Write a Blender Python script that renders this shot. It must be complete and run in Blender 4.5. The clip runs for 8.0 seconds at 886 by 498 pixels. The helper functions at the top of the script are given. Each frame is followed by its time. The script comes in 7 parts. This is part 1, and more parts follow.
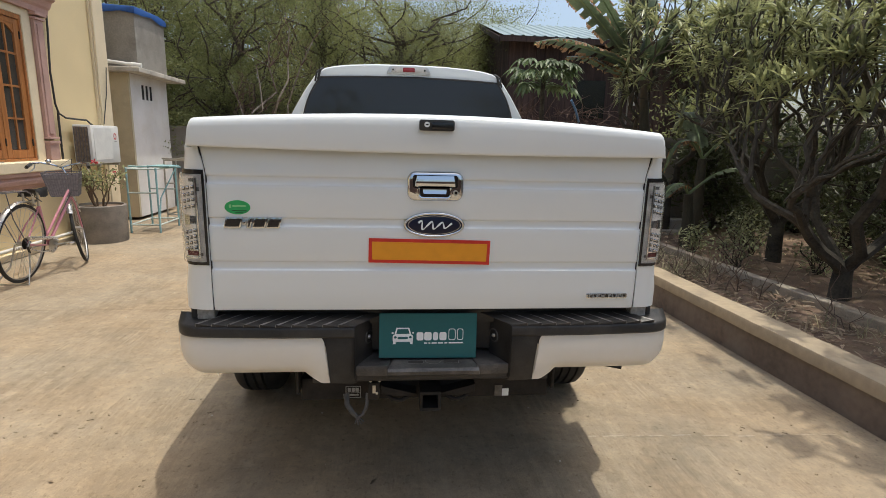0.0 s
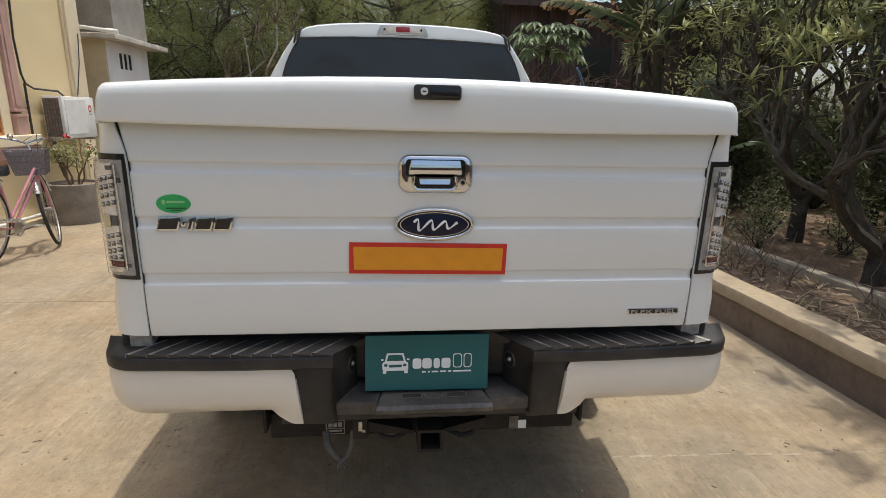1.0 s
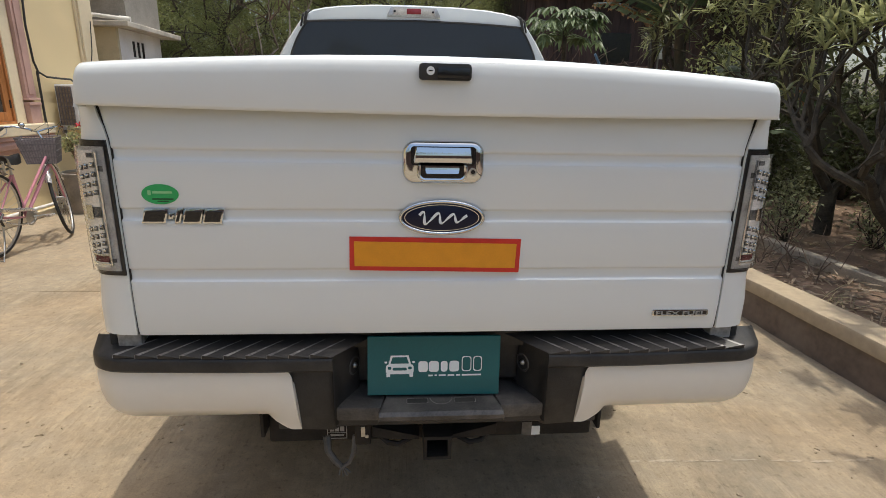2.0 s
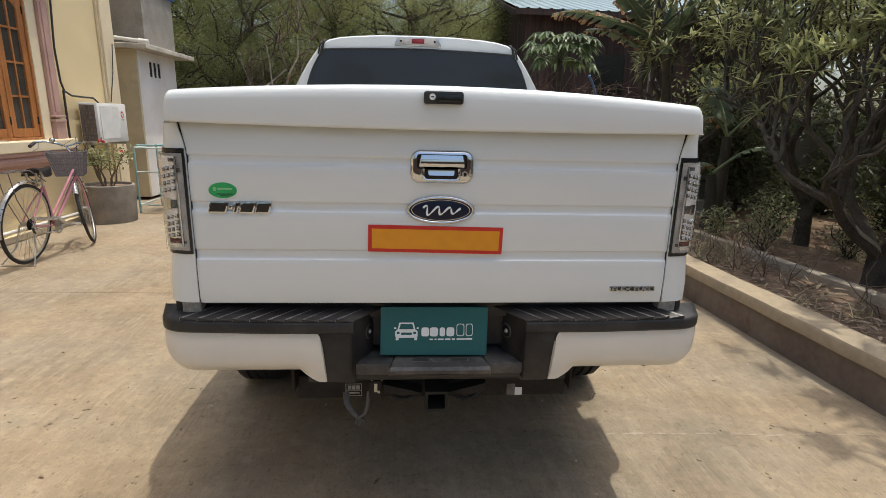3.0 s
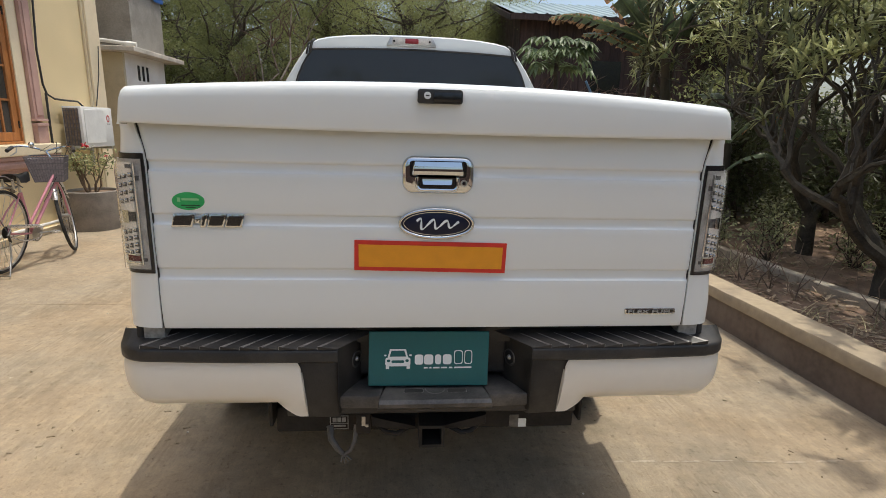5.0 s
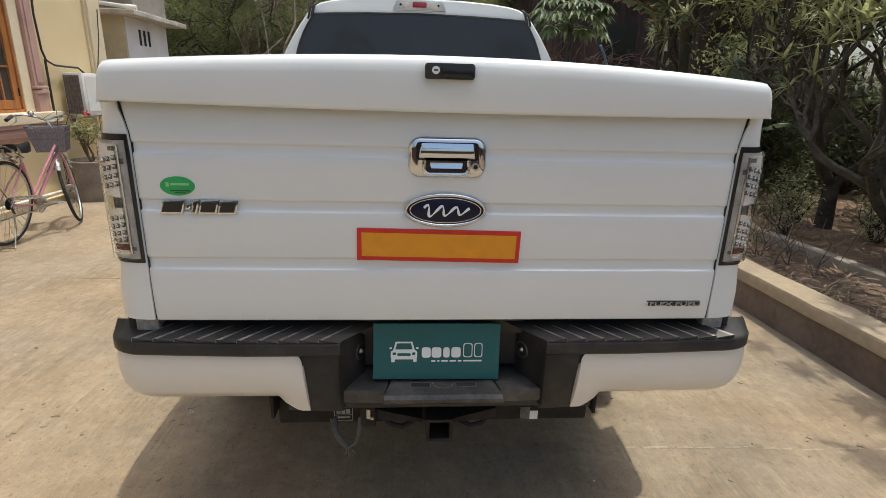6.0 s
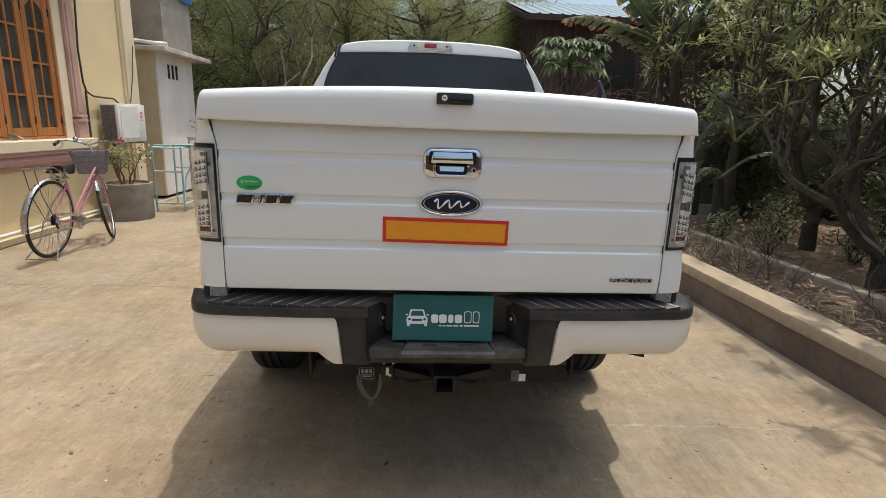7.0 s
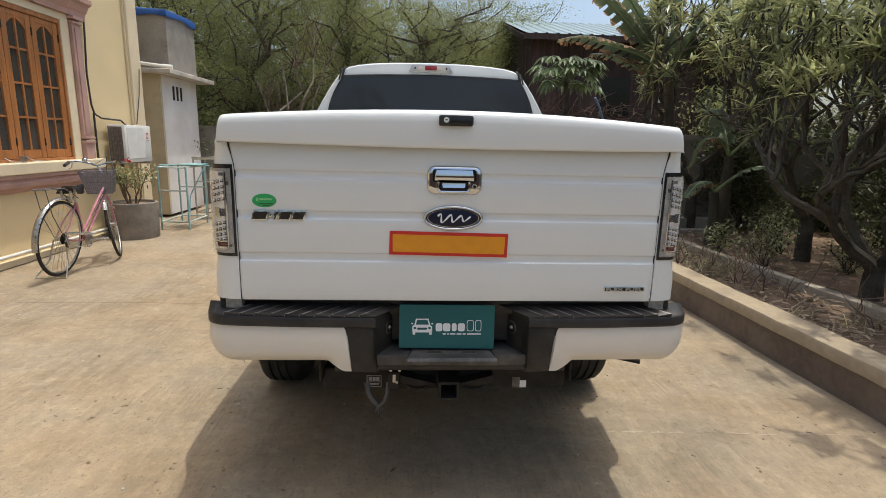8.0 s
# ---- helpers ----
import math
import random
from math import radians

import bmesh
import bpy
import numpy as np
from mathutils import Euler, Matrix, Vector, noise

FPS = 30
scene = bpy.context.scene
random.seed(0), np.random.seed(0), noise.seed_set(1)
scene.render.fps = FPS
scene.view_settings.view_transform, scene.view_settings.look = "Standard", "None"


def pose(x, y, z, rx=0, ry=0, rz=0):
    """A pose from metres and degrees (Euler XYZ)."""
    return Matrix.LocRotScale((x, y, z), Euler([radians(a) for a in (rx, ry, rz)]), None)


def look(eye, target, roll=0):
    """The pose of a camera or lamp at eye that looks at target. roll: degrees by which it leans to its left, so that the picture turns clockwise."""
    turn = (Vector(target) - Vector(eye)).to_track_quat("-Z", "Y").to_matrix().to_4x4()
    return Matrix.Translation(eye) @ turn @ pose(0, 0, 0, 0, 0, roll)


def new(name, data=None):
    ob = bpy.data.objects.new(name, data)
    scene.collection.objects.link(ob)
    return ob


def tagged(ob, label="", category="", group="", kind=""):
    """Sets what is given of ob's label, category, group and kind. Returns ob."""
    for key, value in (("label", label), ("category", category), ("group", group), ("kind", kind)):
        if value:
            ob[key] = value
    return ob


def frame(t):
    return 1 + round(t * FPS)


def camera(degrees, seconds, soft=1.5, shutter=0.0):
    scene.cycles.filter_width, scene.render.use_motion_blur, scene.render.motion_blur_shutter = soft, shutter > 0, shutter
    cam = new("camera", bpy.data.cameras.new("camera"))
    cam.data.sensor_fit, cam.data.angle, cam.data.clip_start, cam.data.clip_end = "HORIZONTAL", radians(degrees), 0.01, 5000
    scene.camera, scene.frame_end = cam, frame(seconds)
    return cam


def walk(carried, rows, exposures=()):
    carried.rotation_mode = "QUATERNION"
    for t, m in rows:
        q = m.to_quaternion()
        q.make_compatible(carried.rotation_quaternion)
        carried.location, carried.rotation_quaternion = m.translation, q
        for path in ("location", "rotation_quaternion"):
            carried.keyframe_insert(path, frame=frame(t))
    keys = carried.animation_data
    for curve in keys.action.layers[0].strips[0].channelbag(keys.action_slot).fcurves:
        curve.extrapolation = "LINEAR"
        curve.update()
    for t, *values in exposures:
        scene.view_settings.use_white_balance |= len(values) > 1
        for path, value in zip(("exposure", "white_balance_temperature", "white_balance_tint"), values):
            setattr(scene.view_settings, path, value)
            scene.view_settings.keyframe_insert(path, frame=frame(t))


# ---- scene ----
cam = camera(80.9, 8.0, soft=0.85)
PATH = [
    (0, (-0.163, 4.002, 1.647), (0.038, 5.953, 1.244), 1.5),
    (0.5, (-0.146, 4.258, 1.648), (0.065, 6.198, 1.197), 1.3),
    (1, (-0.131, 4.471, 1.652), (0.077, 6.398, 1.146), 1.3),
    (1.5, (-0.124, 4.599, 1.648), (0.069, 6.515, 1.098), 1.3),
    (1.7, (-0.103, 4.617, 1.641), (0.061, 6.533, 1.086), 1.1),
    (2.25, (-0.102, 4.525, 1.635), (0.049, 6.450, 1.107), 1.2),
    (2.8, (-0.110, 4.297, 1.629), (0.029, 6.231, 1.134), 1.3),
    (3, (-0.123, 4.198, 1.636), (0.027, 6.135, 1.155), 1.4),
    (3.5, (-0.134, 4.008, 1.627), (0.031, 5.958, 1.204), 1.6),
    (4, (-0.134, 3.997, 1.635), (0.046, 5.951, 1.238), 1.6),
    (4.2, (-0.123, 4.049, 1.610), (0.056, 6.008, 1.237), 1.6),
    (4.75, (-0.117, 4.297, 1.622), (0.057, 6.242, 1.186), 1.6),
    (5.3, (-0.110, 4.507, 1.637), (0.059, 6.437, 1.133), 1.6),
    (5.5, (-0.112, 4.550, 1.658), (0.055, 6.466, 1.104), 1.6),
    (6, (-0.107, 4.529, 1.657), (0.034, 6.438, 1.076), 1.6),
    (6.5, (-0.120, 4.316, 1.639), (0.007, 6.241, 1.110), 1.9),
    (7, (-0.134, 4.066, 1.621), (-0.018, 6.008, 1.153), 1.9),
    (7.5, (-0.149, 3.917, 1.627), (-0.037, 5.869, 1.199), 1.7),
    (8, (-0.152, 3.949, 1.632), (-0.038, 5.906, 1.224), 1.3),
]
walk(cam, [(t, look(eye, target, roll)) for t, eye, target, roll in PATH], exposures=((0.0, 0.5, 6360, 5), (8.0, 0.5, 6360, 5)))


# ---- world and sun ----
SUN_DIR = Vector((0.185, 0.06, 1.0)).normalized()
world = bpy.data.worlds.new("sky")
scene.world = world
world.use_nodes = True
wn = world.node_tree.nodes
wl = world.node_tree.links
sky = wn.new("ShaderNodeTexSky")
sky.sky_type = 'NISHITA'
sky.sun_disc = False
sky.sun_elevation = math.asin(SUN_DIR.z)
sky.sun_rotation = math.atan2(SUN_DIR.x, SUN_DIR.y)
sky.air_density = 1.0
sky.dust_density = 5.0
sky.ozone_density = 0.6
wl.new(sky.outputs[0], wn["Background"].inputs[0])
wn["Background"].inputs[1].default_value = 0.15

sun_data = bpy.data.lights.new("sun", 'SUN')
sun_data.energy = 2.0
sun_data.angle = radians(0.7)
sun_data.color = (1.0, 0.93, 0.83)
sun_lamp = new("sun", sun_data)
sun_lamp.matrix_world = look(SUN_DIR * 60, (0, 0, 0))

# ---- materials ----


def material(name, base, rough=0.6, metal=0.0, vary=0.15, scale=6.0, fine=60.0, bump=0.1, tint=None, stretch=(1, 1, 1),
             coat=0.0, per_object=0.0, per_island=0.0, spec=0.5, stain=0.0, stain_scale=1.2, stain_colour=None, trans=0.0):
    """A surface with broad and fine variation of colour and a fine relief."""
    m = bpy.data.materials.new(name)
    m.use_nodes = True
    n, l = m.node_tree.nodes, m.node_tree.links
    b = n["Principled BSDF"]
    b.inputs["Metallic"].default_value = metal
    b.inputs["Coat Weight"].default_value = coat
    b.inputs["Coat Roughness"].default_value = 0.06
    b.inputs["Specular IOR Level"].default_value = spec
    b.inputs["Transmission Weight"].default_value = trans
    tc = n.new("ShaderNodeTexCoord")
    mp = n.new("ShaderNodeMapping")
    mp.inputs["Scale"].default_value = stretch
    l.new(tc.outputs["Object"], mp.inputs["Vector"])
    broad = n.new("ShaderNodeTexNoise")
    broad.inputs["Scale"].default_value = scale
    broad.inputs["Detail"].default_value = 4
    grain = n.new("ShaderNodeTexNoise")
    grain.inputs["Scale"].default_value = fine
    grain.inputs["Detail"].default_value = 3
    l.new(mp.outputs[0], broad.inputs["Vector"])
    l.new(mp.outputs[0], grain.inputs["Vector"])
    mixf = n.new("ShaderNodeMath")
    mixf.operation = 'MULTIPLY_ADD'
    mixf.inputs[1].default_value = 0.6
    l.new(broad.outputs[0], mixf.inputs[0])
    g2 = n.new("ShaderNodeMath")
    g2.operation = 'MULTIPLY'
    g2.inputs[1].default_value = 0.4
    l.new(grain.outputs[0], g2.inputs[0])
    l.new(g2.outputs[0], mixf.inputs[2])
    ramp = n.new("ShaderNodeValToRGB")
    lo = [max(0.0, c * (1 - 2 * vary)) for c in base]
    hi = [min(1.0, c * (1 + 2 * vary)) for c in (tint or base)]
    ramp.color_ramp.elements[0].position = 0.3
    ramp.color_ramp.elements[1].position = 0.7
    ramp.color_ramp.elements[0].color = (*lo, 1)
    ramp.color_ramp.elements[1].color = (*hi, 1)
    l.new(mixf.outputs[0], ramp.inputs[0])
    out = ramp.outputs[0]
    if stain:
        sn = n.new("ShaderNodeTexNoise")
        sn.inputs["Scale"].default_value = stain_scale
        sn.inputs["Detail"].default_value = 6
        sn.inputs["Roughness"].default_value = 0.65
        l.new(tc.outputs["Object"], sn.inputs["Vector"])
        sr = n.new("ShaderNodeValToRGB")
        sr.color_ramp.elements[0].position = 0.48
        sr.color_ramp.elements[1].position = 0.68
        sr.color_ramp.elements[0].color = (0, 0, 0, 1)
        sr.color_ramp.elements[1].color = (stain, stain, stain, 1)
        l.new(sn.outputs[0], sr.inputs[0])
        mx = n.new("ShaderNodeMixRGB")
        mx.inputs[2].default_value = (*(stain_colour or [c * 0.5 for c in base]), 1)
        l.new(sr.outputs[0], mx.inputs[0])
        l.new(out, mx.inputs[1])
        out = mx.outputs[0]
    if per_object or per_island:
        src = n.new("ShaderNodeObjectInfo") if per_object else n.new("ShaderNodeNewGeometry")
        amount = per_object or per_island
        mr = n.new("ShaderNodeMapRange")
        mr.inputs["To Min"].default_value = 1 - amount
        mr.inputs["To Max"].default_value = 1 + amount
        l.new(src.outputs["Random" if per_object else "Random Per Island"], mr.inputs["Value"])
        hs = n.new("ShaderNodeHueSaturation")
        l.new(mr.outputs[0], hs.inputs["Value"])
        l.new(out, hs.inputs["Color"])
        out = hs.outputs[0]
    l.new(out, b.inputs["Base Color"])
    rr = n.new("ShaderNodeMapRange")
    rr.inputs["To Min"].default_value = max(0.02, rough * 0.85)
    rr.inputs["To Max"].default_value = min(1.0, rough * 1.15)
    l.new(grain.outputs[0], rr.inputs["Value"])
    l.new(rr.outputs[0], b.inputs["Roughness"])
    if bump:
        bp = n.new("ShaderNodeBump")
        bp.inputs["Strength"].default_value = bump
        bp.inputs["Distance"].default_value = 0.01
        l.new(mixf.outputs[0], bp.inputs["Height"])
        l.new(bp.outputs[0], b.inputs["Normal"])
    return m


def leaf_material(name, base, tint, rough=0.5, amount=0.45, vary=0.25, scale=1.3):
    """Thin leaves that let some light through."""
    m = material(name, base, rough, vary=vary, scale=scale, fine=30, bump=0.0, tint=tint, per_island=amount)
    n, l = m.node_tree.nodes, m.node_tree.links
    b = n["Principled BSDF"]
    t = n.new("ShaderNodeBsdfTranslucent")
    col = b.inputs["Base Color"].links[0].from_socket
    l.new(col, t.inputs["Color"])
    mix = n.new("ShaderNodeMixShader")
    mix.inputs[0].default_value = 0.45
    l.new(b.outputs[0], mix.inputs[1])
    l.new(t.outputs[0], mix.inputs[2])
    l.new(mix.outputs[0], n["Material Output"].inputs["Surface"])
    return m


WHITE = material("white_car_paint", (0.705, 0.725, 0.716), 0.3, vary=0.004, scale=1.2, fine=12, bump=0.0, coat=0.6)
# bumper white with the warm light off the ground mixed into its colour
GROUND_LIT_WHITE = material("ground_lit_bumper_white", (0.7, 0.655, 0.575), 0.32, vary=0.015, scale=3, fine=40, bump=0.004, coat=0.4, stain=0.1, stain_scale=5, stain_colour=(0.55, 0.5, 0.42))
BLACK_PLASTIC = material("black_plastic", (0.021, 0.0198, 0.019), 0.46, vary=0.25, scale=9, fine=220, bump=0.14, stain=0.6, stain_scale=6, stain_colour=(0.058, 0.05, 0.043), spec=0.42)
# pale tone for plastic edges: wear together with a painted highlight
WORN_HIGHLIGHT = material("worn_highlit_plastic", (0.17, 0.158, 0.148), 0.36, vary=0.4, scale=25, fine=200, bump=0.1)
WORN_PLASTIC = material("worn_grey_plastic", (0.05, 0.047, 0.045), 0.38, vary=0.35, scale=14, fine=200, bump=0.22, stain=0.75, stain_scale=9, stain_colour=(0.135, 0.122, 0.11))
BLACK_GLOSS = material("black_gloss", (0.012, 0.012, 0.013), 0.2, vary=0.05, bump=0.0)
RUBBER = material("rubber", (0.02, 0.019, 0.018), 0.8, vary=0.25, scale=8, fine=90, bump=0.2, stain=0.4, stain_scale=4, stain_colour=(0.06, 0.05, 0.04))
CHROME = material("chrome", (0.63, 0.66, 0.69), 0.05, metal=1.0, vary=0.01, bump=0.0)
STEEL = material("dull_steel", (0.5, 0.49, 0.47), 0.35, metal=1.0, vary=0.15, scale=14, fine=120, bump=0.05)
RUSTY = material("undercarriage_steel", (0.02, 0.0175, 0.0155), 0.7, metal=0.1, vary=0.3, scale=12, fine=90, bump=0.2, stain=0.5, stain_scale=8, stain_colour=(0.055, 0.04, 0.028), spec=0.3)
TINTED = material("tinted_glass", (0.02, 0.02, 0.019), 0.05, vary=0.02, bump=0.0, spec=0.5)
BADGE_BLUE = material("badge_blue", (0.006, 0.008, 0.028), 0.3, vary=0.05, bump=0.0, spec=0.3)
ORANGE_SHEET = material("orange_reflective_sheet", (0.7, 0.285, 0.012), 0.4, vary=0.05, scale=20, fine=300, bump=0.02)
RED_SHEET = material("red_reflective_sheet", (0.56, 0.025, 0.016), 0.4, vary=0.07, scale=20, fine=300, bump=0.02)
GREEN_STICKER = material("green_sticker", (0.03, 0.36, 0.1), 0.4, vary=0.06, scale=30, bump=0.0)
DARK_GREEN = material("dark_green_print", (0.01, 0.07, 0.02), 0.45, vary=0.05, bump=0.0)
PALE_PRINT = material("pale_print", (0.25, 0.55, 0.25), 0.45, vary=0.05, bump=0.0)
TEAL = material("teal_board", (0.004, 0.098, 0.105), 0.38, vary=0.05, scale=5, fine=150, bump=0.01)
WHITE_PRINT = material("white_print", (0.75, 0.78, 0.78), 0.45, vary=0.03, bump=0.0)
RED_LENS = material("red_lens", (0.24, 0.025, 0.03), 0.12, vary=0.1, scale=40, bump=0.05, coat=0.4)
REFLEX = material("reflex_strip", (0.1, 0.03, 0.028), 0.2, vary=0.2, scale=60, bump=0.05)
LAMP_INNER = material("lamp_reflector", (0.8, 0.79, 0.76), 0.25, metal=0.55, vary=0.1, scale=40, fine=200, bump=0.1)
LAMP_DARK = material("lamp_cell", (0.1, 0.095, 0.09), 0.25, metal=0.2, vary=0.2, scale=60, bump=0.0)
LAMP_MILK = material("milky_lens", (0.5, 0.46, 0.42), 0.15, vary=0.12, scale=40, fine=200, bump=0.05, coat=0.4)
LABEL_DARK = material("dark_label", (0.09, 0.085, 0.08), 0.4, vary=0.15, scale=60, bump=0.0)
LABEL_GREY = material("dull_label_print", (0.3, 0.29, 0.27), 0.5, vary=0.15, scale=60, bump=0.0)
LAMP_DIM = material("lamp_housing", (0.36, 0.355, 0.345), 0.3, metal=0.4, vary=0.2, scale=30, fine=200, bump=0.1)


def glass_material(name, tint, rough=0.02):
    m = bpy.data.materials.new(name)
    m.use_nodes = True
    b = m.node_tree.nodes["Principled BSDF"]
    b.inputs["Base Color"].default_value = (*tint, 1)
    b.inputs["Roughness"].default_value = rough
    b.inputs["Transmission Weight"].default_value = 1.0
    b.inputs["IOR"].default_value = 1.18
    return m


CLEAR_LENS = glass_material("clear_lens", (0.97, 0.97, 0.96))


def concrete_material(name, base):
    """Broom-finished concrete: streaks along the drive, blotches, pale scuffs and dark specks."""
    m = bpy.data.materials.new(name)
    m.use_nodes = True
    n, l = m.node_tree.nodes, m.node_tree.links
    b = n["Principled BSDF"]
    tc = n.new("ShaderNodeTexCoord")

    def tex(scale, stretch, turn, detail=5, rough=0.6):
        mp = n.new("ShaderNodeMapping")
        mp.inputs["Scale"].default_value = stretch
        mp.inputs["Rotation"].default_value = (0, 0, radians(turn))
        l.new(tc.outputs["Object"], mp.inputs["Vector"])
        t = n.new("ShaderNodeTexNoise")
        t.inputs["Scale"].default_value = scale
        t.inputs["Detail"].default_value = detail
        t.inputs["Roughness"].default_value = rough
        l.new(mp.outputs[0], t.inputs["Vector"])
        return t.outputs[0]

    def ramp(src, p0, p1, c0, c1):
        r = n.new("ShaderNodeValToRGB")
        r.color_ramp.elements[0].position, r.color_ramp.elements[1].position = p0, p1
        r.color_ramp.elements[0].color, r.color_ramp.elements[1].color = (*c0, 1), (*c1, 1)
        l.new(src, r.inputs[0])
        return r.outputs[0]

    def mix(a, c, kind, fac=1.0):
        x = n.new("ShaderNodeMixRGB")
        x.blend_type = kind
        x.inputs[0].default_value = fac
        l.new(a, x.inputs[1])
        l.new(c, x.inputs[2])
        return x.outputs[0]
    broad = tex(0.55, (1, 1, 1), 0, 6)
    blot = tex(2.6, (1, 0.7, 1), 20, 6, 0.7)
    streak = tex(3.6, (4, 0.5, 1), -3, 6, 0.8)
    worn = tex(0.9, (1, 1, 1), 60, 5, 0.6)
    grit = tex(160, (1, 1, 1), 0, 2)
    scuff = tex(1.7, (0.8, 2.2, 1), 8, 8, 0.75)
    patch = tex(1.1, (1, 1.6, 1), 35, 9, 0.72)
    speck = tex(23, (1, 1, 1), 0, 2, 0.5)
    col = ramp(broad, 0.35, 0.65, [c * 0.9 for c in base], [c * 1.06 for c in base])
    hue = tex(0.75, (1, 1.4, 1), 25, 4, 0.6)
    col = mix(col, ramp(hue, 0.38, 0.62, (1.03, 0.99, 0.95), (0.94, 0.975, 1.03)), 'MULTIPLY')
    col = mix(col, ramp(blot, 0.36, 0.66, (0.88, 0.865, 0.85), (1.07, 1.07, 1.065)), 'MULTIPLY')
    masked = mix(ramp(worn, 0.42, 0.6, (0.12, 0.12, 0.12), (1, 1, 1)), ramp(streak, 0.34, 0.62, (1, 1, 1), (0, 0, 0)), 'MULTIPLY')
    col = mix(col, ramp(masked, 0.0, 1.0, (1.04, 1.04, 1.04), (0.76, 0.74, 0.71)), 'MULTIPLY')
    col = mix(col, ramp(patch, 0.47, 0.66, (1.03, 1.03, 1.03), (0.82, 0.815, 0.8)), 'MULTIPLY')
    broom = tex(9, (7, 0.35, 1), -2, 3, 0.55)
    combed = mix(ramp(tex(1.5, (1, 0.7, 1), 40, 6, 0.7), 0.5, 0.68, (0.0, 0.0, 0.0), (1, 1, 1)), ramp(broom, 0.36, 0.58, (1, 1, 1), (0, 0, 0)), 'MULTIPLY')
    col = mix(col, ramp(combed, 0.0, 1.0, (1.03, 1.03, 1.03), (0.74, 0.725, 0.7)), 'MULTIPLY')
    col = mix(col, ramp(grit, 0.3, 0.7, (0.9, 0.9, 0.9), (1.09, 1.09, 1.09)), 'MULTIPLY')
    crust = tex(11, (1, 1, 1), 15, 6, 0.8)
    col = mix(col, ramp(crust, 0.46, 0.7, (0.95, 0.95, 0.95), (1.26, 1.235, 1.18)), 'MULTIPLY')
    pit = tex(34, (1, 0.7, 1), 0, 4, 0.7)
    col = mix(col, ramp(pit, 0.3, 0.44, (0.68, 0.66, 0.63), (1, 1, 1)), 'MULTIPLY')
    col = mix(col, ramp(scuff, 0.6, 0.75, (0, 0, 0), (0.09, 0.085, 0.075)), 'ADD')
    col = mix(col, ramp(speck, 0.22, 0.3, (0.55, 0.52, 0.5), (1, 1, 1)), 'MULTIPLY')
    l.new(col, b.inputs["Base Color"])
    b.inputs["Roughness"].default_value = 0.88
    bp = n.new("ShaderNodeBump")
    bp.inputs["Strength"].default_value = 0.5
    bp.inputs["Distance"].default_value = 0.006
    l.new(mix(mix(ramp(streak, 0.3, 0.7, (0, 0, 0), (1, 1, 1)), ramp(grit, 0.2, 0.8, (0, 0, 0), (1, 1, 1)), 'MIX', 0.25), ramp(combed, 0.0, 1.0, (1, 1, 1), (0, 0, 0)), 'MIX', 0.45), bp.inputs["Height"])
    l.new(bp.outputs[0], b.inputs["Normal"])
    return m


CONCRETE = concrete_material("driveway_concrete", (0.292, 0.235, 0.163))
PALE_CONCRETE = concrete_material("pale_concrete", (0.37, 0.31, 0.235))
# kerb side is a much darker brown than the cap
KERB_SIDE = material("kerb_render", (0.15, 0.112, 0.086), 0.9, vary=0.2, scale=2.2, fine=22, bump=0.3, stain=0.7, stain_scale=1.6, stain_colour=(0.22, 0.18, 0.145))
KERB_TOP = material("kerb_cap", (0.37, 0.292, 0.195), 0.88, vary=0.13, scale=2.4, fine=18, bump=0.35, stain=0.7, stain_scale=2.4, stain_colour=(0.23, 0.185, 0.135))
SOIL = material("garden_soil", (0.19, 0.124, 0.083), 0.95, vary=0.3, scale=5, fine=60, bump=0.8, stain=0.6, stain_scale=3, stain_colour=(0.27, 0.195, 0.125))
EARTH = material("earth", (0.28, 0.21, 0.14), 0.95, vary=0.2, scale=0.5, fine=9, bump=0.4)
YELLOW_WALL = material("yellow_painted_wall", (0.68, 0.545, 0.315), 0.8, vary=0.05, scale=0.8, fine=60, bump=0.05, stain=0.25, stain_scale=1.3, stain_colour=(0.6, 0.49, 0.3))
CREAM_WALL = material("cream_painted_trim", (0.7, 0.59, 0.41), 0.75, vary=0.05, scale=1.5, fine=60, bump=0.05, stain=0.2, stain_scale=3)
PINK_TRIM = material("pink_painted_trim", (0.46, 0.29, 0.245), 0.75, vary=0.1, scale=2.5, fine=60, bump=0.08, stain=0.3, stain_scale=3)
SHUTTER_WOOD = material("varnished_orange_wood", (0.37, 0.15, 0.048), 0.38, vary=0.2, scale=3, fine=26, bump=0.06, stretch=(6, 6, 0.6), coat=0.2)
DARK_PANE = material("dark_window_pane", (0.06, 0.056, 0.05), 0.12, vary=0.2, scale=4, bump=0.02)
OUT_WHITE = material("whitewashed_wall", (0.72, 0.7, 0.68), 0.85, vary=0.06, scale=1.5, fine=50, bump=0.1, stain=0.35, stain_scale=1.8, stain_colour=(0.52, 0.46, 0.36))
OUT_YELLOW = material("faded_yellow_wall", (0.52, 0.45, 0.31), 0.85, vary=0.08, scale=1.5, fine=50, bump=0.1, stain=0.4, stain_scale=2)
STEM_BROWN = material("banana_stem", (0.05, 0.044, 0.028), 0.75, vary=0.3, scale=5, fine=40, bump=0.3, stretch=(4, 4, 0.6), stain=0.6, stain_scale=3, stain_colour=(0.09, 0.06, 0.035))
GREY_RENDER = material("weathered_grey_concrete", (0.3, 0.275, 0.24), 0.9, vary=0.15, scale=1.6, fine=40, bump=0.25, stain=0.6, stain_scale=2.2, stain_colour=(0.17, 0.155, 0.135))
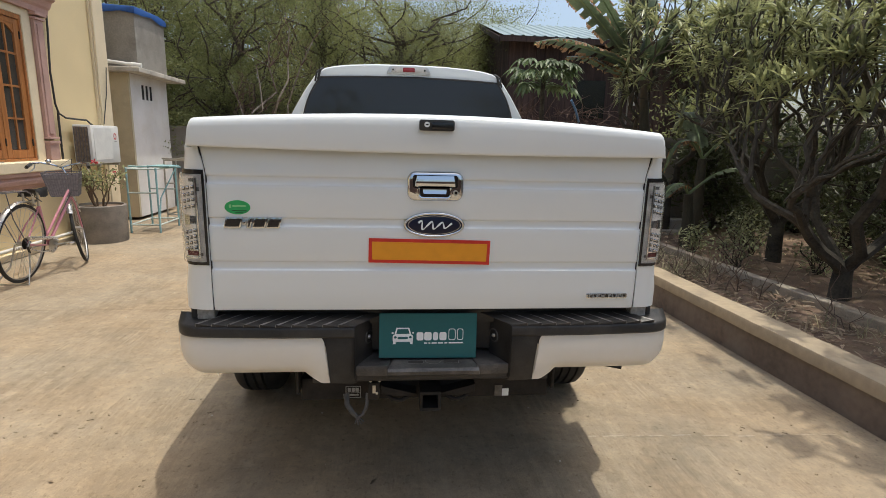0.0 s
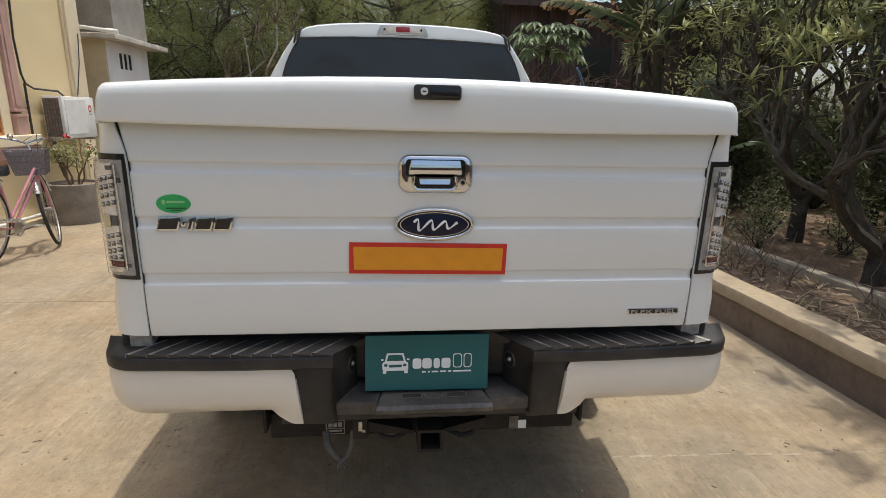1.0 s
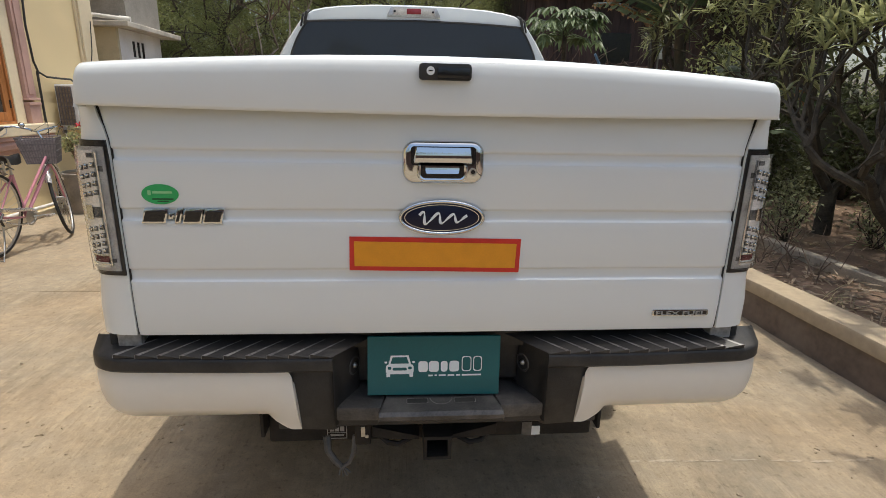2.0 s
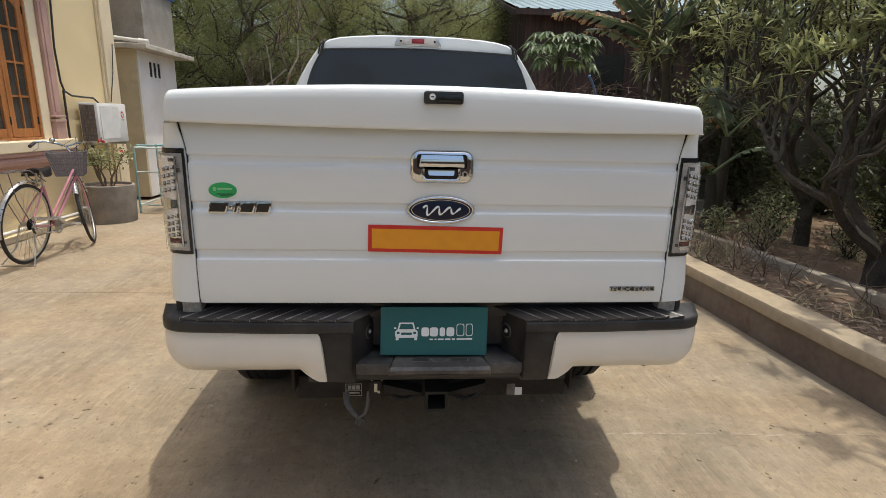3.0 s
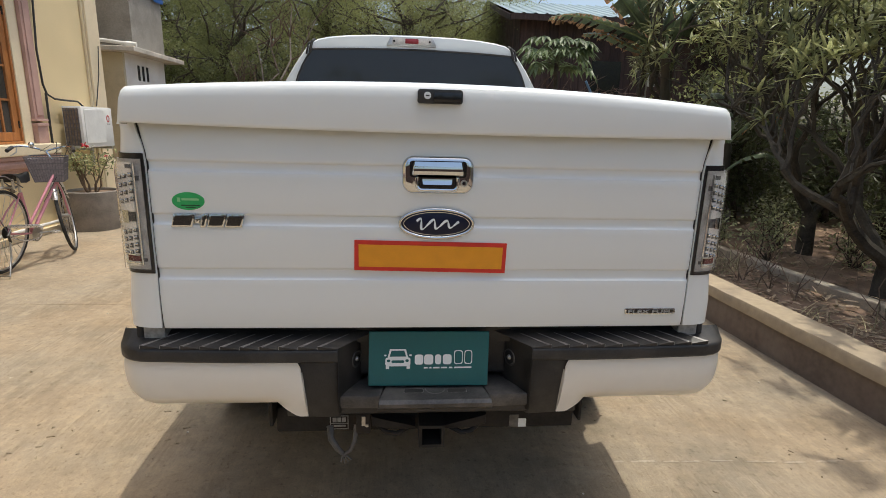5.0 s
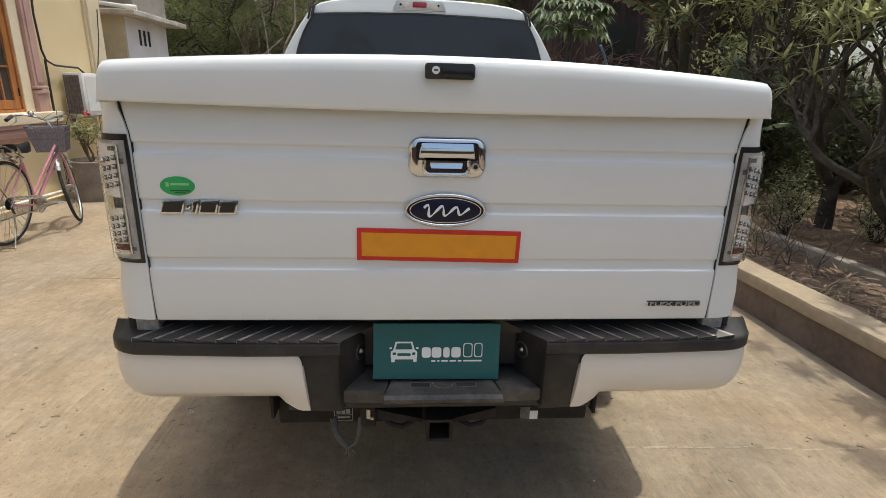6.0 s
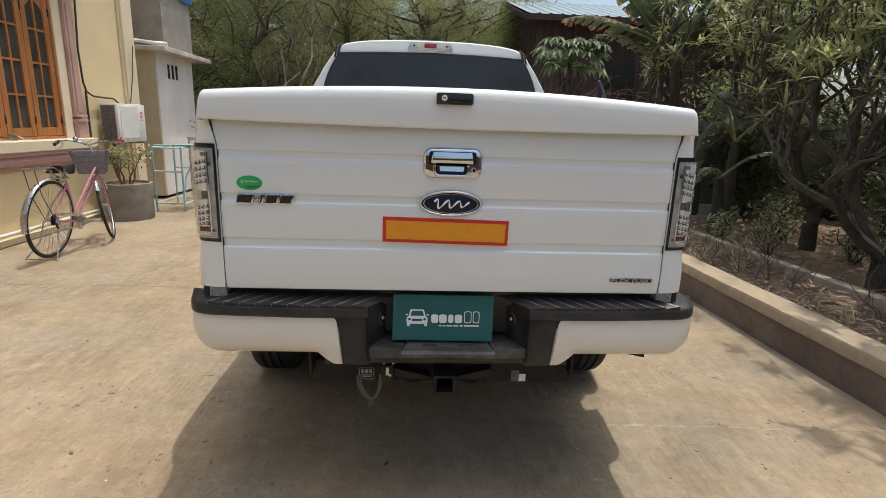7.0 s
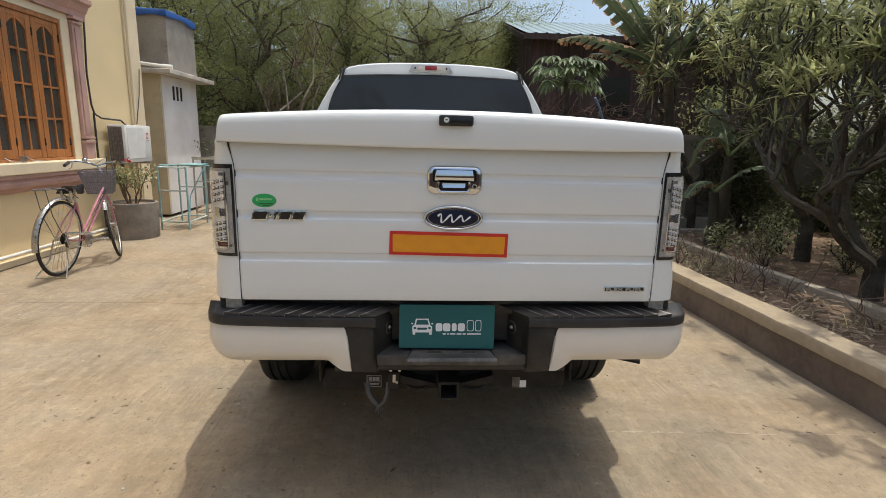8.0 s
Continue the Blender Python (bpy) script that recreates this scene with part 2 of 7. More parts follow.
SLAB_GREY = material("stained_slab", (0.5, 0.46, 0.4), 0.9, vary=0.15, scale=3, fine=50, bump=0.25, stain=0.6, stain_scale=4, stain_colour=(0.22, 0.19, 0.16))
BLUE_TARP = material("blue_tarpaulin", (0.016, 0.075, 0.27), 0.5, vary=0.12, scale=6, fine=60, bump=0.2)
DARK_WOOD = material("dark_weathered_boards", (0.062, 0.037, 0.03), 0.85, vary=0.3, scale=4, fine=40, bump=0.25, stretch=(5, 5, 0.5), per_object=0.35)
ROOF_METAL = material("pale_blue_roof_sheet", (0.24, 0.31, 0.32), 0.45, metal=0.25, vary=0.1, scale=2, fine=30, bump=0.05, stain=0.3, stain_scale=2)
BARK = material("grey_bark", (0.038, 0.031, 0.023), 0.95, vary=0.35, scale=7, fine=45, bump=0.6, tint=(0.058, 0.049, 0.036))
DARK_BARK = material("dark_bark", (0.075, 0.058, 0.045), 0.9, vary=0.3, scale=7, fine=45, bump=0.6)
PALE_BARK = material("pale_bark", (0.24, 0.2, 0.16), 0.9, vary=0.3, scale=6, fine=40, bump=0.5)
RED_TWIG = material("reddish_twig", (0.13, 0.08, 0.058), 0.9, vary=0.25, scale=8, bump=0.2)
LITTER = leaf_material("brown_litter", (0.23, 0.172, 0.118), (0.42, 0.335, 0.24), 0.8, 0.45)
LEAF_LONG = leaf_material("long_leaf", (0.16, 0.18, 0.076), (0.31, 0.32, 0.155), 0.33)
LEAF_FINE = leaf_material("fine_leaf", (0.205, 0.22, 0.082), (0.29, 0.305, 0.12), 0.7, 0.14, 0.2, 0.7)
LEAF_DARK = leaf_material("dark_leaf", (0.128, 0.148, 0.05), (0.205, 0.22, 0.082), 0.6, 0.15, 0.2, 0.7)
# green leaf darkened to hold the shade of dense growth in its colour
LEAF_SHADE = leaf_material("shade_dark_leaf", (0.058, 0.07, 0.031), (0.11, 0.122, 0.058), 0.5, 0.3)
LEAF_ROSE = leaf_material("rose_leaf", (0.13, 0.155, 0.075), (0.36, 0.37, 0.2), 0.4, 0.5)
LEAF_PAPAYA = leaf_material("papaya_leaf", (0.085, 0.13, 0.056), (0.145, 0.19, 0.092), 0.45, 0.3)
LEAF_BANANA = leaf_material("banana_leaf", (0.075, 0.105, 0.055), (0.13, 0.165, 0.09), 0.35, 0.12)
LEAF_RIB = material("pale_rib", (0.2, 0.26, 0.12), 0.5, vary=0.12, scale=6, bump=0.05)
LEAF_DRY = leaf_material("dry_leaf", (0.24, 0.12, 0.055), (0.36, 0.21, 0.11), 0.7, 0.4)
ROSE_STEM = material("rose_stem", (0.13, 0.085, 0.05), 0.8, vary=0.3, scale=9, bump=0.2)
PALE_TUBE = material("pale_tube", (0.46, 0.53, 0.5), 0.45, vary=0.12, scale=9, fine=60, bump=0.03, stain=0.4, stain_scale=7, stain_colour=(0.3, 0.27, 0.22))
TWIG = material("dry_twig", (0.17, 0.12, 0.085), 0.9, vary=0.3, scale=8, bump=0.2, per_island=0.4)
GRASS_DRY = leaf_material("dry_grass", (0.26, 0.23, 0.13), (0.42, 0.38, 0.24), 0.8, 0.5)
POT_CONCRETE = material("grey_pot_concrete", (0.215, 0.19, 0.16), 0.9, vary=0.18, scale=5, fine=60, bump=0.3, stain=0.5, stain_scale=5, stain_colour=(0.27, 0.24, 0.2))
TURQUOISE = material("turquoise_paint", (0.25, 0.44, 0.46), 0.5, vary=0.15, scale=8, fine=60, bump=0.08, stain=0.3, stain_scale=9, stain_colour=(0.2, 0.2, 0.18))
PINK_PAINT = material("pink_bicycle_paint", (0.52, 0.22, 0.27), 0.3, vary=0.08, scale=12, bump=0.0, coat=0.4)
BASKET_GREY = material("grey_wire_mesh", (0.12, 0.11, 0.115), 0.5, vary=0.1, bump=0.05)
SADDLE_BLACK = material("black_saddle_vinyl", (0.025, 0.023, 0.023), 0.45, vary=0.15, scale=12, fine=90, bump=0.08)
AC_WHITE = material("ac_casing", (0.7, 0.69, 0.66), 0.45, vary=0.04, scale=4, fine=60, bump=0.02, stain=0.2, stain_scale=5)
AC_COIL = material("ac_coil", (0.24, 0.19, 0.145), 0.6, metal=0.4, vary=0.25, scale=20, bump=0.2)
RED_PRINT = material("red_print", (0.55, 0.03, 0.03), 0.4, vary=0.04, bump=0.0)
PIPE_WHITE = material("white_plastic_pipe", (0.68, 0.66, 0.62), 0.45, vary=0.05, scale=9, bump=0.02, stain=0.2, stain_scale=6)
BLUE_PIPE = material("blue_plastic", (0.12, 0.22, 0.36), 0.5, vary=0.1, scale=6, bump=0.02)
CABLE = material("black_cable", (0.03, 0.028, 0.026), 0.6, vary=0.1, bump=0.05)
FLOWER_RED = leaf_material("red_petals", (0.5, 0.03, 0.05), (0.6, 0.08, 0.1), 0.5, 0.2)

# ---- building blocks ----


def thing(name, at, label, category, group="", kind=""):
    """An Empty at the base of a thing; its parts are given in world places."""
    ob = new(name)
    ob.location = at
    ob.empty_display_size = 0.1
    return tagged(ob, label, category, group, kind)


def part(name, bm, mat, parent=None, label="", smooth=False, kind=""):
    """Links a bmesh as one mesh object under a thing or a part."""
    me = bpy.data.meshes.new(name)
    bmesh.ops.recalc_face_normals(bm, faces=bm.faces)
    bm.to_mesh(me)
    bm.free()
    me.materials.append(mat)
    if smooth:
        me.polygons.foreach_set("use_smooth", [True] * len(me.polygons))
        me.set_sharp_from_angle(angle=radians(38))
    ob = new(name, me)
    if parent is not None:
        ob.parent = parent
        if parent.data is None:
            ob.matrix_parent_inverse = Matrix.Translation(parent.location).inverted()
    return tagged(ob, label, kind=kind)


def setting(name, bm, mat, label, category="", smooth=False):
    return tagged(part(name, bm, mat, None, smooth=smooth), label, category or name.split("_")[0], kind="structure")


def box(bm, x0, x1, y0, y1, z0, z1, bevel=0.0, seg=2):
    vs = [bm.verts.new((x, y, z)) for x in (x0, x1) for y in (y0, y1) for z in (z0, z1)]
    fs = [bm.faces.new([vs[i] for i in f]) for f in ((0, 1, 3, 2), (4, 6, 7, 5), (0, 4, 5, 1), (2, 3, 7, 6), (0, 2, 6, 4), (1, 5, 7, 3))]
    if bevel:
        es = list({e for f in fs for e in f.edges})
        bmesh.ops.bevel(bm, geom=es, offset=bevel, segments=seg, affect='EDGES', profile=0.5)
    return bm


def boxes(*specs, bevel=0.0):
    bm = bmesh.new()
    for s in specs:
        box(bm, *s, bevel=bevel)
    return bm


def prism(bm, outline, axis, a, b, bevel=0.0, seg=2):
    """A closed outline drawn out along one axis. The outline's two numbers are the other two axes, in order."""
    def at(p, d):
        if axis == "x":
            return (d, p[0], p[1])
        if axis == "y":
            return (p[0], d, p[1])
        return (p[0], p[1], d)
    lo = [bm.verts.new(at(p, a)) for p in outline]
    hi = [bm.verts.new(at(p, b)) for p in outline]
    n = len(outline)
    fs = [bm.faces.new(lo), bm.faces.new(hi[::-1])]
    for i in range(n):
        fs.append(bm.faces.new((lo[i], lo[(i + 1) % n], hi[(i + 1) % n], hi[i])))
    if bevel:
        bmesh.ops.bevel(bm, geom=list(fs[0].edges) + list(fs[1].edges), offset=bevel, segments=seg, affect='EDGES', profile=0.5)
    return bm


def grid(bm, rows, close=False):
    """Quads over rows of points."""
    vs = [[bm.verts.new(p) for p in r] for r in rows]
    for i in range(len(vs) - 1):
        m = len(vs[i])
        for j in range(m if close else m - 1):
            k = (j + 1) % m
            bm.faces.new((vs[i][j], vs[i][k], vs[i + 1][k], vs[i + 1][j]))
    return vs


def tube(bm, pts, r, n=8, r_end=None, cap=True):
    """A round bar along points; tapers to r_end."""
    pts = [Vector(p) for p in pts]
    rows = []
    side = None
    for i, p in enumerate(pts):
        d = (pts[min(i + 1, len(pts) - 1)] - pts[max(i - 1, 0)]).normalized()
        if side is None:
            side = d.orthogonal().normalized()
        else:
            side = (side - d * side.dot(d))
            side = side.normalized() if side.length > 1e-6 else d.orthogonal().normalized()
        up = d.cross(side)
        rad = r if r_end is None else r + (r_end - r) * i / max(1, len(pts) - 1)
        rows.append([p + rad * (math.cos(2 * math.pi * k / n) * side + math.sin(2 * math.pi * k / n) * up) for k in range(n)])
    vs = grid(bm, rows, close=True)
    if cap:
        bm.faces.new(vs[0][::-1])
        bm.faces.new(vs[-1])
    return bm


def disc(bm, c, axis, r, d, n=24, ry=None):
    """A short cylinder round c, d deep along its axis; ry makes it oval."""
    pts = [(math.cos(2 * math.pi * k / n) * r, math.sin(2 * math.pi * k / n) * (ry or r)) for k in range(n)]
    c = Vector(c)
    if axis == "y":
        prism(bm, [(c.x + p, c.z + q) for p, q in pts], "y", c.y, c.y + d)
    elif axis == "x":
        prism(bm, [(c.y + p, c.z + q) for p, q in pts], "x", c.x, c.x + d)
    else:
        prism(bm, [(c.x + p, c.y + q) for p, q in pts], "z", c.z, c.z + d)
    return bm


def rounded(w, h, r, n=5):
    """The outline of a rounded rectangle round the origin."""
    out = []
    for cx, cy, a0 in ((w / 2 - r, h / 2 - r, 0), (-w / 2 + r, h / 2 - r, 90), (-w / 2 + r, -h / 2 + r, 180), (w / 2 - r, -h / 2 + r, 270)):
        for i in range(n + 1):
            a = radians(a0 + 90 * i / n)
            out.append((cx + r * math.cos(a), cy + r * math.sin(a)))
    return out


def plate(bm, cx, cz, outline, y0, y1, bevel=0.0):
    return prism(bm, [(cx + p, cz + q) for p, q in outline], "y", y0, y1, bevel)


# ---- ground, kerb and garden bed ----
DRIVE_L, DRIVE_R = -5.05, 3.1


def skew(y):
    """The garden's edge runs a little askew to the truck."""
    return 0.034 * (8.5 - y)


bm = bmesh.new()
grid(bm, [[(x, y, -0.06) for x in (-400, -60, -12, 0, 12, 60, 400)] for y in (-400, -60, -12, 0, 12, 30, 80, 800)])
setting("ground", bm, EARTH, "bare dry brown earth around the yard", "ground")


def build_driveway():
    drive = thing("driveway", (0, 6, 0), "pale tan broom-finished concrete driveway with stains", "driveway", kind="structure")
    rng = random.Random(4)
    ys = [-4.2, 1.2, 9.02, 17.0]
    for y0, y1 in zip(ys, ys[1:]):
        b = bmesh.new()
        near, far = [], []
        for i in range(121):
            x = DRIVE_L + (DRIVE_R - DRIVE_L) * i / 120
            for line, y, d in ((near, y0, 1), (far, y1, -1)):
                wave = 0.03 * noise.noise(Vector((x * 0.7, y, 0))) + 0.016 * noise.noise(Vector((x * 3.1, y, 4))) + 0.007 * noise.noise(Vector((x * 11, y, 7)))
                line.append((x, y + wave + d * max(0.0006, 0.0022 + 0.004 * noise.noise(Vector((x * 4, y, 2 + d))))))
        prism(b, near + far[::-1], "z", -0.12, rng.uniform(-0.001, 0.001))
        part("concrete_slab", b, CONCRETE, drive)
    b = bmesh.new()
    box(b, DRIVE_L, DRIVE_R, ys[0], ys[-1], -0.14, -0.006)
    part("joint_filler", b, SOIL, drive)
    # faint, broken mortar line left across one half
    b = bmesh.new()
    x = 0.98
    while x < 2.5:
        ln = rng.uniform(0.03, 0.16)
        y = 6.63 - 0.045 * (x - 0.98) + 0.012 * noise.noise(Vector((x * 3, 0, 5)))
        n = 8
        top, low = [], []
        for i in range(n + 1):
            t = i / n
            w = 0.011 * math.sin(math.pi * t) ** 0.5 * rng.uniform(0.3, 1.0) + 0.0006
            top.append((x + ln * t, y + w, 0.0014))
            low.append((x + ln * t, y - w * rng.uniform(0.4, 1.0), 0.0014))
        grid(b, [top, low])
        x += ln + rng.uniform(-0.01, 0.05)
    part("mortar_line", b, PALE_CONCRETE, drive, "pale mortar streak")
    return drive


def build_kerbs():
    # low retaining wall with a cap, and the slim edging behind the planting strip
    wall = thing("garden_kerb", (2.75, 6, 0), "low rendered retaining kerb with a pale worn concrete cap", "kerb", kind="structure")
    b = bmesh.new()
    rows = []
    rng = random.Random(2)
    n = 90
    for i in range(n + 1):
        y = -4.0 + 16.6 * i / n
        w = rng.uniform(-0.004, 0.004)
        w += skew(y)
        rows.append([(2.655 + w, y, -0.1), (2.655 + w, y, 0.234), (2.87 + w, y, 0.234), (2.87 + w, y, -0.1)])
    grid(b, rows, close=True)
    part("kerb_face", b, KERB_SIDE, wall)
    b = bmesh.new()
    rows = []
    for i in range(n + 1):
        y = -4.0 + 16.6 * i / n
        w, t, s = skew(y) + rng.uniform(-0.006, 0.006), rng.uniform(-0.004, 0.004), skew(y) + rng.uniform(-0.008, 0.008)
        rows.append([(2.637 + w, y, 0.232), (2.634 + w, y, 0.305 + t), (2.642 + w, y, 0.324 + t), (2.86 + s, y, 0.332 + t), (2.875 + s, y, 0.315 + t), (2.875 + s, y, 0.232)])
    grid(b, rows, close=True)
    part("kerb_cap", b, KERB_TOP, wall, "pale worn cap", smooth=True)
    edge = thing("bed_edging", (3.75, 8, 0.2), "thin old concrete edging between strip and garden", "edging", kind="structure")
    rng2 = random.Random(5)
    y = -3.0
    while y < 12.2:
        ln = rng2.uniform(0.9, 1.3)
        b = bmesh.new()
        dx = rng2.uniform(-0.012, 0.012)
        y1, top = y + ln - 0.012, 0.315 + rng2.uniform(-0.008, 0.008)
        prism(b, [(3.76 + dx + 1.9 * skew(y), y), (3.875 + dx + 1.9 * skew(y), y), (3.875 + dx + 1.9 * skew(y1), y1), (3.76 + dx + 1.9 * skew(y1), y1)], "z", 0.1, top, bevel=0.008, seg=1)
        part("edging_block", b, PALE_CONCRETE, edge)
        y += ln
    # the cross edging where the bed ends
    back = thing("bed_end_kerb", (3.2, 12.7, 0.0), "low stepped concrete kerb closing the planting bed", "kerb", kind="structure")
    b = boxes((2.5, 5.4, 12.55, 12.8, -0.1, 0.42), (2.5, 5.2, 12.35, 12.55, -0.1, 0.26), bevel=0.012)
    part("kerb_face", b, GREY_RENDER, back)


def uneven(name, x0, x1, y0, y1, z, amp, step, mat, label, lean0=1.0, lean1=1.0):
    b = bmesh.new()
    nx, ny = int((x1 - x0) / step), int((y1 - y0) / step)
    rows = []
    for j in range(ny + 1):
        y = y0 + (y1 - y0) * j / ny
        row = []
        for i in range(nx + 1):
            x = x0 + (x1 - x0) * i / nx
            bumps = amp * noise.noise(Vector((x * 2.2, y * 2.2, 0))) + amp * 0.5 * noise.noise(Vector((i * 0.9, j * 0.9, 3)))
            row.append((x + skew(y) * (lean0 + (lean1 - lean0) * i / nx), y, z + bumps))
        rows.append(row)
    grid(b, rows)
    return setting(name, b, mat, label, "soil", smooth=True)


build_driveway()
build_kerbs()
uneven("planting_strip", 2.86, 3.79, -4.0, 12.4, 0.225, 0.03, 0.09, SOIL, "dry reddish-brown planting soil behind the kerb", 1.0, 1.7)
uneven("garden_bed", 3.83, 14.0, -4.0, 22.0, 0.2, 0.05, 0.2, SOIL, "bare reddish-brown garden soil under the trees", 1.7, 0.0)

# ---- house ----
WX = -5.1
HOUSE_Y0, HOUSE_Y1, HOUSE_Z = 2.0, 13.95, 6.2
WIN_Y0, WIN_Y1, WIN_Z0, WIN_Z1 = 9.72, 12.1, 1.25, 3.26


def build_house():
    b = boxes((WX - 0.25, WX, HOUSE_Y0, WIN_Y0, 0, HOUSE_Z), (WX - 0.25, WX, WIN_Y1, HOUSE_Y1, 0, HOUSE_Z),
              (WX - 0.25, WX, WIN_Y0, WIN_Y1, 0, WIN_Z0), (WX - 0.25, WX, WIN_Y0, WIN_Y1, WIN_Z1, HOUSE_Z))
    setting("wall_east", b, YELLOW_WALL, "pale yellow painted plaster house wall", "wall")
    b = boxes((WX - 7, WX - 0.25, HOUSE_Y1 - 0.25, HOUSE_Y1, 0, HOUSE_Z), (WX - 7, WX - 0.25, HOUSE_Y0, HOUSE_Y0 + 0.25, 0, HOUSE_Z), (WX - 7.2, WX - 7, HOUSE_Y0, HOUSE_Y1, 0, HOUSE_Z))
    setting("wall_north", b, YELLOW_WALL, "pale yellow painted plaster house walls round the back", "wall")
    b = boxes((WX - 7.5, WX + 0.45, HOUSE_Y0 - 0.4, HOUSE_Y1 + 0.05, HOUSE_Z, HOUSE_Z + 0.2))
    setting("roof_slab", b, SLAB_GREY, "flat concrete roof slab of the house", "roof")
    b = boxes((WX - 6.9, WX - 0.25, HOUSE_Y0 + 0.25, HOUSE_Y1 - 0.25, 0.0, 0.1))
    setting("floor", b, SLAB_GREY, "plain grey floor inside the house", "floor")
    # corner pilaster band, plinth and sill band
    b = boxes((WX + 0.002, WX + 0.045, 13.57, HOUSE_Y1 + 0.04, 0.1, HOUSE_Z - 0.02), bevel=0.006)
    setting("trim_corner", b, CREAM_WALL, "cream raised plaster band at the house corner", "trim")
    b = boxes((WX + 0.002, WX + 0.07, HOUSE_Y0, HOUSE_Y1 + 0.05, 0.002, 0.085), bevel=0.01)
    setting("baseboard", b, CREAM_WALL, "low cream cement plinth along the wall foot", "trim")
    out = [(WX + 0.002, 0.88), (WX + 0.03, 0.88), (WX + 0.045, 0.93), (WX + 0.10, 0.95), (WX + 0.115, 1.0), (WX + 0.10, 1.05), (WX + 0.135, 1.06), (WX + 0.14, 1.105), (WX + 0.002, 1.105)]
    b = bmesh.new()
    prism(b, out, "y", HOUSE_Y0 + 0.3, 12.42)
    setting("trim_sill_band", b, PINK_TRIM, "dusty pink moulded band under the window", "trim")
    b = boxes((WX - 0.2, WX + 0.16, 9.4, 12.42, 1.108, 1.248), bevel=0.012)
    setting("window_sill", b, CREAM_WALL, "cream plaster window sill with worn edge", "sill")
    # pilasters and cornice round the window
    for y0 in (12.11, 9.42):
        b = boxes((WX + 0.002, WX + 0.075, y0, y0 + 0.21, 1.25, 1.5), (WX + 0.002, WX + 0.09, y0 - 0.015, y0 + 0.225, 1.48, 1.52),
                  (WX + 0.002, WX + 0.09, y0 - 0.015, y0 + 0.225, 1.545, 1.575), (WX + 0.002, WX + 0.055, y0 + 0.01, y0 + 0.2, 1.575, 3.16),
                  (WX + 0.055, WX + 0.07, y0 + 0.05, y0 + 0.16, 1.62, 3.1), (WX + 0.002, WX + 0.08, y0 - 0.005, y0 + 0.215, 3.16, 3.19), (WX + 0.002, WX + 0.1, y0 - 0.02, y0 + 0.23, 3.215, 3.26), bevel=0.005)
        setting("trim_pilaster", b, PINK_TRIM, "dusty pink plaster pilaster beside the window", "trim")
    out = [(WX + 0.002, 3.265), (WX + 0.06, 3.265), (WX + 0.07, 3.33), (WX + 0.1, 3.36), (WX + 0.13, 3.43), (WX + 0.18, 3.46), (WX + 0.18, 3.52), (WX + 0.002, 3.56)]
    b = bmesh.new()
    prism(b, out, "y", 9.2, 12.44)
    setting("trim_cornice", b, PINK_TRIM, "dusty pink moulded cornice over the window", "trim")
    # cream lining of the opening
    b = boxes((WX - 0.2, WX + 0.012, 11.932, 12.1, 1.252, 3.258), (WX - 0.2, WX + 0.012, 9.72, 9.8, 1.252, 3.258), (WX - 0.2, WX + 0.012, 9.8, 11.932, 3.162, 3.258), bevel=0.004)
    setting("window_lining", b, CREAM_WALL, "cream plaster lining of the window opening", "trim")


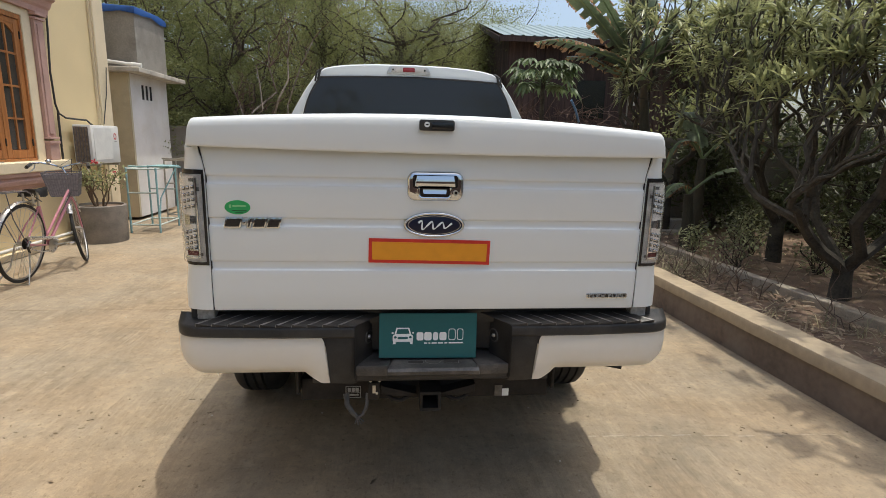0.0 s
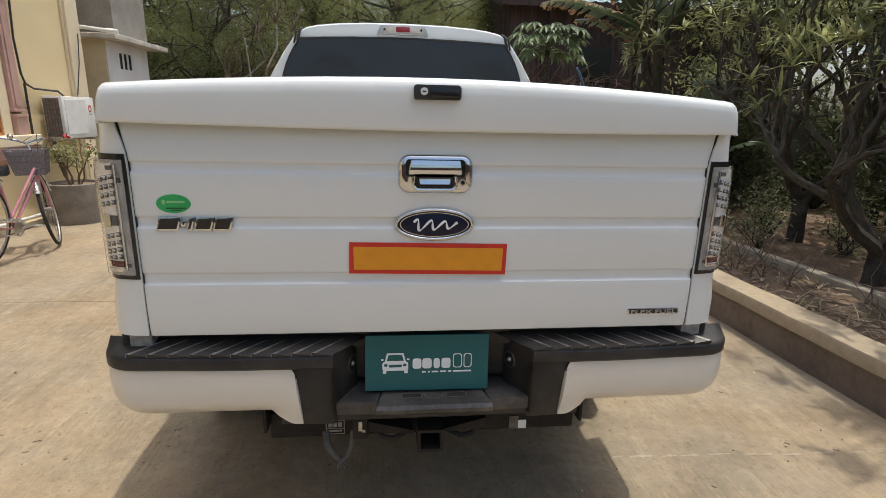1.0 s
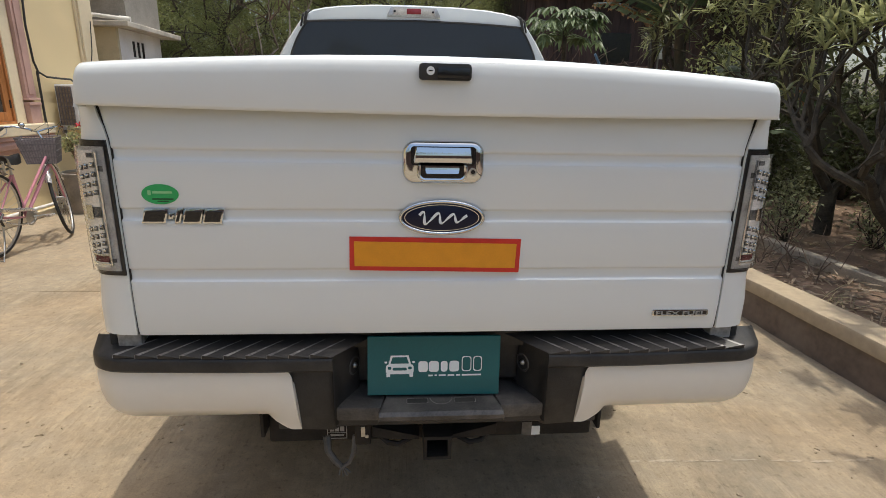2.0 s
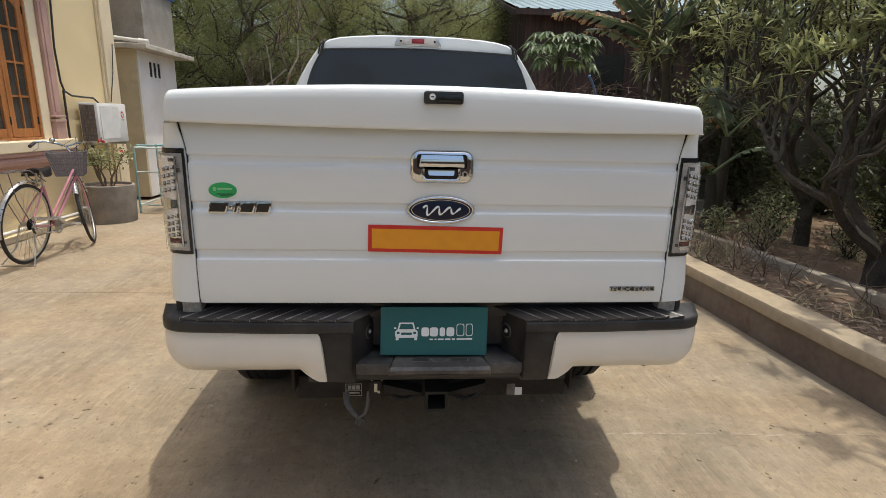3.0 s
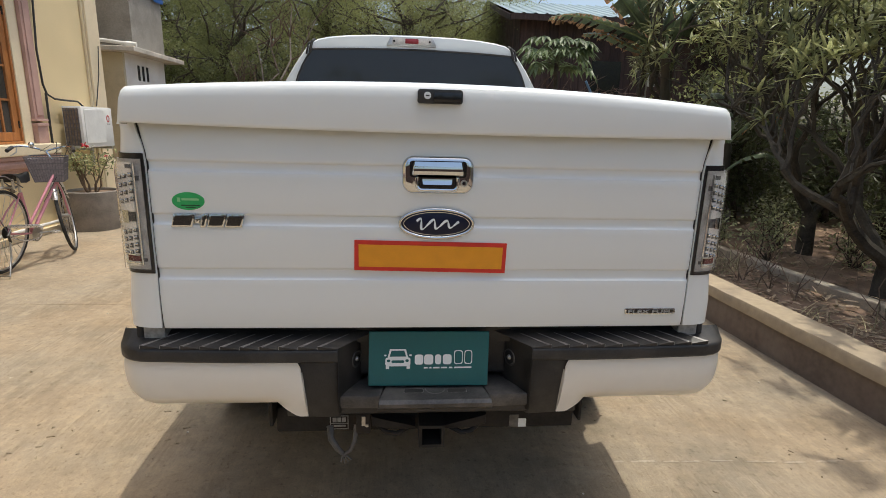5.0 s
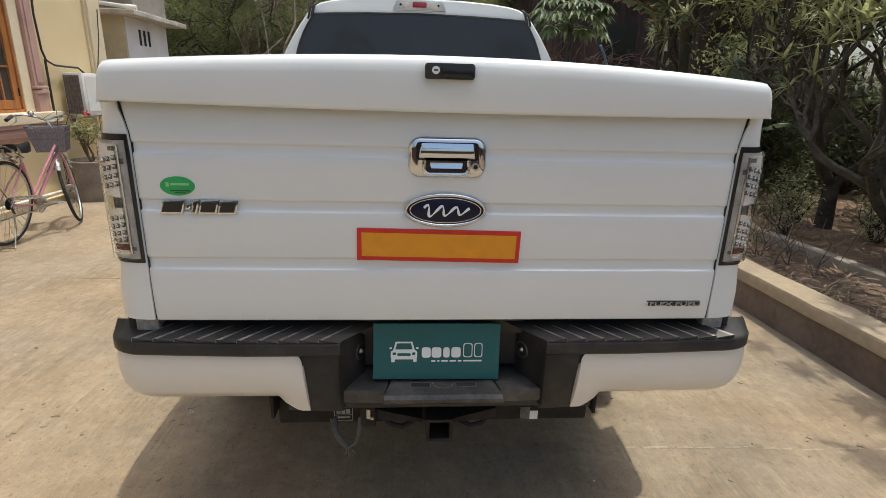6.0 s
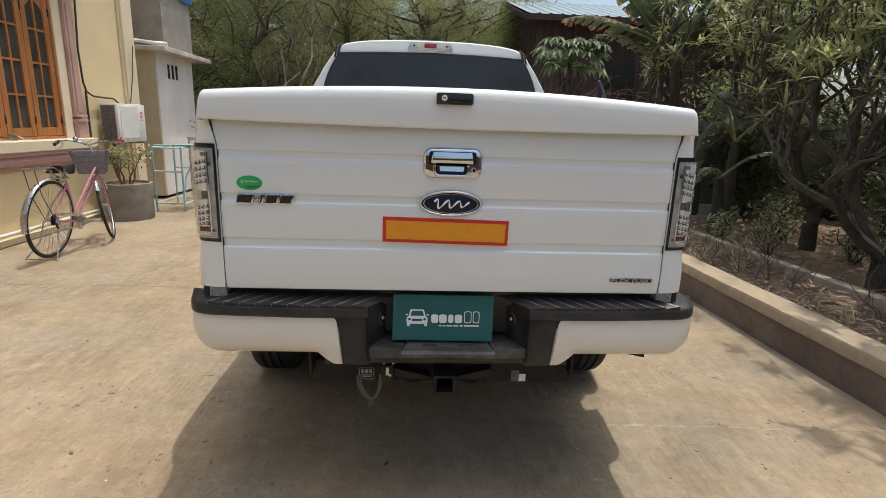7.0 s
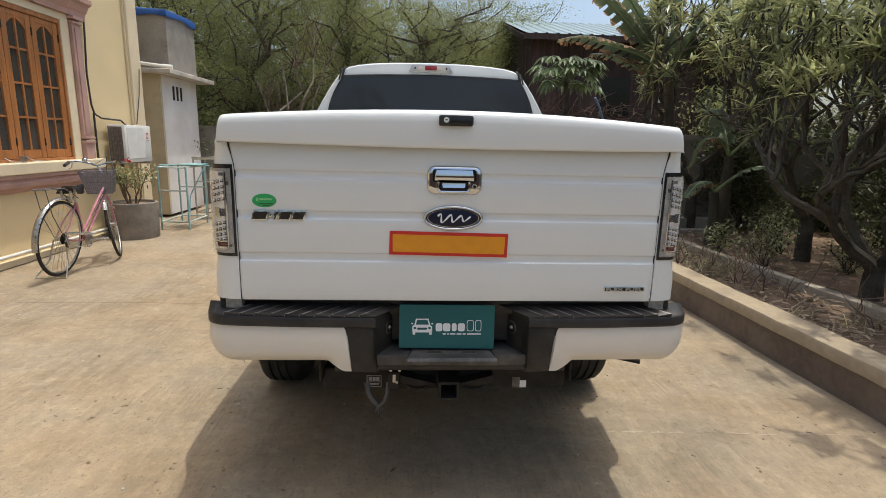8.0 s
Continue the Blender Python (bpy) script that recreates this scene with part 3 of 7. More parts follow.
def build_window():
    win = thing("window_1", (WX - 0.08, 10.9, WIN_Z0), "varnished orange-brown wooden casement window with dark panes", "window", kind="structure")
    x0, x1 = WX - 0.075, WX - 0.02
    b = boxes((x0 - 0.03, x1 + 0.02, 11.9, 11.93, 1.25, 3.16), (x0 - 0.03, x1 + 0.02, 9.8, 9.83, 1.25, 3.16), (x0 - 0.03, x1 + 0.02, 9.83, 11.9, 3.1, 3.16), (x0 - 0.03, x1 + 0.02, 9.83, 11.9, 1.25, 1.285), bevel=0.004)
    part("window_frame", b, SHUTTER_WOOD, win)
    w = (11.9 - 9.83) / 4
    rails = [1.405, 1.81, 2.23, 2.65, 3.02]
    for i in range(4):
        y0, y1 = 9.83 + w * i + 0.005, 9.83 + w * (i + 1) - 0.005
        st = 0.092
        b = boxes((x0, x1, y0, y0 + st, 1.29, 3.095), (x0, x1, y1 - st, y1, 1.29, 3.095), (x0, x1, y0 + st, y1 - st, 1.29, 1.40), (x0, x1, y0 + st, y1 - st, 3.03, 3.095), bevel=0.004)
        leaf = part("casement", b, SHUTTER_WOOD, win)
        ym = (y0 + y1) / 2
        b = boxes((x0 + 0.008, x1 - 0.008, ym - 0.013, ym + 0.013, 1.40, 3.03))
        for z in rails[1:4]:
            box(b, x0 + 0.01, x1 - 0.01, y0 + st, y1 - st, z - 0.013, z + 0.013)
        part("glazing_bar", b, SHUTTER_WOOD, leaf)
        # arched spandrels over the two top panes
        for s in (-1, 1):
            b = bmesh.new()
            ya, yb = ym + s * 0.013, ym + s * (w / 2 - st)
            pts = [(ya, 3.04), (yb, 3.04), (yb, 2.9)]
            for k in range(1, 6):
                t = k / 6
                pts.append((yb + (ya - yb) * t, 2.9 + 0.105 * math.sin(t * math.pi / 2)))
            pts.append((ya, 3.01))
            prism(b, pts, "x", x0 + 0.01, x1 - 0.008)
            part("arched_head", b, SHUTTER_WOOD, leaf)
        for s in (-1, 1):
            for za, zb in zip(rails, rails[1:]):
                b = bmesh.new()
                ya, yb = sorted((ym + s * 0.012, ym + s * (w / 2 - st + 0.002)))
                box(b, x0 + 0.02, x0 + 0.026, ya, yb, za, zb + 0.012)
                part("pane", b, DARK_PANE, leaf)
        for z in (1.5, 2.9):
            b = bmesh.new()
            box(b, x1, x1 + 0.012, y1 - 0.012, y1 + 0.008, z - 0.05, z + 0.05, bevel=0.003, seg=1)
            part("hinge", b, RUSTY, leaf, "dark iron hinge")
    for y in (10.62, 11.0):
        b = bmesh.new()
        tube(b, [(x1, y, 1.31), (x1 + 0.07, y + 0.03, 1.262), (x1 + 0.12, y + 0.12, 1.258)], 0.006, 6)
        part("window_stay", b, STEEL, win)
    b = boxes((x1 + 0.05, x1 + 0.11, 10.78, 10.86, 1.252, 1.33), bevel=0.006)
    part("stay_latch", b, STEEL, win, "small brassy latch block")


build_house()
build_window()

# ---- outbuilding, tank and boundary walls ----


def build_outbuilding():
    ob = thing("outbuilding", (-5.81, 15.9, 0), "small whitewashed outhouse with flat slab roof", "outbuilding")
    b = bmesh.new()
    box(b, -5.27, -5.21, 15.07, 15.5, 0, 2.8)
    box(b, -5.27, -5.21, 16.04, 16.75, 0, 2.8)
    box(b, -5.27, -5.21, 15.5, 16.04, 0, 2.34)
    box(b, -5.27, -5.21, 15.5, 16.04, 2.63, 2.8)
    for k in range(4):
        y = 15.5 + 0.54 * k / 3
        box(b, -5.222, -5.21, max(15.5, y - 0.03), min(16.04, y + 0.03), 2.34, 2.63)
    # near-black backing in the slits, put there as their inner shade
    hole = boxes((-5.27, -5.232, 15.502, 16.038, 2.342, 2.628))
    part("vent_dark", hole, RUBBER, ob, "dark backing that stands for the shade inside the vents")
    part("white_wall", b, OUT_WHITE, ob, "whitewashed side with three slit vents")
    b = boxes((-6.81, -5.21, 15.0, 15.068, 0, 2.8), (-6.81, -5.27, 16.69, 16.75, 0, 2.8), (-6.87, -6.81, 15.0, 16.75, 0, 2.8), (-6.81, -5.28, 15.07, 16.69, 2.7, 2.74))
    part("yellow_wall", b, OUT_YELLOW, ob, "faded yellow end wall")
    b = boxes((-6.91, -4.91, 14.82, 17.1, 2.803, 2.893), bevel=0.012)
    part("roof_slab", b, SLAB_GREY, ob, "stained concrete slab roof")
    tank = thing("water_tank", (-5.61, 15.75, 2.9), "grey rendered rooftop tank box under a blue tarpaulin", "water tank")
    b = boxes((-6.31, -5.03, 15.06, 16.4, 2.896, 3.98), bevel=0.01)
    part("tank_body", b, GREY_RENDER, tank)
    b = bmesh.new()
    rng = random.Random(8)
    rows = []
    loop = [(-6.36, 15.02), (-6.01, 15.02), (-5.61, 15.02), (-5.26, 15.03), (-4.995, 15.02), (-4.99, 15.3), (-4.985, 15.7), (-4.99, 16.1), (-4.99, 16.44), (-5.51, 16.44), (-6.01, 16.44), (-6.36, 16.44)]
    low = [(x, y, 3.92 + rng.uniform(-0.05, 0.02)) for x, y in loop]
    mid = [(x * 1.0, y, 3.985) for x, y in loop]
    top = [(-5.68 + (x + 5.68) * 0.97, 15.73 + (y - 15.73) * 0.97, 4.03 + rng.uniform(-0.02, 0.03)) for x, y in loop]
    vs = grid(b, [low, mid, top], close=True)
    b.faces.new(vs[2])
    part("tarpaulin", b, BLUE_TARP, tank, "creased blue plastic sheet", smooth=True)
    pipe = thing("roof_pipe", (-5.11, 15.2, 2.9), "white plastic drain pipe lying on the slab roof", "pipe")
    b = bmesh.new()
    tube(b, [(-6.21, 14.95, 3.02), (-5.51, 14.96, 2.99), (-5.11, 14.98, 2.95)], 0.035, 12)
    tube(b, [(-5.11, 14.98, 2.95), (-4.94, 15.0, 2.937)], 0.045, 12)
    part("pipe_run", b, PIPE_WHITE, pipe, smooth=True)
    rod = thing("steel_rod", (-4.91, 16.2, 2.9), "thin steel reinforcing rod sticking out over the slab", "rod")
    b = bmesh.new()
    tube(b, [(-5.51, 16.0, 2.905), (-4.91, 16.3, 2.903), (-4.16, 16.6, 2.9)], 0.008, 6)
    part("rod_bar", b, RUSTY, rod)


def build_boundary():
    b = boxes((-12, 2.4, 17.4, 17.6, -0.1, 1.8), (-12, 2.4, 17.36, 17.64, 1.8, 1.87))
    setting("wall_back", b, GREY_RENDER, "weathered grey concrete boundary wall behind the yard", "wall")
    b = boxes((3.9, 8.6, 13.2, 13.4, -0.1, 1.75), (3.9, 8.6, 13.16, 13.44, 1.75, 1.83), (2.3, 3.9, 13.6, 13.8, -0.1, 1.45), (3.7, 3.9, 13.2, 13.6, -0.1, 1.45))
    setting("wall_garden", b, GREY_RENDER, "weathered grey concrete garden wall behind the plants", "wall")
    b = boxes((8.6, 8.8, -4.2, 13.84, -0.1, 1.9))
    setting("wall_side", b, GREY_RENDER, "weathered grey concrete boundary wall beside the garden", "wall")
    # unseen wall behind the camera, added dark so the chrome mirrors something dark
    b = boxes((-9, 8.8, -4.4, -4.2, -0.1, 1.9))
    setting("wall_gate", b, DARK_WOOD, "unseen dark wall added behind the viewpoint to darken chrome reflections", "wall")


build_outbuilding()
build_boundary()

# ---- pickup truck ----
TG = 5.955          # the tailgate's face
AXLE = 7.40         # the rear axle
truck = thing("pickup_truck", (0, 8.2, 0), "white full-size pickup truck with hard bed cover, parked on the driveway", "truck")


def build_tailgate():
    prof = [(0.045, 1.003), (0.018, 0.995), (0.004, 1.0), (0.0, 1.014), (-0.003, 1.08)]
    for z0, z1 in ((1.158, 1.194), (1.325, 1.3585), (1.48, 1.511)):
        # a shallow band with a crisp ledge below and a crisp lip above
        prof += [(-0.003, z0 - 0.02), (-0.0028, z0 - 0.004), (-0.0018, z0 - 0.0005), (0.0032, z0 + 0.003), (0.0048, z0 + 0.0055), (0.0054, z0 + 0.012),
                 (0.0054, z1 - 0.01), (0.0048, z1 - 0.0045), (0.0012, z1 - 0.0018), (-0.001, z1 + 0.0006), (-0.0018, z1 + 0.004)]
    prof += [(0.0, 1.53), (0.0015, 1.57), (0.006, 1.625), (0.03, 1.64), (0.045, 1.64)]
    xs = [-0.8272, -0.8255, -0.8225, -0.812] + [-0.8 + 1.6 * i / 24 for i in range(25)] + [0.812, 0.8225, 0.8255, 0.8272]
    b = bmesh.new()
    rows = []
    for x in xs:
        edge = max(0.0, (abs(x) - 0.817) / 0.0102)
        bow = 0.004 * (x / 0.825) ** 2
        rows.append([(x + math.copysign(0.02, x) * max(0.0, (abs(x) - 0.7) / 0.125) * min(1.0, max(0.0, (z - 1.5) / 0.1)) ** 2, TG + y + bow + 0.005 * edge * edge * (y < 0.04), z) for y, z in prof])
    vs = grid(b, rows, close=True)
    b.faces.new(vs[0])
    b.faces.new(vs[-1][::-1])
    return part("tailgate", b, WHITE, truck, "white ribbed tailgate", smooth=True)


tailgate = build_tailgate()


def face_y(x):
    return TG + 0.004 * (x / 0.825) ** 2


def build_tailgate_trim():
    cx, cz = 0.003, 1.484
    b = bmesh.new()
    rows = []
    for g, d in ((0.0, -0.006), (0.0, 0.002), (0.0015, 0.007), (0.005, 0.011), (0.011, 0.0138), (0.018, 0.0152), (0.026, 0.0156)):
        rows.append([(cx + p, TG - d, cz + q) for p, q in rounded(0.214 - 2 * g, 0.111 - 2 * g, 0.034 - g * 0.9, 7)])
    vs = grid(b, rows, close=True)
    b.faces.new(vs[-1])
    bezel = part("handle_bezel", b, CHROME, tailgate, "chrome tailgate handle surround", smooth=True)
    # black plates behind flap and scoop, in place of the gap's shadow
    b = bmesh.new()
    plate(b, cx - 0.001, cz + 0.018, rounded(0.168, 0.048, 0.009), TG - 0.0166, TG - 0.010)
    plate(b, cx - 0.003, cz - 0.019, rounded(0.116, 0.044, 0.014), TG - 0.0166, TG - 0.010)
    part("handle_recess", b, BLACK_GLOSS, bezel, "black plates painted as the shadow gap round the handle")
    b = bmesh.new()
    rows = []
    for i in range(9):
        t = i / 8
        z = cz + 0.0395 - 0.043 * t
        y = TG - 0.0178 - 0.0055 * math.sin(math.pi * (0.08 + 0.72 * t)) + (0.006 * ((t - 0.86) / 0.14) ** 2 if t > 0.86 else 0.0)
        rows.append([(cx - 0.001 + s * (0.0715 + 0.006 * t), y + (0.004 if abs(s) == 1 else 0), z) for s in (-1, -0.96, -0.5, 0, 0.5, 0.96, 1)])
    grid(b, rows)
    part("handle_flap", b, CHROME, bezel, smooth=True)
    b = bmesh.new()
    rows = []
    for i in range(6):
        t = i / 5
        rows.append([(cx - 0.003 + s * (0.044 - 0.003 * t ** 4), TG - 0.0175 - 0.004 * t ** 2, cz - 0.008 - 0.019 * t) for s in (-1, 0, 1)])
    grid(b, rows)
    part("finger_scoop", b, CHROME, bezel, smooth=True)
    b = bmesh.new()
    rows = []
    for g, d in ((-0.008, 0.0158), (-0.0055, 0.0195), (-0.002, 0.0205), (0.0015, 0.019), (0.003, 0.016)):
        rows.append([(cx - 0.003 + p, TG - d, cz - 0.019 + min(q, 0.014)) for p, q in rounded(0.116 - 2 * g, 0.044 - 2 * g, 0.014 - g, 7)])
    grid(b, rows, close=True)
    part("scoop_rim", b, CHROME, bezel, smooth=True)
    b = bmesh.new()
    disc(b, (cx + 0.0765, TG - 0.0185, cz - 0.022), "y", 0.010, 0.008, 20)
    part("lock_cylinder", b, STEEL, bezel, smooth=True)
    b = bmesh.new()
    disc(b, (cx + 0.0765, TG - 0.0198, cz - 0.022), "y", 0.0055, 0.004, 16)
    part("keyhole", b, BLACK_GLOSS, bezel)

    # oval badge, its mark drawn as a plain shape
    ox, oz = 0.002, 1.338
    b = bmesh.new()
    disc(b, (ox, TG - 0.006, oz), "y", 0.115, 0.014, 56, 0.0475)
    badge = part("oval_badge", b, BLACK_GLOSS, tailgate, "oval chrome-rimmed dark blue badge", smooth=True)
    n, b = 64, bmesh.new()
    rows = []
    for k in range(9):
        t = math.pi * k / 8
        w, d = 0.0055 * math.cos(t), 0.0065 * math.sin(t)
        rows.append([(ox + (0.111 + w) * math.cos(2 * math.pi * i / n), TG - 0.006 - d, oz + (0.0435 + w) * math.sin(2 * math.pi * i / n)) for i in range(n)])
    grid(b, rows, close=True)
    part("badge_rim", b, CHROME, badge, "rounded chrome rim", smooth=True)
    b = bmesh.new()
    rows = [[(ox + 0.106 * r * math.cos(2 * math.pi * i / n), TG - 0.0065 - 0.006 * (1 - r * r), oz + 0.039 * r * math.sin(2 * math.pi * i / n)) for i in range(n)] for r in (1.0, 0.8, 0.6, 0.4, 0.2, 0.02)]
    grid(b, rows, close=True)
    part("badge_field", b, BADGE_BLUE, badge, smooth=True)
    b = bmesh.new()
    rows = [[(ox + r * math.cos(2 * math.pi * k / n), TG - 0.0085, oz + q * math.sin(2 * math.pi * k / n)) for k in range(n)] for r, q in ((0.1005, 0.036), (0.0985, 0.0343))]
    grid(b, rows, close=True)
    part("badge_line", b, CHROME, badge)
    b = bmesh.new()
    mid = []
    for i in range(97):
        t = i / 96
        z = (0.0175 - 0.0085 * t) * math.sin(t * 6.2 * math.pi + 0.5) - 0.001
        mid.append((-0.064 + 0.128 * t + 0.45 * z, z))
    rows = []
    for i, (x, z) in enumerate(mid):
        (xa, za), (xb, zb) = mid[max(0, i - 1)], mid[min(96, i + 1)]
        k = math.hypot(xb - xa, zb - za)
        half = 0.0014 + 0.0024 * abs(math.sin(i / 96 * 6.2 * math.pi + 1.3))
        dx, dz = -(zb - za) / k * half, (xb - xa) / k * half
        yy = TG - 0.0135 + 0.006 * (x / 0.106) ** 2
        rows.append([(ox + x - dx, yy, oz + z - dz), (ox + x, yy - 0.0008, oz + z), (ox + x + dx, yy, oz + z + dz)])
    grid(b, rows)
    part("badge_mark", b, WHITE_PRINT, badge, "pale wavy line across the badge", smooth=True)

    # model badge on the side: chrome-edged black blocks in a row
    fx, fz = -0.668, 1.339
    yb = face_y(fx)
    b = bmesh.new()
    prism(b, [(fx - 0.1, fz - 0.005), (fx + 0.1, fz - 0.005), (fx + 0.1, fz + 0.003), (fx - 0.1, fz + 0.003)], "y", yb - 0.004, yb + 0.012)
    mb = part("model_badge", b, STEEL, tailgate, "chrome badge of five black blocks")
    for dx, w, tall in ((-0.0695, 0.06, 1.0), (-0.029, 0.013, 0.4), (-0.0105, 0.016, 1.0), (0.0255, 0.048, 1.0), (0.0765, 0.049, 1.0)):
        for name, g, d, mat in (("badge_block", 0.0, 0.0, CHROME), ("badge_bar", 0.0052, 0.0022, BLACK_GLOSS)):
            h, q = 0.0195 * tall - g, w / 2 - g * 0.9
            tip = 0.005 * tall
            b = bmesh.new()
            prism(b, [(fx + dx - q - tip, fz - h), (fx + dx + q - tip, fz - h), (fx + dx + q + tip, fz + h), (fx + dx - q + tip, fz + h)], "y", yb - 0.009 - d, yb + 0.002, bevel=0.002 if not g else 0.0008)
            part(name, b, mat, mb, smooth=not g)
    # green oval sticker
    sx, sz = -0.72, 1.395
    yb = face_y(sx) - 0.0035
    b = bmesh.new()
    disc(b, (sx, yb - 0.0012, sz), "y", 0.0455, 0.002, 40, 0.026)
    st = part("oval_sticker", b, GREEN_STICKER, tailgate, "small green oval sticker")
    b = bmesh.new()
    for x0, x1, z0, z1 in ((-0.018, 0.03, 0.002, 0.008), (-0.03, -0.022, -0.002, 0.01)):
        box(b, sx + x0, sx + x1, yb - 0.0018, yb - 0.001, sz + z0, sz + z1)
    part("pale_bars", b, PALE_PRINT, st)
    b = bmesh.new()
    for x0, x1, z0, z1 in ((-0.02, 0.032, -0.014, -0.0105), (-0.008, 0.02, -0.0195, -0.0165)):
        box(b, sx + x0, sx + x1, yb - 0.0018, yb - 0.001, sz + z0, sz + z1)
    part("dark_bars", b, DARK_GREEN, st)
    # orange and red reflective marker
    b = bmesh.new()
    prism(b, [(-0.247, 1.191), (0.219, 1.183), (0.221, 1.278), (-0.245, 1.285)], "y", TG - 0.0062, TG - 0.0032)
    mk = part("reflective_marker", b, RED_SHEET, tailgate, "orange reflective marker with a red border")
    b = bmesh.new()
    prism(b, [(-0.233, 1.203), (0.207, 1.196), (0.209, 1.265), (-0.233, 1.272)], "y", TG - 0.0078, TG - 0.006)
    part("orange_field", b, ORANGE_SHEET, mk)
    # small fuel badge
    fx, fz = 0.709, 1.055
    yb = face_y(fx) - 0.003
    b = bmesh.new()
    plate(b, fx, fz, rounded(0.17, 0.019, 0.004), yb - 0.004, yb + 0.004, bevel=0.0015)
    fb = part("fuel_badge", b, CHROME, tailgate, "slim chrome-edged black badge with pale letters", smooth=True)
    b = bmesh.new()
    plate(b, fx, fz - 0.001, rounded(0.16, 0.0125, 0.002), yb - 0.0046, yb - 0.0035)
    part("badge_field", b, BLACK_GLOSS, fb)
    lettering("FLEX FUEL", 0.0165, (fx, yb - 0.0056, fz - 0.0065), LABEL_GREY, fb, 0.152)


def lettering(text, size, at, mat, parent, width=None):
    """Letters standing on a face that looks along -y."""
    cu = bpy.data.curves.new("letters", 'FONT')
    cu.body, cu.size, cu.align_x, cu.extrude = text, size, 'CENTER', 0.0004
    cu.resolution_u = 3
    cu.offset = 0.0004
    tmp = new("letters", cu)
    me = bpy.data.meshes.new_from_object(tmp.evaluated_get(bpy.context.evaluated_depsgraph_get()))
    bpy.data.objects.remove(tmp)
    xs = [v.co.x for v in me.vertices]
    k = (width / (max(xs) - min(xs))) if width else 1.0
    me.transform(Matrix.Translation(at) @ Matrix.Rotation(radians(90), 4, 'X') @ Matrix.Diagonal((k, 1, 1, 1)))
    me.materials.clear()
    me.materials.append(mat)
    ob = new("lettering", me)
    ob.parent = parent
    return ob


build_tailgate_trim()

LID_Y0, LID_X = 5.915, 0.879


def build_lid():
    sec = [(0.016, 1.612), (0.004, 1.6105), (0.0005, 1.6145), (-0.0008, 1.62), (-0.0022, 1.66), (-0.0026, 1.70), (-0.001, 1.718), (0.0035, 1.731), (0.012, 1.7395), (0.03, 1.744), (0.2, 1.747), (0.8, 1.752), (1.6, 1.752), (1.94, 1.735), (1.98, 1.70), (1.98, 1.615)]
    xs = [0.0, 0.15, 0.3, 0.45, 0.6, 0.7, 0.765, 0.806, 0.836, 0.855, 0.868, 0.8765, LID_X]
    b = bmesh.new()
    rows = []
    for x in [-v for v in xs[:0:-1]] + xs:
        u = abs(x) / LID_X
        t = max(0.0, (abs(x) - 0.852) / (LID_X - 0.852))
        fall = 0.036 * u ** 2 + 0.026 * (1 - math.sqrt(max(0.0, 1 - t * t)))
        row = []
        for i, (dy, z) in enumerate(sec):
            k = min(1.0, max(0.0, (z - 1.612) / 0.13))
            yy = LID_Y0 + dy + (0.004 * u ** 4 + 0.006 * (1 - math.sqrt(max(0.0, 1 - t * t)))) * (dy < 1.2)
            drop = (0.007 - 0.0075 * u * u + 0.002 * x) * (1 - k) + 0.008 * max(0.0, x / LID_X) ** 2 * k
            row.append((x * (1 - 0.014 * k * t) + 0.002, yy, z - fall * k - drop))
        rows.append(row)
    # side skirts
    for r, sgn in ((rows[0], -1), (rows[-1], 1)):
        skirt = [(p[0] + sgn * 0.003, p[1], 1.608) for p in r]
        if sgn < 0:
            rows = [skirt] + rows
        else:
            rows = rows + [skirt]
    vs = grid(b, rows)
    lid = part("bed_cover", b, WHITE, truck, "white hard tonneau cover", smooth=True)
    b = bmesh.new()
    box(b, -0.84, 0.84, 6.05, 7.86, 1.625, 1.65)
    part("cover_underside", b, BLACK_PLASTIC, lid)
    lx, lz = 0.0, 1.705
    b = bmesh.new()
    plate(b, lx, lz, rounded(0.126, 0.038, 0.007), LID_Y0 - 0.018, LID_Y0 + 0.02, bevel=0.004)
    h = part("cover_lock", b, BLACK_PLASTIC, lid, "black plastic lock handle", smooth=True)
    b = bmesh.new()
    plate(b, lx + 0.02, lz - 0.002, rounded(0.078, 0.026, 0.004), LID_Y0 - 0.0215, LID_Y0 - 0.016, bevel=0.0015)
    part("pull_flap", b, BLACK_GLOSS, h, smooth=True)
    b = bmesh.new()
    disc(b, (lx - 0.036, LID_Y0 - 0.023, lz + 0.002), "y", 0.0098, 0.008, 24)
    part("key_cylinder", b, WHITE_PRINT, h, "pale round key cylinder", smooth=True)
    b = bmesh.new()
    box(b, lx - 0.041, lx - 0.031, LID_Y0 - 0.0242, LID_Y0 - 0.022, lz + 0.0005, lz + 0.0035)
    part("key_slot", b, BLACK_GLOSS, h)


build_lid()

# plan of the rear corner, from the seam outwards
CORNER = [(0.8298, 5.957), (0.837, 5.9572), (0.845, 5.9575), (0.853, 5.9585), (0.864, 5.96), (0.876, 5.963), (0.889, 5.967), (0.9, 5.973), (0.91, 5.981), (0.919, 5.993), (0.927, 6.012), (0.934, 6.04), (0.941, 6.09), (0.95, 6.3)]


def seam_flare(z):
    k = min(1.0, max(0.0, (z - 1.5) / 0.1))
    return 0.02 * k * k


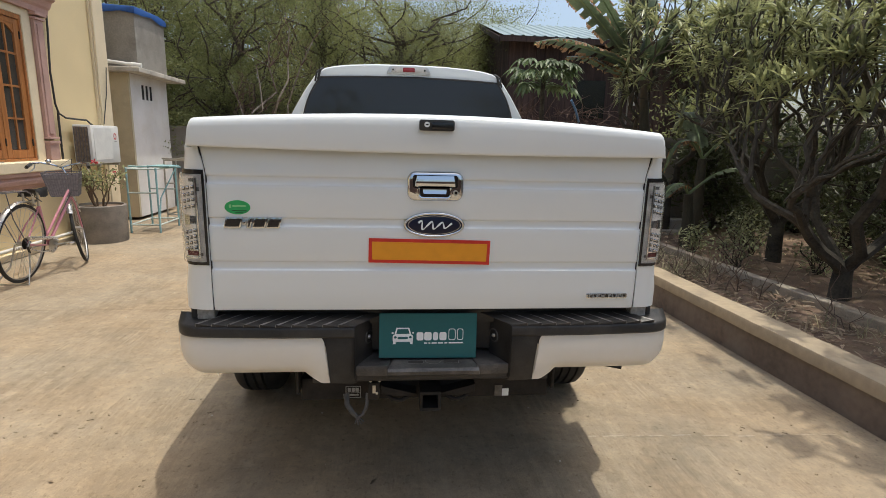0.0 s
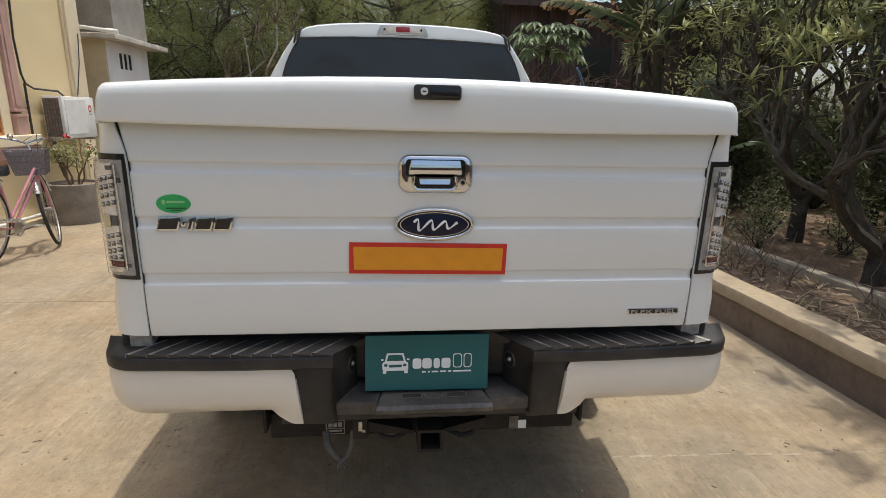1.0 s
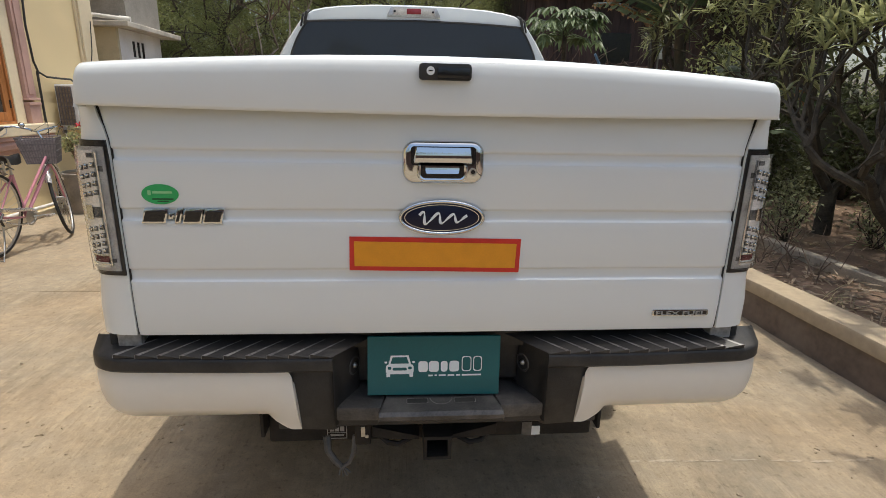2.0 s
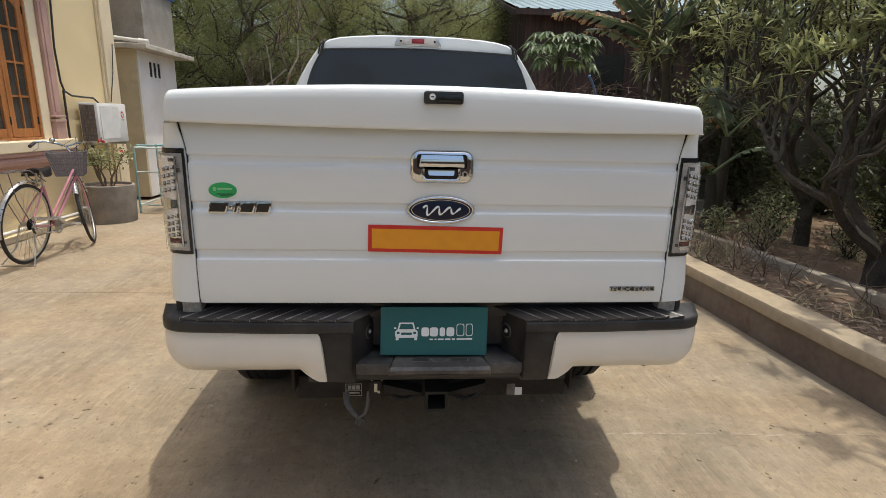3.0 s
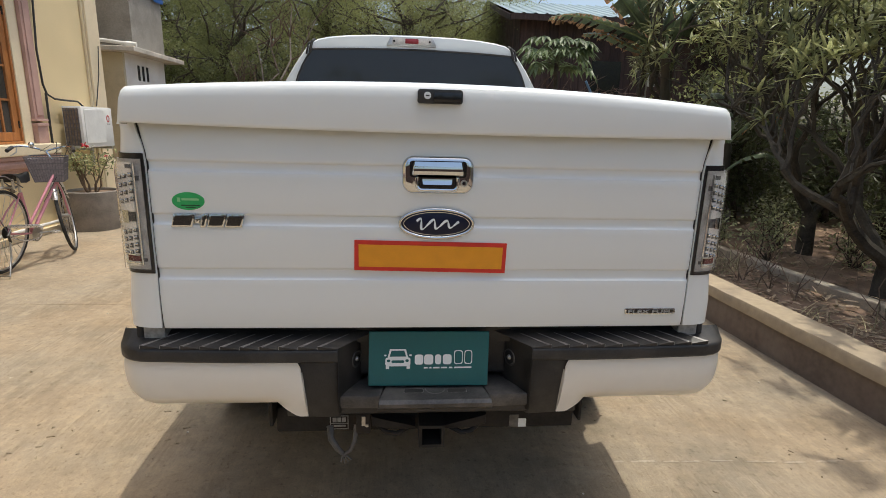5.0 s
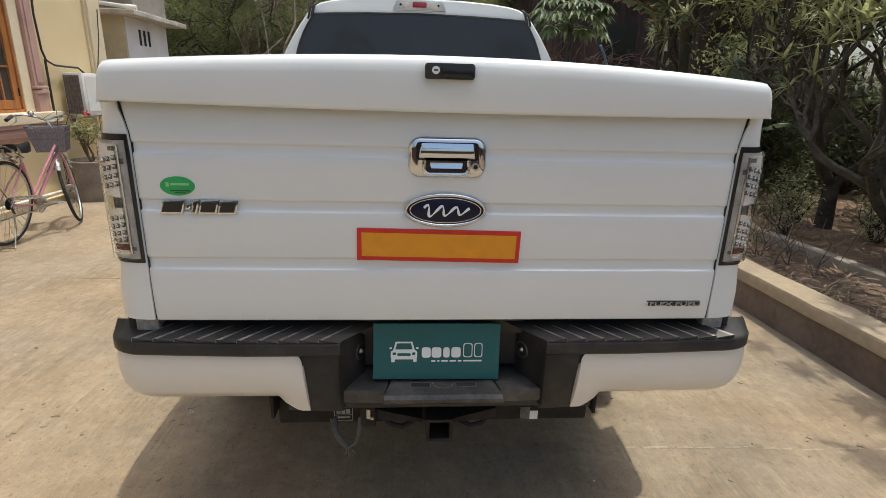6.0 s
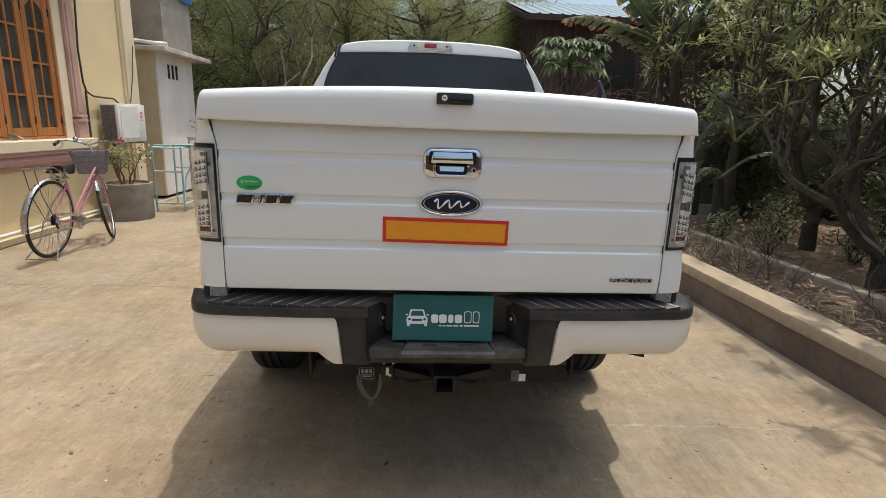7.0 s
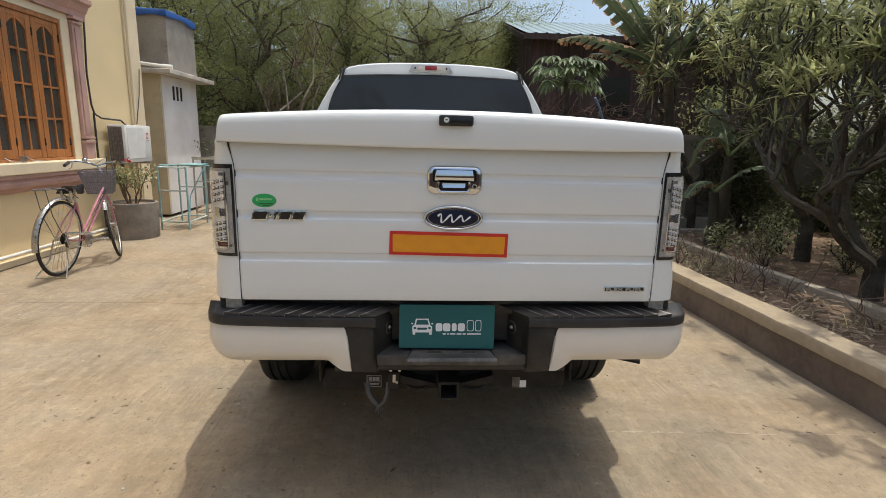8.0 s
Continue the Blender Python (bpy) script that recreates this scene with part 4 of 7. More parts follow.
def corner_sheet(s, z0, z1, proud=0.0, x_from=0.0, n=8, thick=None, x_to=2.0):
    """A strip of the rounded corner between two heights; thick to the inside."""
    b = bmesh.new()
    outer, inner = [], []
    for i in range(n + 1):
        z = z0 + (z1 - z0) * i / n
        fl = seam_flare(z)
        pts = [(0.8298 + fl + (x - 0.8298) * (0.1202 - fl) / 0.1202, y) for x, y in CORNER if x_from <= x <= x_to]
        wide = 1 + 0.13 * min(1.0, max(0.0, (1.18 - z) / 0.1))
        pts = [(0.83 + (x - 0.83) * wide if x > 0.85 else x, y) for x, y in pts]
        # the corner leans inwards towards the rail
        lean = 0.018 * min(1.0, max(0.0, (z - 1.49) / 0.1))
        pts = [(x - lean * min(1.0, max(0.0, (x - 0.86) / 0.06)), y) for x, y in pts]
        outer.append([(s * (x + proud * 0.6), y - proud, z) for x, y in pts])
        if thick is None:
            inner.append([(s * (x - 0.02 * (x > 0.86)), y + 0.022, z) for x, y in pts])
        else:
            inner.append([(s * (x + (proud - thick) * 0.6), y - proud + thick, z) for x, y in pts])
    a = grid(b, outer)
    c = grid(b, inner)
    m = len(a[0])
    for g, h in ((a, c),):
        for j in range(m - 1):
            b.faces.new((g[0][j], g[0][j + 1], h[0][j + 1], h[0][j]))
            b.faces.new((g[-1][j], g[-1][j + 1], h[-1][j + 1], h[-1][j]))
        for i in range(n):
            b.faces.new((g[i][0], g[i + 1][0], h[i + 1][0], h[i][0]))
            b.faces.new((g[i][-1], g[i + 1][-1], h[i + 1][-1], h[i][-1]))
    bmesh.ops.recalc_face_normals(b, faces=b.faces)
    return b


def build_bedside(s):
    b = corner_sheet(s, 1.003, 1.614, n=24)
    # outer panel with the wheel opening
    prof = [(6.3, 0.98), (6.3, 0.6), (6.9, 0.58)]
    for i in range(15):
        a = radians(165 - 165 * i / 14)
        prof.append((AXLE + 0.53 * math.cos(a), 0.45 + 0.53 * math.sin(a)))
    prof += [(7.9, 0.45), (7.9, 1.5), (6.3, 1.5)]
    prism(b, prof, "x", s * 0.90, s * 0.952)
    # bulge hidden from view, widened to spread the truck's shadow on the ground
    rows = []
    for z, out in ((0.56, 0.95), (0.66, 1.0), (0.85, 1.0), (1.15, 1.0), (1.35, 1.0), (1.46, 0.85), (1.56, 0.25), (1.612, -0.25)):
        low = 0.6 < z < 1.2
        rows.append([(s * (0.951 + 0.14 * out * k), y, z) for y, k in ((6.3 if low else 6.33, 0.0), (6.37 if low else 6.42, 0.7 if low else 0.4), (6.44 if low else 6.52, 0.95 if low else 0.85), (6.7, 1.0), (6.84, 1.0))])
    grid(b, rows)
    rows = []
    for z, out in ((1.02, 1.0), (1.2, 1.0), (1.35, 1.0), (1.46, 0.85), (1.56, 0.25), (1.612, -0.25)):
        rows.append([(s * (0.953 + 0.14 * out), y, z) for y in (6.84, 7.2, 7.6, 7.895)])
    grid(b, rows)
    side = part("bedside", b, WHITE, truck, "white bed side panel", smooth=True)
    # arch lip, also drawn out wide for the ground shadow
    b = bmesh.new()
    rows = []
    for i in range(21):
        a = radians(140 - 110 * i / 20)
        c, d = math.cos(a), math.sin(a)
        rows.append([(s * 0.95, AXLE + 0.66 * c, 0.45 + 0.66 * d), (s * 1.06, AXLE + 0.6 * c, 0.45 + 0.6 * d), (s * 1.1, AXLE + 0.555 * c, 0.45 + 0.555 * d), (s * 0.93, AXLE + 0.53 * c, 0.45 + 0.53 * d)])
    grid(b, rows)
    part("wheel_arch_lip", b, WHITE, side, smooth=True)
    # tail light: dark frame, pale housing, silver bowl with two columns of small lamps, clear lens
    b = corner_sheet(s, 1.177, 1.529, proud=0.004)
    lamp = part("tail_light", b, BLACK_GLOSS, truck, "clear-lens tail light in a black frame", smooth=True)
    b = corner_sheet(s, 1.19, 1.513, proud=0.0065, x_from=0.837)
    part("lamp_housing", b, LAMP_DIM, lamp, smooth=True)
    b = corner_sheet(s, 1.2, 1.503, proud=0.009, x_from=0.864)
    part("lamp_bowl", b, LAMP_INNER, lamp, smooth=True)

    def on_corner(x, proud):
        x = x - proud * 0.6
        for (xa, ya), (xb, yb) in zip(CORNER, CORNER[1:]):
            if xa <= x <= xb:
                return ya + (yb - ya) * (x - xa) / (xb - xa) - proud

    def chip(name, x0, x1, z0, z1, proud, mat, label=""):
        """A small raised piece that follows the corner's curve."""
        b = bmesh.new()
        xs = [x0 + (x1 - x0) * k / 3 for k in range(4)]
        front = [[(s * x, on_corner(x, proud), z) for x in xs] for z in (z0, z1)]
        back = [[(s * x, on_corner(x, 0.004), z) for x in xs] for z in (z0, z1)]
        f, g = grid(b, front), grid(b, back)
        for k in range(3):
            b.faces.new((f[0][k], f[0][k + 1], g[0][k + 1], g[0][k]))
            b.faces.new((f[1][k], f[1][k + 1], g[1][k + 1], g[1][k]))
        b.faces.new((f[0][0], f[1][0], g[1][0], g[0][0]))
        b.faces.new((f[0][3], f[1][3], g[1][3], g[0][3]))
        bmesh.ops.recalc_face_normals(b, faces=b.faces)
        return part(name, b, mat, lamp, label)
    chip("chrome_rib", 0.858, 0.8625, 1.205, 1.5, 0.0105, CHROME)
    for z in (1.469, 1.446, 1.423, 1.400, 1.310, 1.288, 1.267, 1.247):
        for k, x in enumerate((0.8735, 0.8905, 0.9065)):
            zz = z - 0.004 * k
            chip("lamp_cell", x - 0.006, x + 0.0058, zz - 0.0075, zz + 0.0055, 0.0102, LAMP_DARK)
            b = bmesh.new()
            bmesh.ops.create_icosphere(b, subdivisions=1, radius=0.005, matrix=Matrix.Translation((s * (x + 0.0012), on_corner(x, 0.0105), zz + 0.0008)) @ Matrix.Diagonal((1, 0.7, 1, 1)))
            part("lamp_dot", b, CHROME, lamp, smooth=True)
    chip("bowl_grille", 0.868, 0.885, 1.486, 1.498, 0.0102, LAMP_DARK)
    chip("reverse_lamp", 0.868, 0.888, 1.334, 1.362, 0.0105, LAMP_DARK, label="dark square reverse lamp")
    chip("reverse_lamp_mirror", 0.8885, 0.908, 1.33, 1.366, 0.0125, CHROME, label="bright mirrored reverse lamp bowl")
    chip("housing_clip", 0.85, 0.8575, 1.452, 1.466, 0.0085, LAMP_DARK)
    chip("housing_clip", 0.85, 0.8575, 1.214, 1.224, 0.0085, LAMP_DARK)
    chip("reflex_strip", 0.866, 0.907, 1.215, 1.232, 0.0105, REFLEX, label="small dark red reflex strip")
    chip("chrome_rib", 0.862, 0.915, 1.234, 1.2375, 0.0125, CHROME)
    chip("chrome_rib", 0.862, 0.915, 1.208, 1.2115, 0.0125, CHROME)
    b = corner_sheet(s, 1.19, 1.514, proud=0.0145, x_from=0.837, thick=0.0015)
    lens = part("lens", b, CLEAR_LENS, lamp, "clear plastic lens", smooth=True)
    lens.visible_shadow = False
    b = bmesh.new()
    rows = []
    for i in range(25):
        z = 1.004 + 0.608 * i / 24
        fl = seam_flare(z)
        yy = 5.967
        rows.append([(s * (0.8255 + fl), yy, z), (s * (0.8296 + fl), yy - 0.003, z), (s * (0.8296 + fl), yy + 0.02, z)])
    grid(b, rows)
    part("seam_seal", b, RUBBER, side, "dark seam beside the tailgate")
    # dark notch below the corner
    b = bmesh.new()
    box(b, min(s * 0.835, s * 0.90), max(s * 0.835, s * 0.90), 5.985, 6.05, 0.94, 1.0, bevel=0.004)
    part("corner_bracket", b, LABEL_GREY, side, "grey bracket under the corner")
    b = bmesh.new()
    box(b, min(s * 0.9, s * 0.925), max(s * 0.9, s * 0.925), 5.99, 6.06, 0.95, 1.004, bevel=0.008)
    part("rubber_plug", b, RUBBER, side)


for s in (-1, 1):
    build_bedside(s)
    # hidden box added to stop sunlight slipping between bumper end and bed side
    part("bumper_end_filler", boxes((min(s * 0.8, s * 0.985), max(s * 0.8, s * 0.985), 6.06, 6.36, 0.76, 0.93), bevel=0.01), BLACK_PLASTIC, truck)

# the bed's inner shell, dark in the seams
for name, dims in (("bed_end_wall", (-0.9, 0.9, 6.03, 6.1, 0.92, 1.6)), ("bed_floor", (-0.9, 0.9, 6.1, 7.88, 0.92, 1.0)), ("bed_liner", (-0.9, -0.86, 6.1, 7.88, 1.0, 1.6)), ("bed_liner", (0.86, 0.9, 6.1, 7.88, 1.0, 1.6))):
    part(name, boxes(dims), BLACK_PLASTIC, truck)


def bumper_y(x):
    t = min(1.0, max(0.0, (abs(x) - 0.874) / 0.099))
    return 5.9 + 0.008 * (abs(x) / 0.97) ** 2 + 0.075 * (1 - math.sqrt(1 - t * t * 0.995))


def build_bumper():
    bumper = part("bumper_core", boxes((-0.82, 0.82, 6.03, 6.12, 0.79, 0.93), (-0.43, 0.43, 6.082, 6.13, 0.70, 0.985), bevel=0.01), BLACK_PLASTIC, truck, "black rear step bumper")
    for s in (-1, 1):
        # painted skin; its cream tint is the sunlit ground's reflection put into the colour
        xs = [0.403, 0.406, 0.411, 0.418, 0.428, 0.44, 0.455, 0.475, 0.50, 0.54, 0.60, 0.66, 0.72, 0.78, 0.82, 0.85, 0.88, 0.905, 0.926, 0.943, 0.956, 0.966, 0.972]
        b = bmesh.new()
        rows = []
        for x in xs:
            t = max(0.0, min(1.0, (0.50 - x) / 0.075))
            zb = 0.745 - 0.04 * (t * t * (3 - 2 * t)) + 0.10 * (1 - math.sqrt(max(0.0, 1 - (max(0, x - 0.865) / 0.109) ** 2)))
            t = max(0.0, min(1.0, (0.445 - x) / 0.042))
            zt = 0.902 - 0.045 * (1 - math.sqrt(1 - t * t)) + 0.006 * max(0, (x - 0.6) / 0.35)
            row = []
            for i in range(13):
                v = i / 12
                z = zt + (zb - zt) * v
                q = max(0.0, (0.86 - z) / 0.11)
                bulge = -0.010 * math.sin(math.pi * min(1, v * 1.1)) + 0.024 * max(0.0, v - 0.78) ** 2 / 0.0484 * (x > 0.49) + 0.02 * max(0.0, v - 0.8) * (x <= 0.49)
                xx = x if x > 0.66 else x + 0.016 * (1 - v) * max(0, 1 - (x - 0.403) / 0.06)
                row.append((s * xx, bumper_y(x) + bulge + 0.01, z))
            rows.append(row)
        # turn round the end, and the edge to the inside
        rows.append([(p[0] * 1.002, p[1] + 0.3, p[2]) for p in rows[-1]])
        rows.insert(0, [(p[0] - s * 0.002, p[1] + 0.03, p[2]) for p in rows[0]])
        grid(b, rows)
        part("bumper_skin", b, GROUND_LIT_WHITE, bumper, "white painted bumper end, tinted cream for ground reflection", smooth=True)
        # pad on top with its lip
        xs = [0.305, 0.36, 0.42, 0.5, 0.58, 0.66, 0.72, 0.78, 0.83, 0.87, 0.895, 0.92, 0.94, 0.955, 0.966, 0.972]
        b = bmesh.new()
        rows = []
        for x in xs:
            k = max(0.0, (0.36 - x) / 0.055)
            y = bumper_y(x)
            up = 0.008 * max(0.0, (x - 0.6) / 0.35)
            rows.append([(s * x, y + 0.03, 0.894 + up), (s * x, y + 0.003, 0.895 + up), (s * x, y - 0.004, 0.902 + up), (s * x, y - 0.004, 0.93 + up), (s * x, y - 0.001, 0.937 + up), (s * x, y + 0.006, 0.941 + up), (s * x, 6.0, 0.966 + up), (s * x, 6.012, 0.962 + up), (s * x, 6.016, 0.9)])
        rows.insert(0, [(s * (0.305 - 0.09 * min(1, max(0, (p[1] - 5.9) / 0.17))), p[1], p[2]) for p in rows[0]])
        rows.insert(0, [(p[0], p[1], 0.72) for p in rows[0]])
        rows.append([(s * 0.973, max(p[1], min(6.012, p[1] + 0.06)), p[2]) for p in rows[-1]])
        grid(b, rows)
        pad = part("step_pad", b, BLACK_PLASTIC, bumper, "ribbed black step pad", smooth=True)
        for k in range(10):
            x = 0.887 - 0.058 * k
            y = bumper_y(x)
            up = 0.008 * max(0.0, (x - 0.6) / 0.35)
            b, e = bmesh.new(), bmesh.new()
            wedge, lip = [], []
            for i in range(5):
                t = i / 4
                xx, yy = x - 0.118 * t, y - 0.003 + 0.092 * t
                zz = 0.9405 + up + 0.0245 * t
                h = 0.0105 * (1 - 0.65 * t)
                wedge.append([(s * xx, yy, zz - 0.001), (s * xx, yy, zz + h), (s * (xx - 0.02), yy, zz + h * 0.7), (s * (xx - 0.056), yy, zz + 0.0006)])
                q = max(0.1, 1 - 1.6 * t)
                if i < 4:
                    lip.append([(s * (xx + 0.001 + 0.001 * q), yy - 0.001, zz + h * (1 - q)), (s * (xx + 0.0012), yy - 0.001, zz + h + 0.0006), (s * (xx - 0.006 * q), yy - 0.001, zz + h + 0.0002), (s * (xx - 0.011 * q), yy - 0.0012, zz + h * 0.86 + 0.0004)])
            v = grid(b, wedge)
            b.faces.new(v[0])
            grid(e, lip)
            part("tread", b, BLACK_PLASTIC, pad)
            # pale strip on the crest: wear and the highlight painted as one
            part("worn_tread_edge", e, WORN_HIGHLIGHT, pad)
        # inner block with its slanting cheek
        b = bmesh.new()
        prism(b, [(s * 0.47, 5.925), (s * 0.31, 5.913), (s * 0.30, 5.92), (s * 0.222, 6.084), (s * 0.47, 6.084)], "z", 0.70, 0.915, bevel=0.004)
        cheek = part("bumper_cheek", b, BLACK_PLASTIC, bumper, smooth=True)
        # plate lamp on the cheek
        c = Vector((s * 0.262, 6.0, 0.865))
        nrm = Vector((-s * 0.9, -0.43, 0)).normalized()
        b = bmesh.new()
        u = nrm.orthogonal().normalized()
        w = nrm.cross(u)
        rows = []
        for r, d in ((0.031, -0.004), (0.031, 0.006), (0.028, 0.010), (0.024, 0.010), (0.021, 0.006), (0.019, 0.002), (0.001, 0.001)):
            rows.append([c + nrm * d + (u * math.cos(2 * math.pi * k / 20) + w * math.sin(2 * math.pi * k / 20)) * r for k in range(20)])
        grid(b, rows, close=True)
        lampb = part("plate_lamp", b, WORN_PLASTIC, bumper, smooth=True)
        b = bmesh.new()
        bmesh.ops.create_icosphere(b, subdivisions=2, radius=0.0095, matrix=Matrix.Translation(c + nrm * 0.008))
        part("plate_lamp_bolt", b, STEEL, lampb, smooth=True)
        # side tread of the lower step
        b = bmesh.new()
        prism(b, [(s * 0.175, 5.9), (s * 0.30, 5.905), (s * 0.235, 6.08), (s * 0.145, 6.08)], "z", 0.735, 0.780, bevel=0.006)
        part("side_tread", b, WORN_PLASTIC, bumper, smooth=True)
    b = bmesh.new()
    rows = []
    for y, z, w in ((5.885, 0.742, 0.182), (5.873, 0.752, 0.182), (5.871, 0.766, 0.181), (5.88, 0.776, 0.18), (5.93, 0.781, 0.166), (6.0, 0.786, 0.15), (6.08, 0.791, 0.133)):
        rows.append([(w * t, y, z) for t in (-1, -0.985, -0.5, 0, 0.5, 0.985, 1)])
    rows = [[(p[0], p[1] + (0.004 if k in (0, 6) else 0), p[2] - (0.006 if k in (0, 6) else 0)) for k, p in enumerate(r)] for r in rows]
    grid(b, rows)
    tread = part("centre_tread", b, WORN_PLASTIC, bumper, "worn grey-black centre step", smooth=True)
    # slots drawn flat: pale highlit rim, black fill for the shaded hollow
    for x in (-0.068, 0.072):
        b = bmesh.new()
        rows = []
        out = rounded(0.064, 0.026, 0.005, 3)
        inn = rounded(0.060, 0.022, 0.004, 3)
        rows = [[(x + p, 5.928 + q, 0.7822 + q * 0.07) for p, q in o] for o in (out, inn)]
        grid(b, rows, close=True)
        slot = part("moulded_slot", b, WORN_HIGHLIGHT, tread)
        b = bmesh.new()
        b.faces.new([b.verts.new((x + p, 5.928 + q, 0.7817 + q * 0.07)) for p, q in inn])
        part("slot_bottom", b, BLACK_PLASTIC, slot)
    b = bmesh.new()
    n = 20
    grid(b, [[(0.002 + r * math.cos(math.pi + math.pi * k / n), 5.94 + r * 0.95 * math.sin(math.pi + math.pi * k / n), 0.7834 + r * 0.07 * math.sin(math.pi + math.pi * k / n)) for k in range(n + 1)] for r in (0.034, 0.0305)])
    # pale half ring: worn rim of the boss with its highlight painted in
    part("hitch_ball_boss", b, WORN_HIGHLIGHT, tread)
    # lower lip
    b = bmesh.new()
    prism(b, [(5.925, 0.705), (5.915, 0.715), (5.915, 0.744), (5.93, 0.747), (6.1, 0.744), (6.1, 0.705)], "x", -0.312, 0.312, bevel=0.004)
    part("lower_lip", b, BLACK_PLASTIC, bumper, smooth=True)
    return (bumper, *bumper.children_recursive)


for o in build_bumper():
    for v in o.data.vertices:
        v.co.x += 0.009 + 0.006 * max(0.0, v.co.x)
    o.data.transform(Matrix.Translation((0, 0.03, 1.639)) @ Matrix.Diagonal((1.0135, 1, 1.015, 1)) @ Matrix.Translation((0, 0, -1.63)))


def build_underside():
    b = boxes((-0.54, 0.54, 6.10, 6.18, 0.545, 0.645), bevel=0.008)
    beam = part("hitch_beam", b, RUSTY, truck, "black steel hitch cross beam")
    b = bmesh.new()
    for x0, x1, z0, z1 in ((-0.038, 0.05, 0.545, 0.556), (-0.038, 0.05, 0.617, 0.628), (-0.038, -0.027, 0.556, 0.617), (0.039, 0.05, 0.556, 0.617)):
        box(b, x0, x1, 5.99, 6.3, z0, z1)
    box(b, -0.027, 0.039, 6.25, 6.26, 0.556, 0.617)
    part("receiver_tube", b, RUSTY, beam, "square receiver tube")
    for s in (-1, 1):
        b = bmesh.new()
        tube(b, [(s * 0.055, 6.09, 0.60), (s * 0.08, 6.06, 0.578), (s * 0.115, 6.045, 0.566), (s * 0.15, 6.05, 0.57), (s * 0.18, 6.07, 0.585), (s * 0.2, 6.1, 0.605)], 0.009, 8)
        part("chain_loop", b, RUSTY, beam, smooth=True)
        b = bmesh.new()
        prism(b, [(s * 0.05, 0.585), (s * 0.05, 0.6), (s * 0.16, 0.622), (s * 0.2, 0.64), (s * 0.2, 0.6), (s * 0.15, 0.59)], "y", 6.04, 6.1, bevel=0.003)
        part("hitch_gusset", b, RUSTY, beam, smooth=True)
        b = boxes((s * 0.545 - 0.006, s * 0.545 + 0.006, 6.05, 6.14, 0.6, 0.72), bevel=0.003)
        part("side_plate", b, RUSTY, beam)
        # mud flap and frame rail
        b = boxes((min(s * 0.44, s * 0.52), max(s * 0.44, s * 0.52), 6.14, 10.9, 0.62, 0.76))
        part("frame_rail", b, RUSTY, truck)
    # hanging trailer lead and latch
    b = bmesh.new()
    tube(b, [(-0.345, 6.05, 0.6), (-0.34, 6.03, 0.56), (-0.318, 6.02, 0.53), (-0.3, 6.02, 0.51)], 0.013, 8, r_end=0.009)
    tube(b, [(-0.255, 6.05, 0.6), (-0.26, 6.03, 0.55), (-0.275, 6.02, 0.52), (-0.296, 6.02, 0.508)], 0.009, 8, r_end=0.006)
    for dx, dz in ((-0.012, -0.028), (0.0, -0.034), (0.013, -0.03), (0.024, -0.02)):
        tube(b, [(-0.298, 6.02, 0.51), (-0.296 + dx * 0.6, 6.015, 0.51 + dz * 0.5), (-0.294 + dx, 6.012, 0.51 + dz)], 0.0028, 5)
    part("trailer_lead", b, WORN_PLASTIC, beam, "loose hanging trailer cable", smooth=True)
    b = boxes((-0.255, -0.205, 6.03, 6.06, 0.575, 0.655), bevel=0.006)
    sock = part("trailer_socket", b, RUSTY, beam)
    for bx in (-0.243, -0.205):
        b = bmesh.new()
        disc(b, (bx, 6.022, 0.668), "y", 0.006, 0.01, 10)
        part("bolt_head", b, STEEL, sock)
    b = boxes((-0.235, -0.222, 6.026, 6.03, 0.61, 0.645), (-0.222, -0.212, 6.026, 6.03, 0.605, 0.615), bevel=0.001)
    part("socket_tag", b, STEEL, sock)
    # stickers on the beam: pale frame with plain bars
    y = 6.097
    b = boxes((-0.352, -0.287, y - 0.001, y, 0.607, 0.610), (-0.352, -0.287, y - 0.001, y, 0.556, 0.559), (-0.352, -0.349, y - 0.001, y, 0.559, 0.607), (-0.29, -0.287, y - 0.001, y, 0.559, 0.607), (-0.349, -0.29, y - 0.001, y, 0.578, 0.580),
              (-0.343, -0.329, y - 0.001, y, 0.584, 0.602), (-0.326, -0.313, y - 0.001, y, 0.584, 0.602), (-0.31, -0.296, y - 0.001, y, 0.584, 0.602), (-0.342, -0.297, y - 0.001, y, 0.566, 0.573))
    part("maker_sticker", b, LABEL_GREY, beam, "small black sticker with pale frame and bars")
    b = boxes((0.333, 0.362, y - 0.001, y, 0.550, 0.584), bevel=0.0)
    ws = part("warning_label", b, WHITE_PRINT, beam, "small pale warning label")
    b = boxes((0.299, 0.333, y - 0.001, y, 0.550, 0.600))
    part("label_dark_half", b, LABEL_DARK, ws)
    # exhaust tip, axle and tank
    b = bmesh.new()
    tube(b, [(0.62, 6.9, 0.62), (0.80, 6.45, 0.6), (0.88, 6.34, 0.588), (0.975, 6.3, 0.582)], 0.012, 14)
    part("exhaust_tip", b, RUSTY, truck, "brown stained exhaust tip", smooth=True)
    b = bmesh.new()
    tube(b, [(-0.85, AXLE, 0.42), (0.85, AXLE, 0.42)], 0.05, 12)
    bmesh.ops.create_uvsphere(b, u_segments=16, v_segments=10, radius=0.17, matrix=Matrix.Translation((0, AXLE, 0.42)))
    part("rear_axle", b, RUSTY, truck, smooth=True)
    b = boxes((-0.42, 0.42, 6.4, 6.95, 0.55, 0.85), bevel=0.05)
    part("spare_carrier", b, RUBBER, truck)


build_underside()


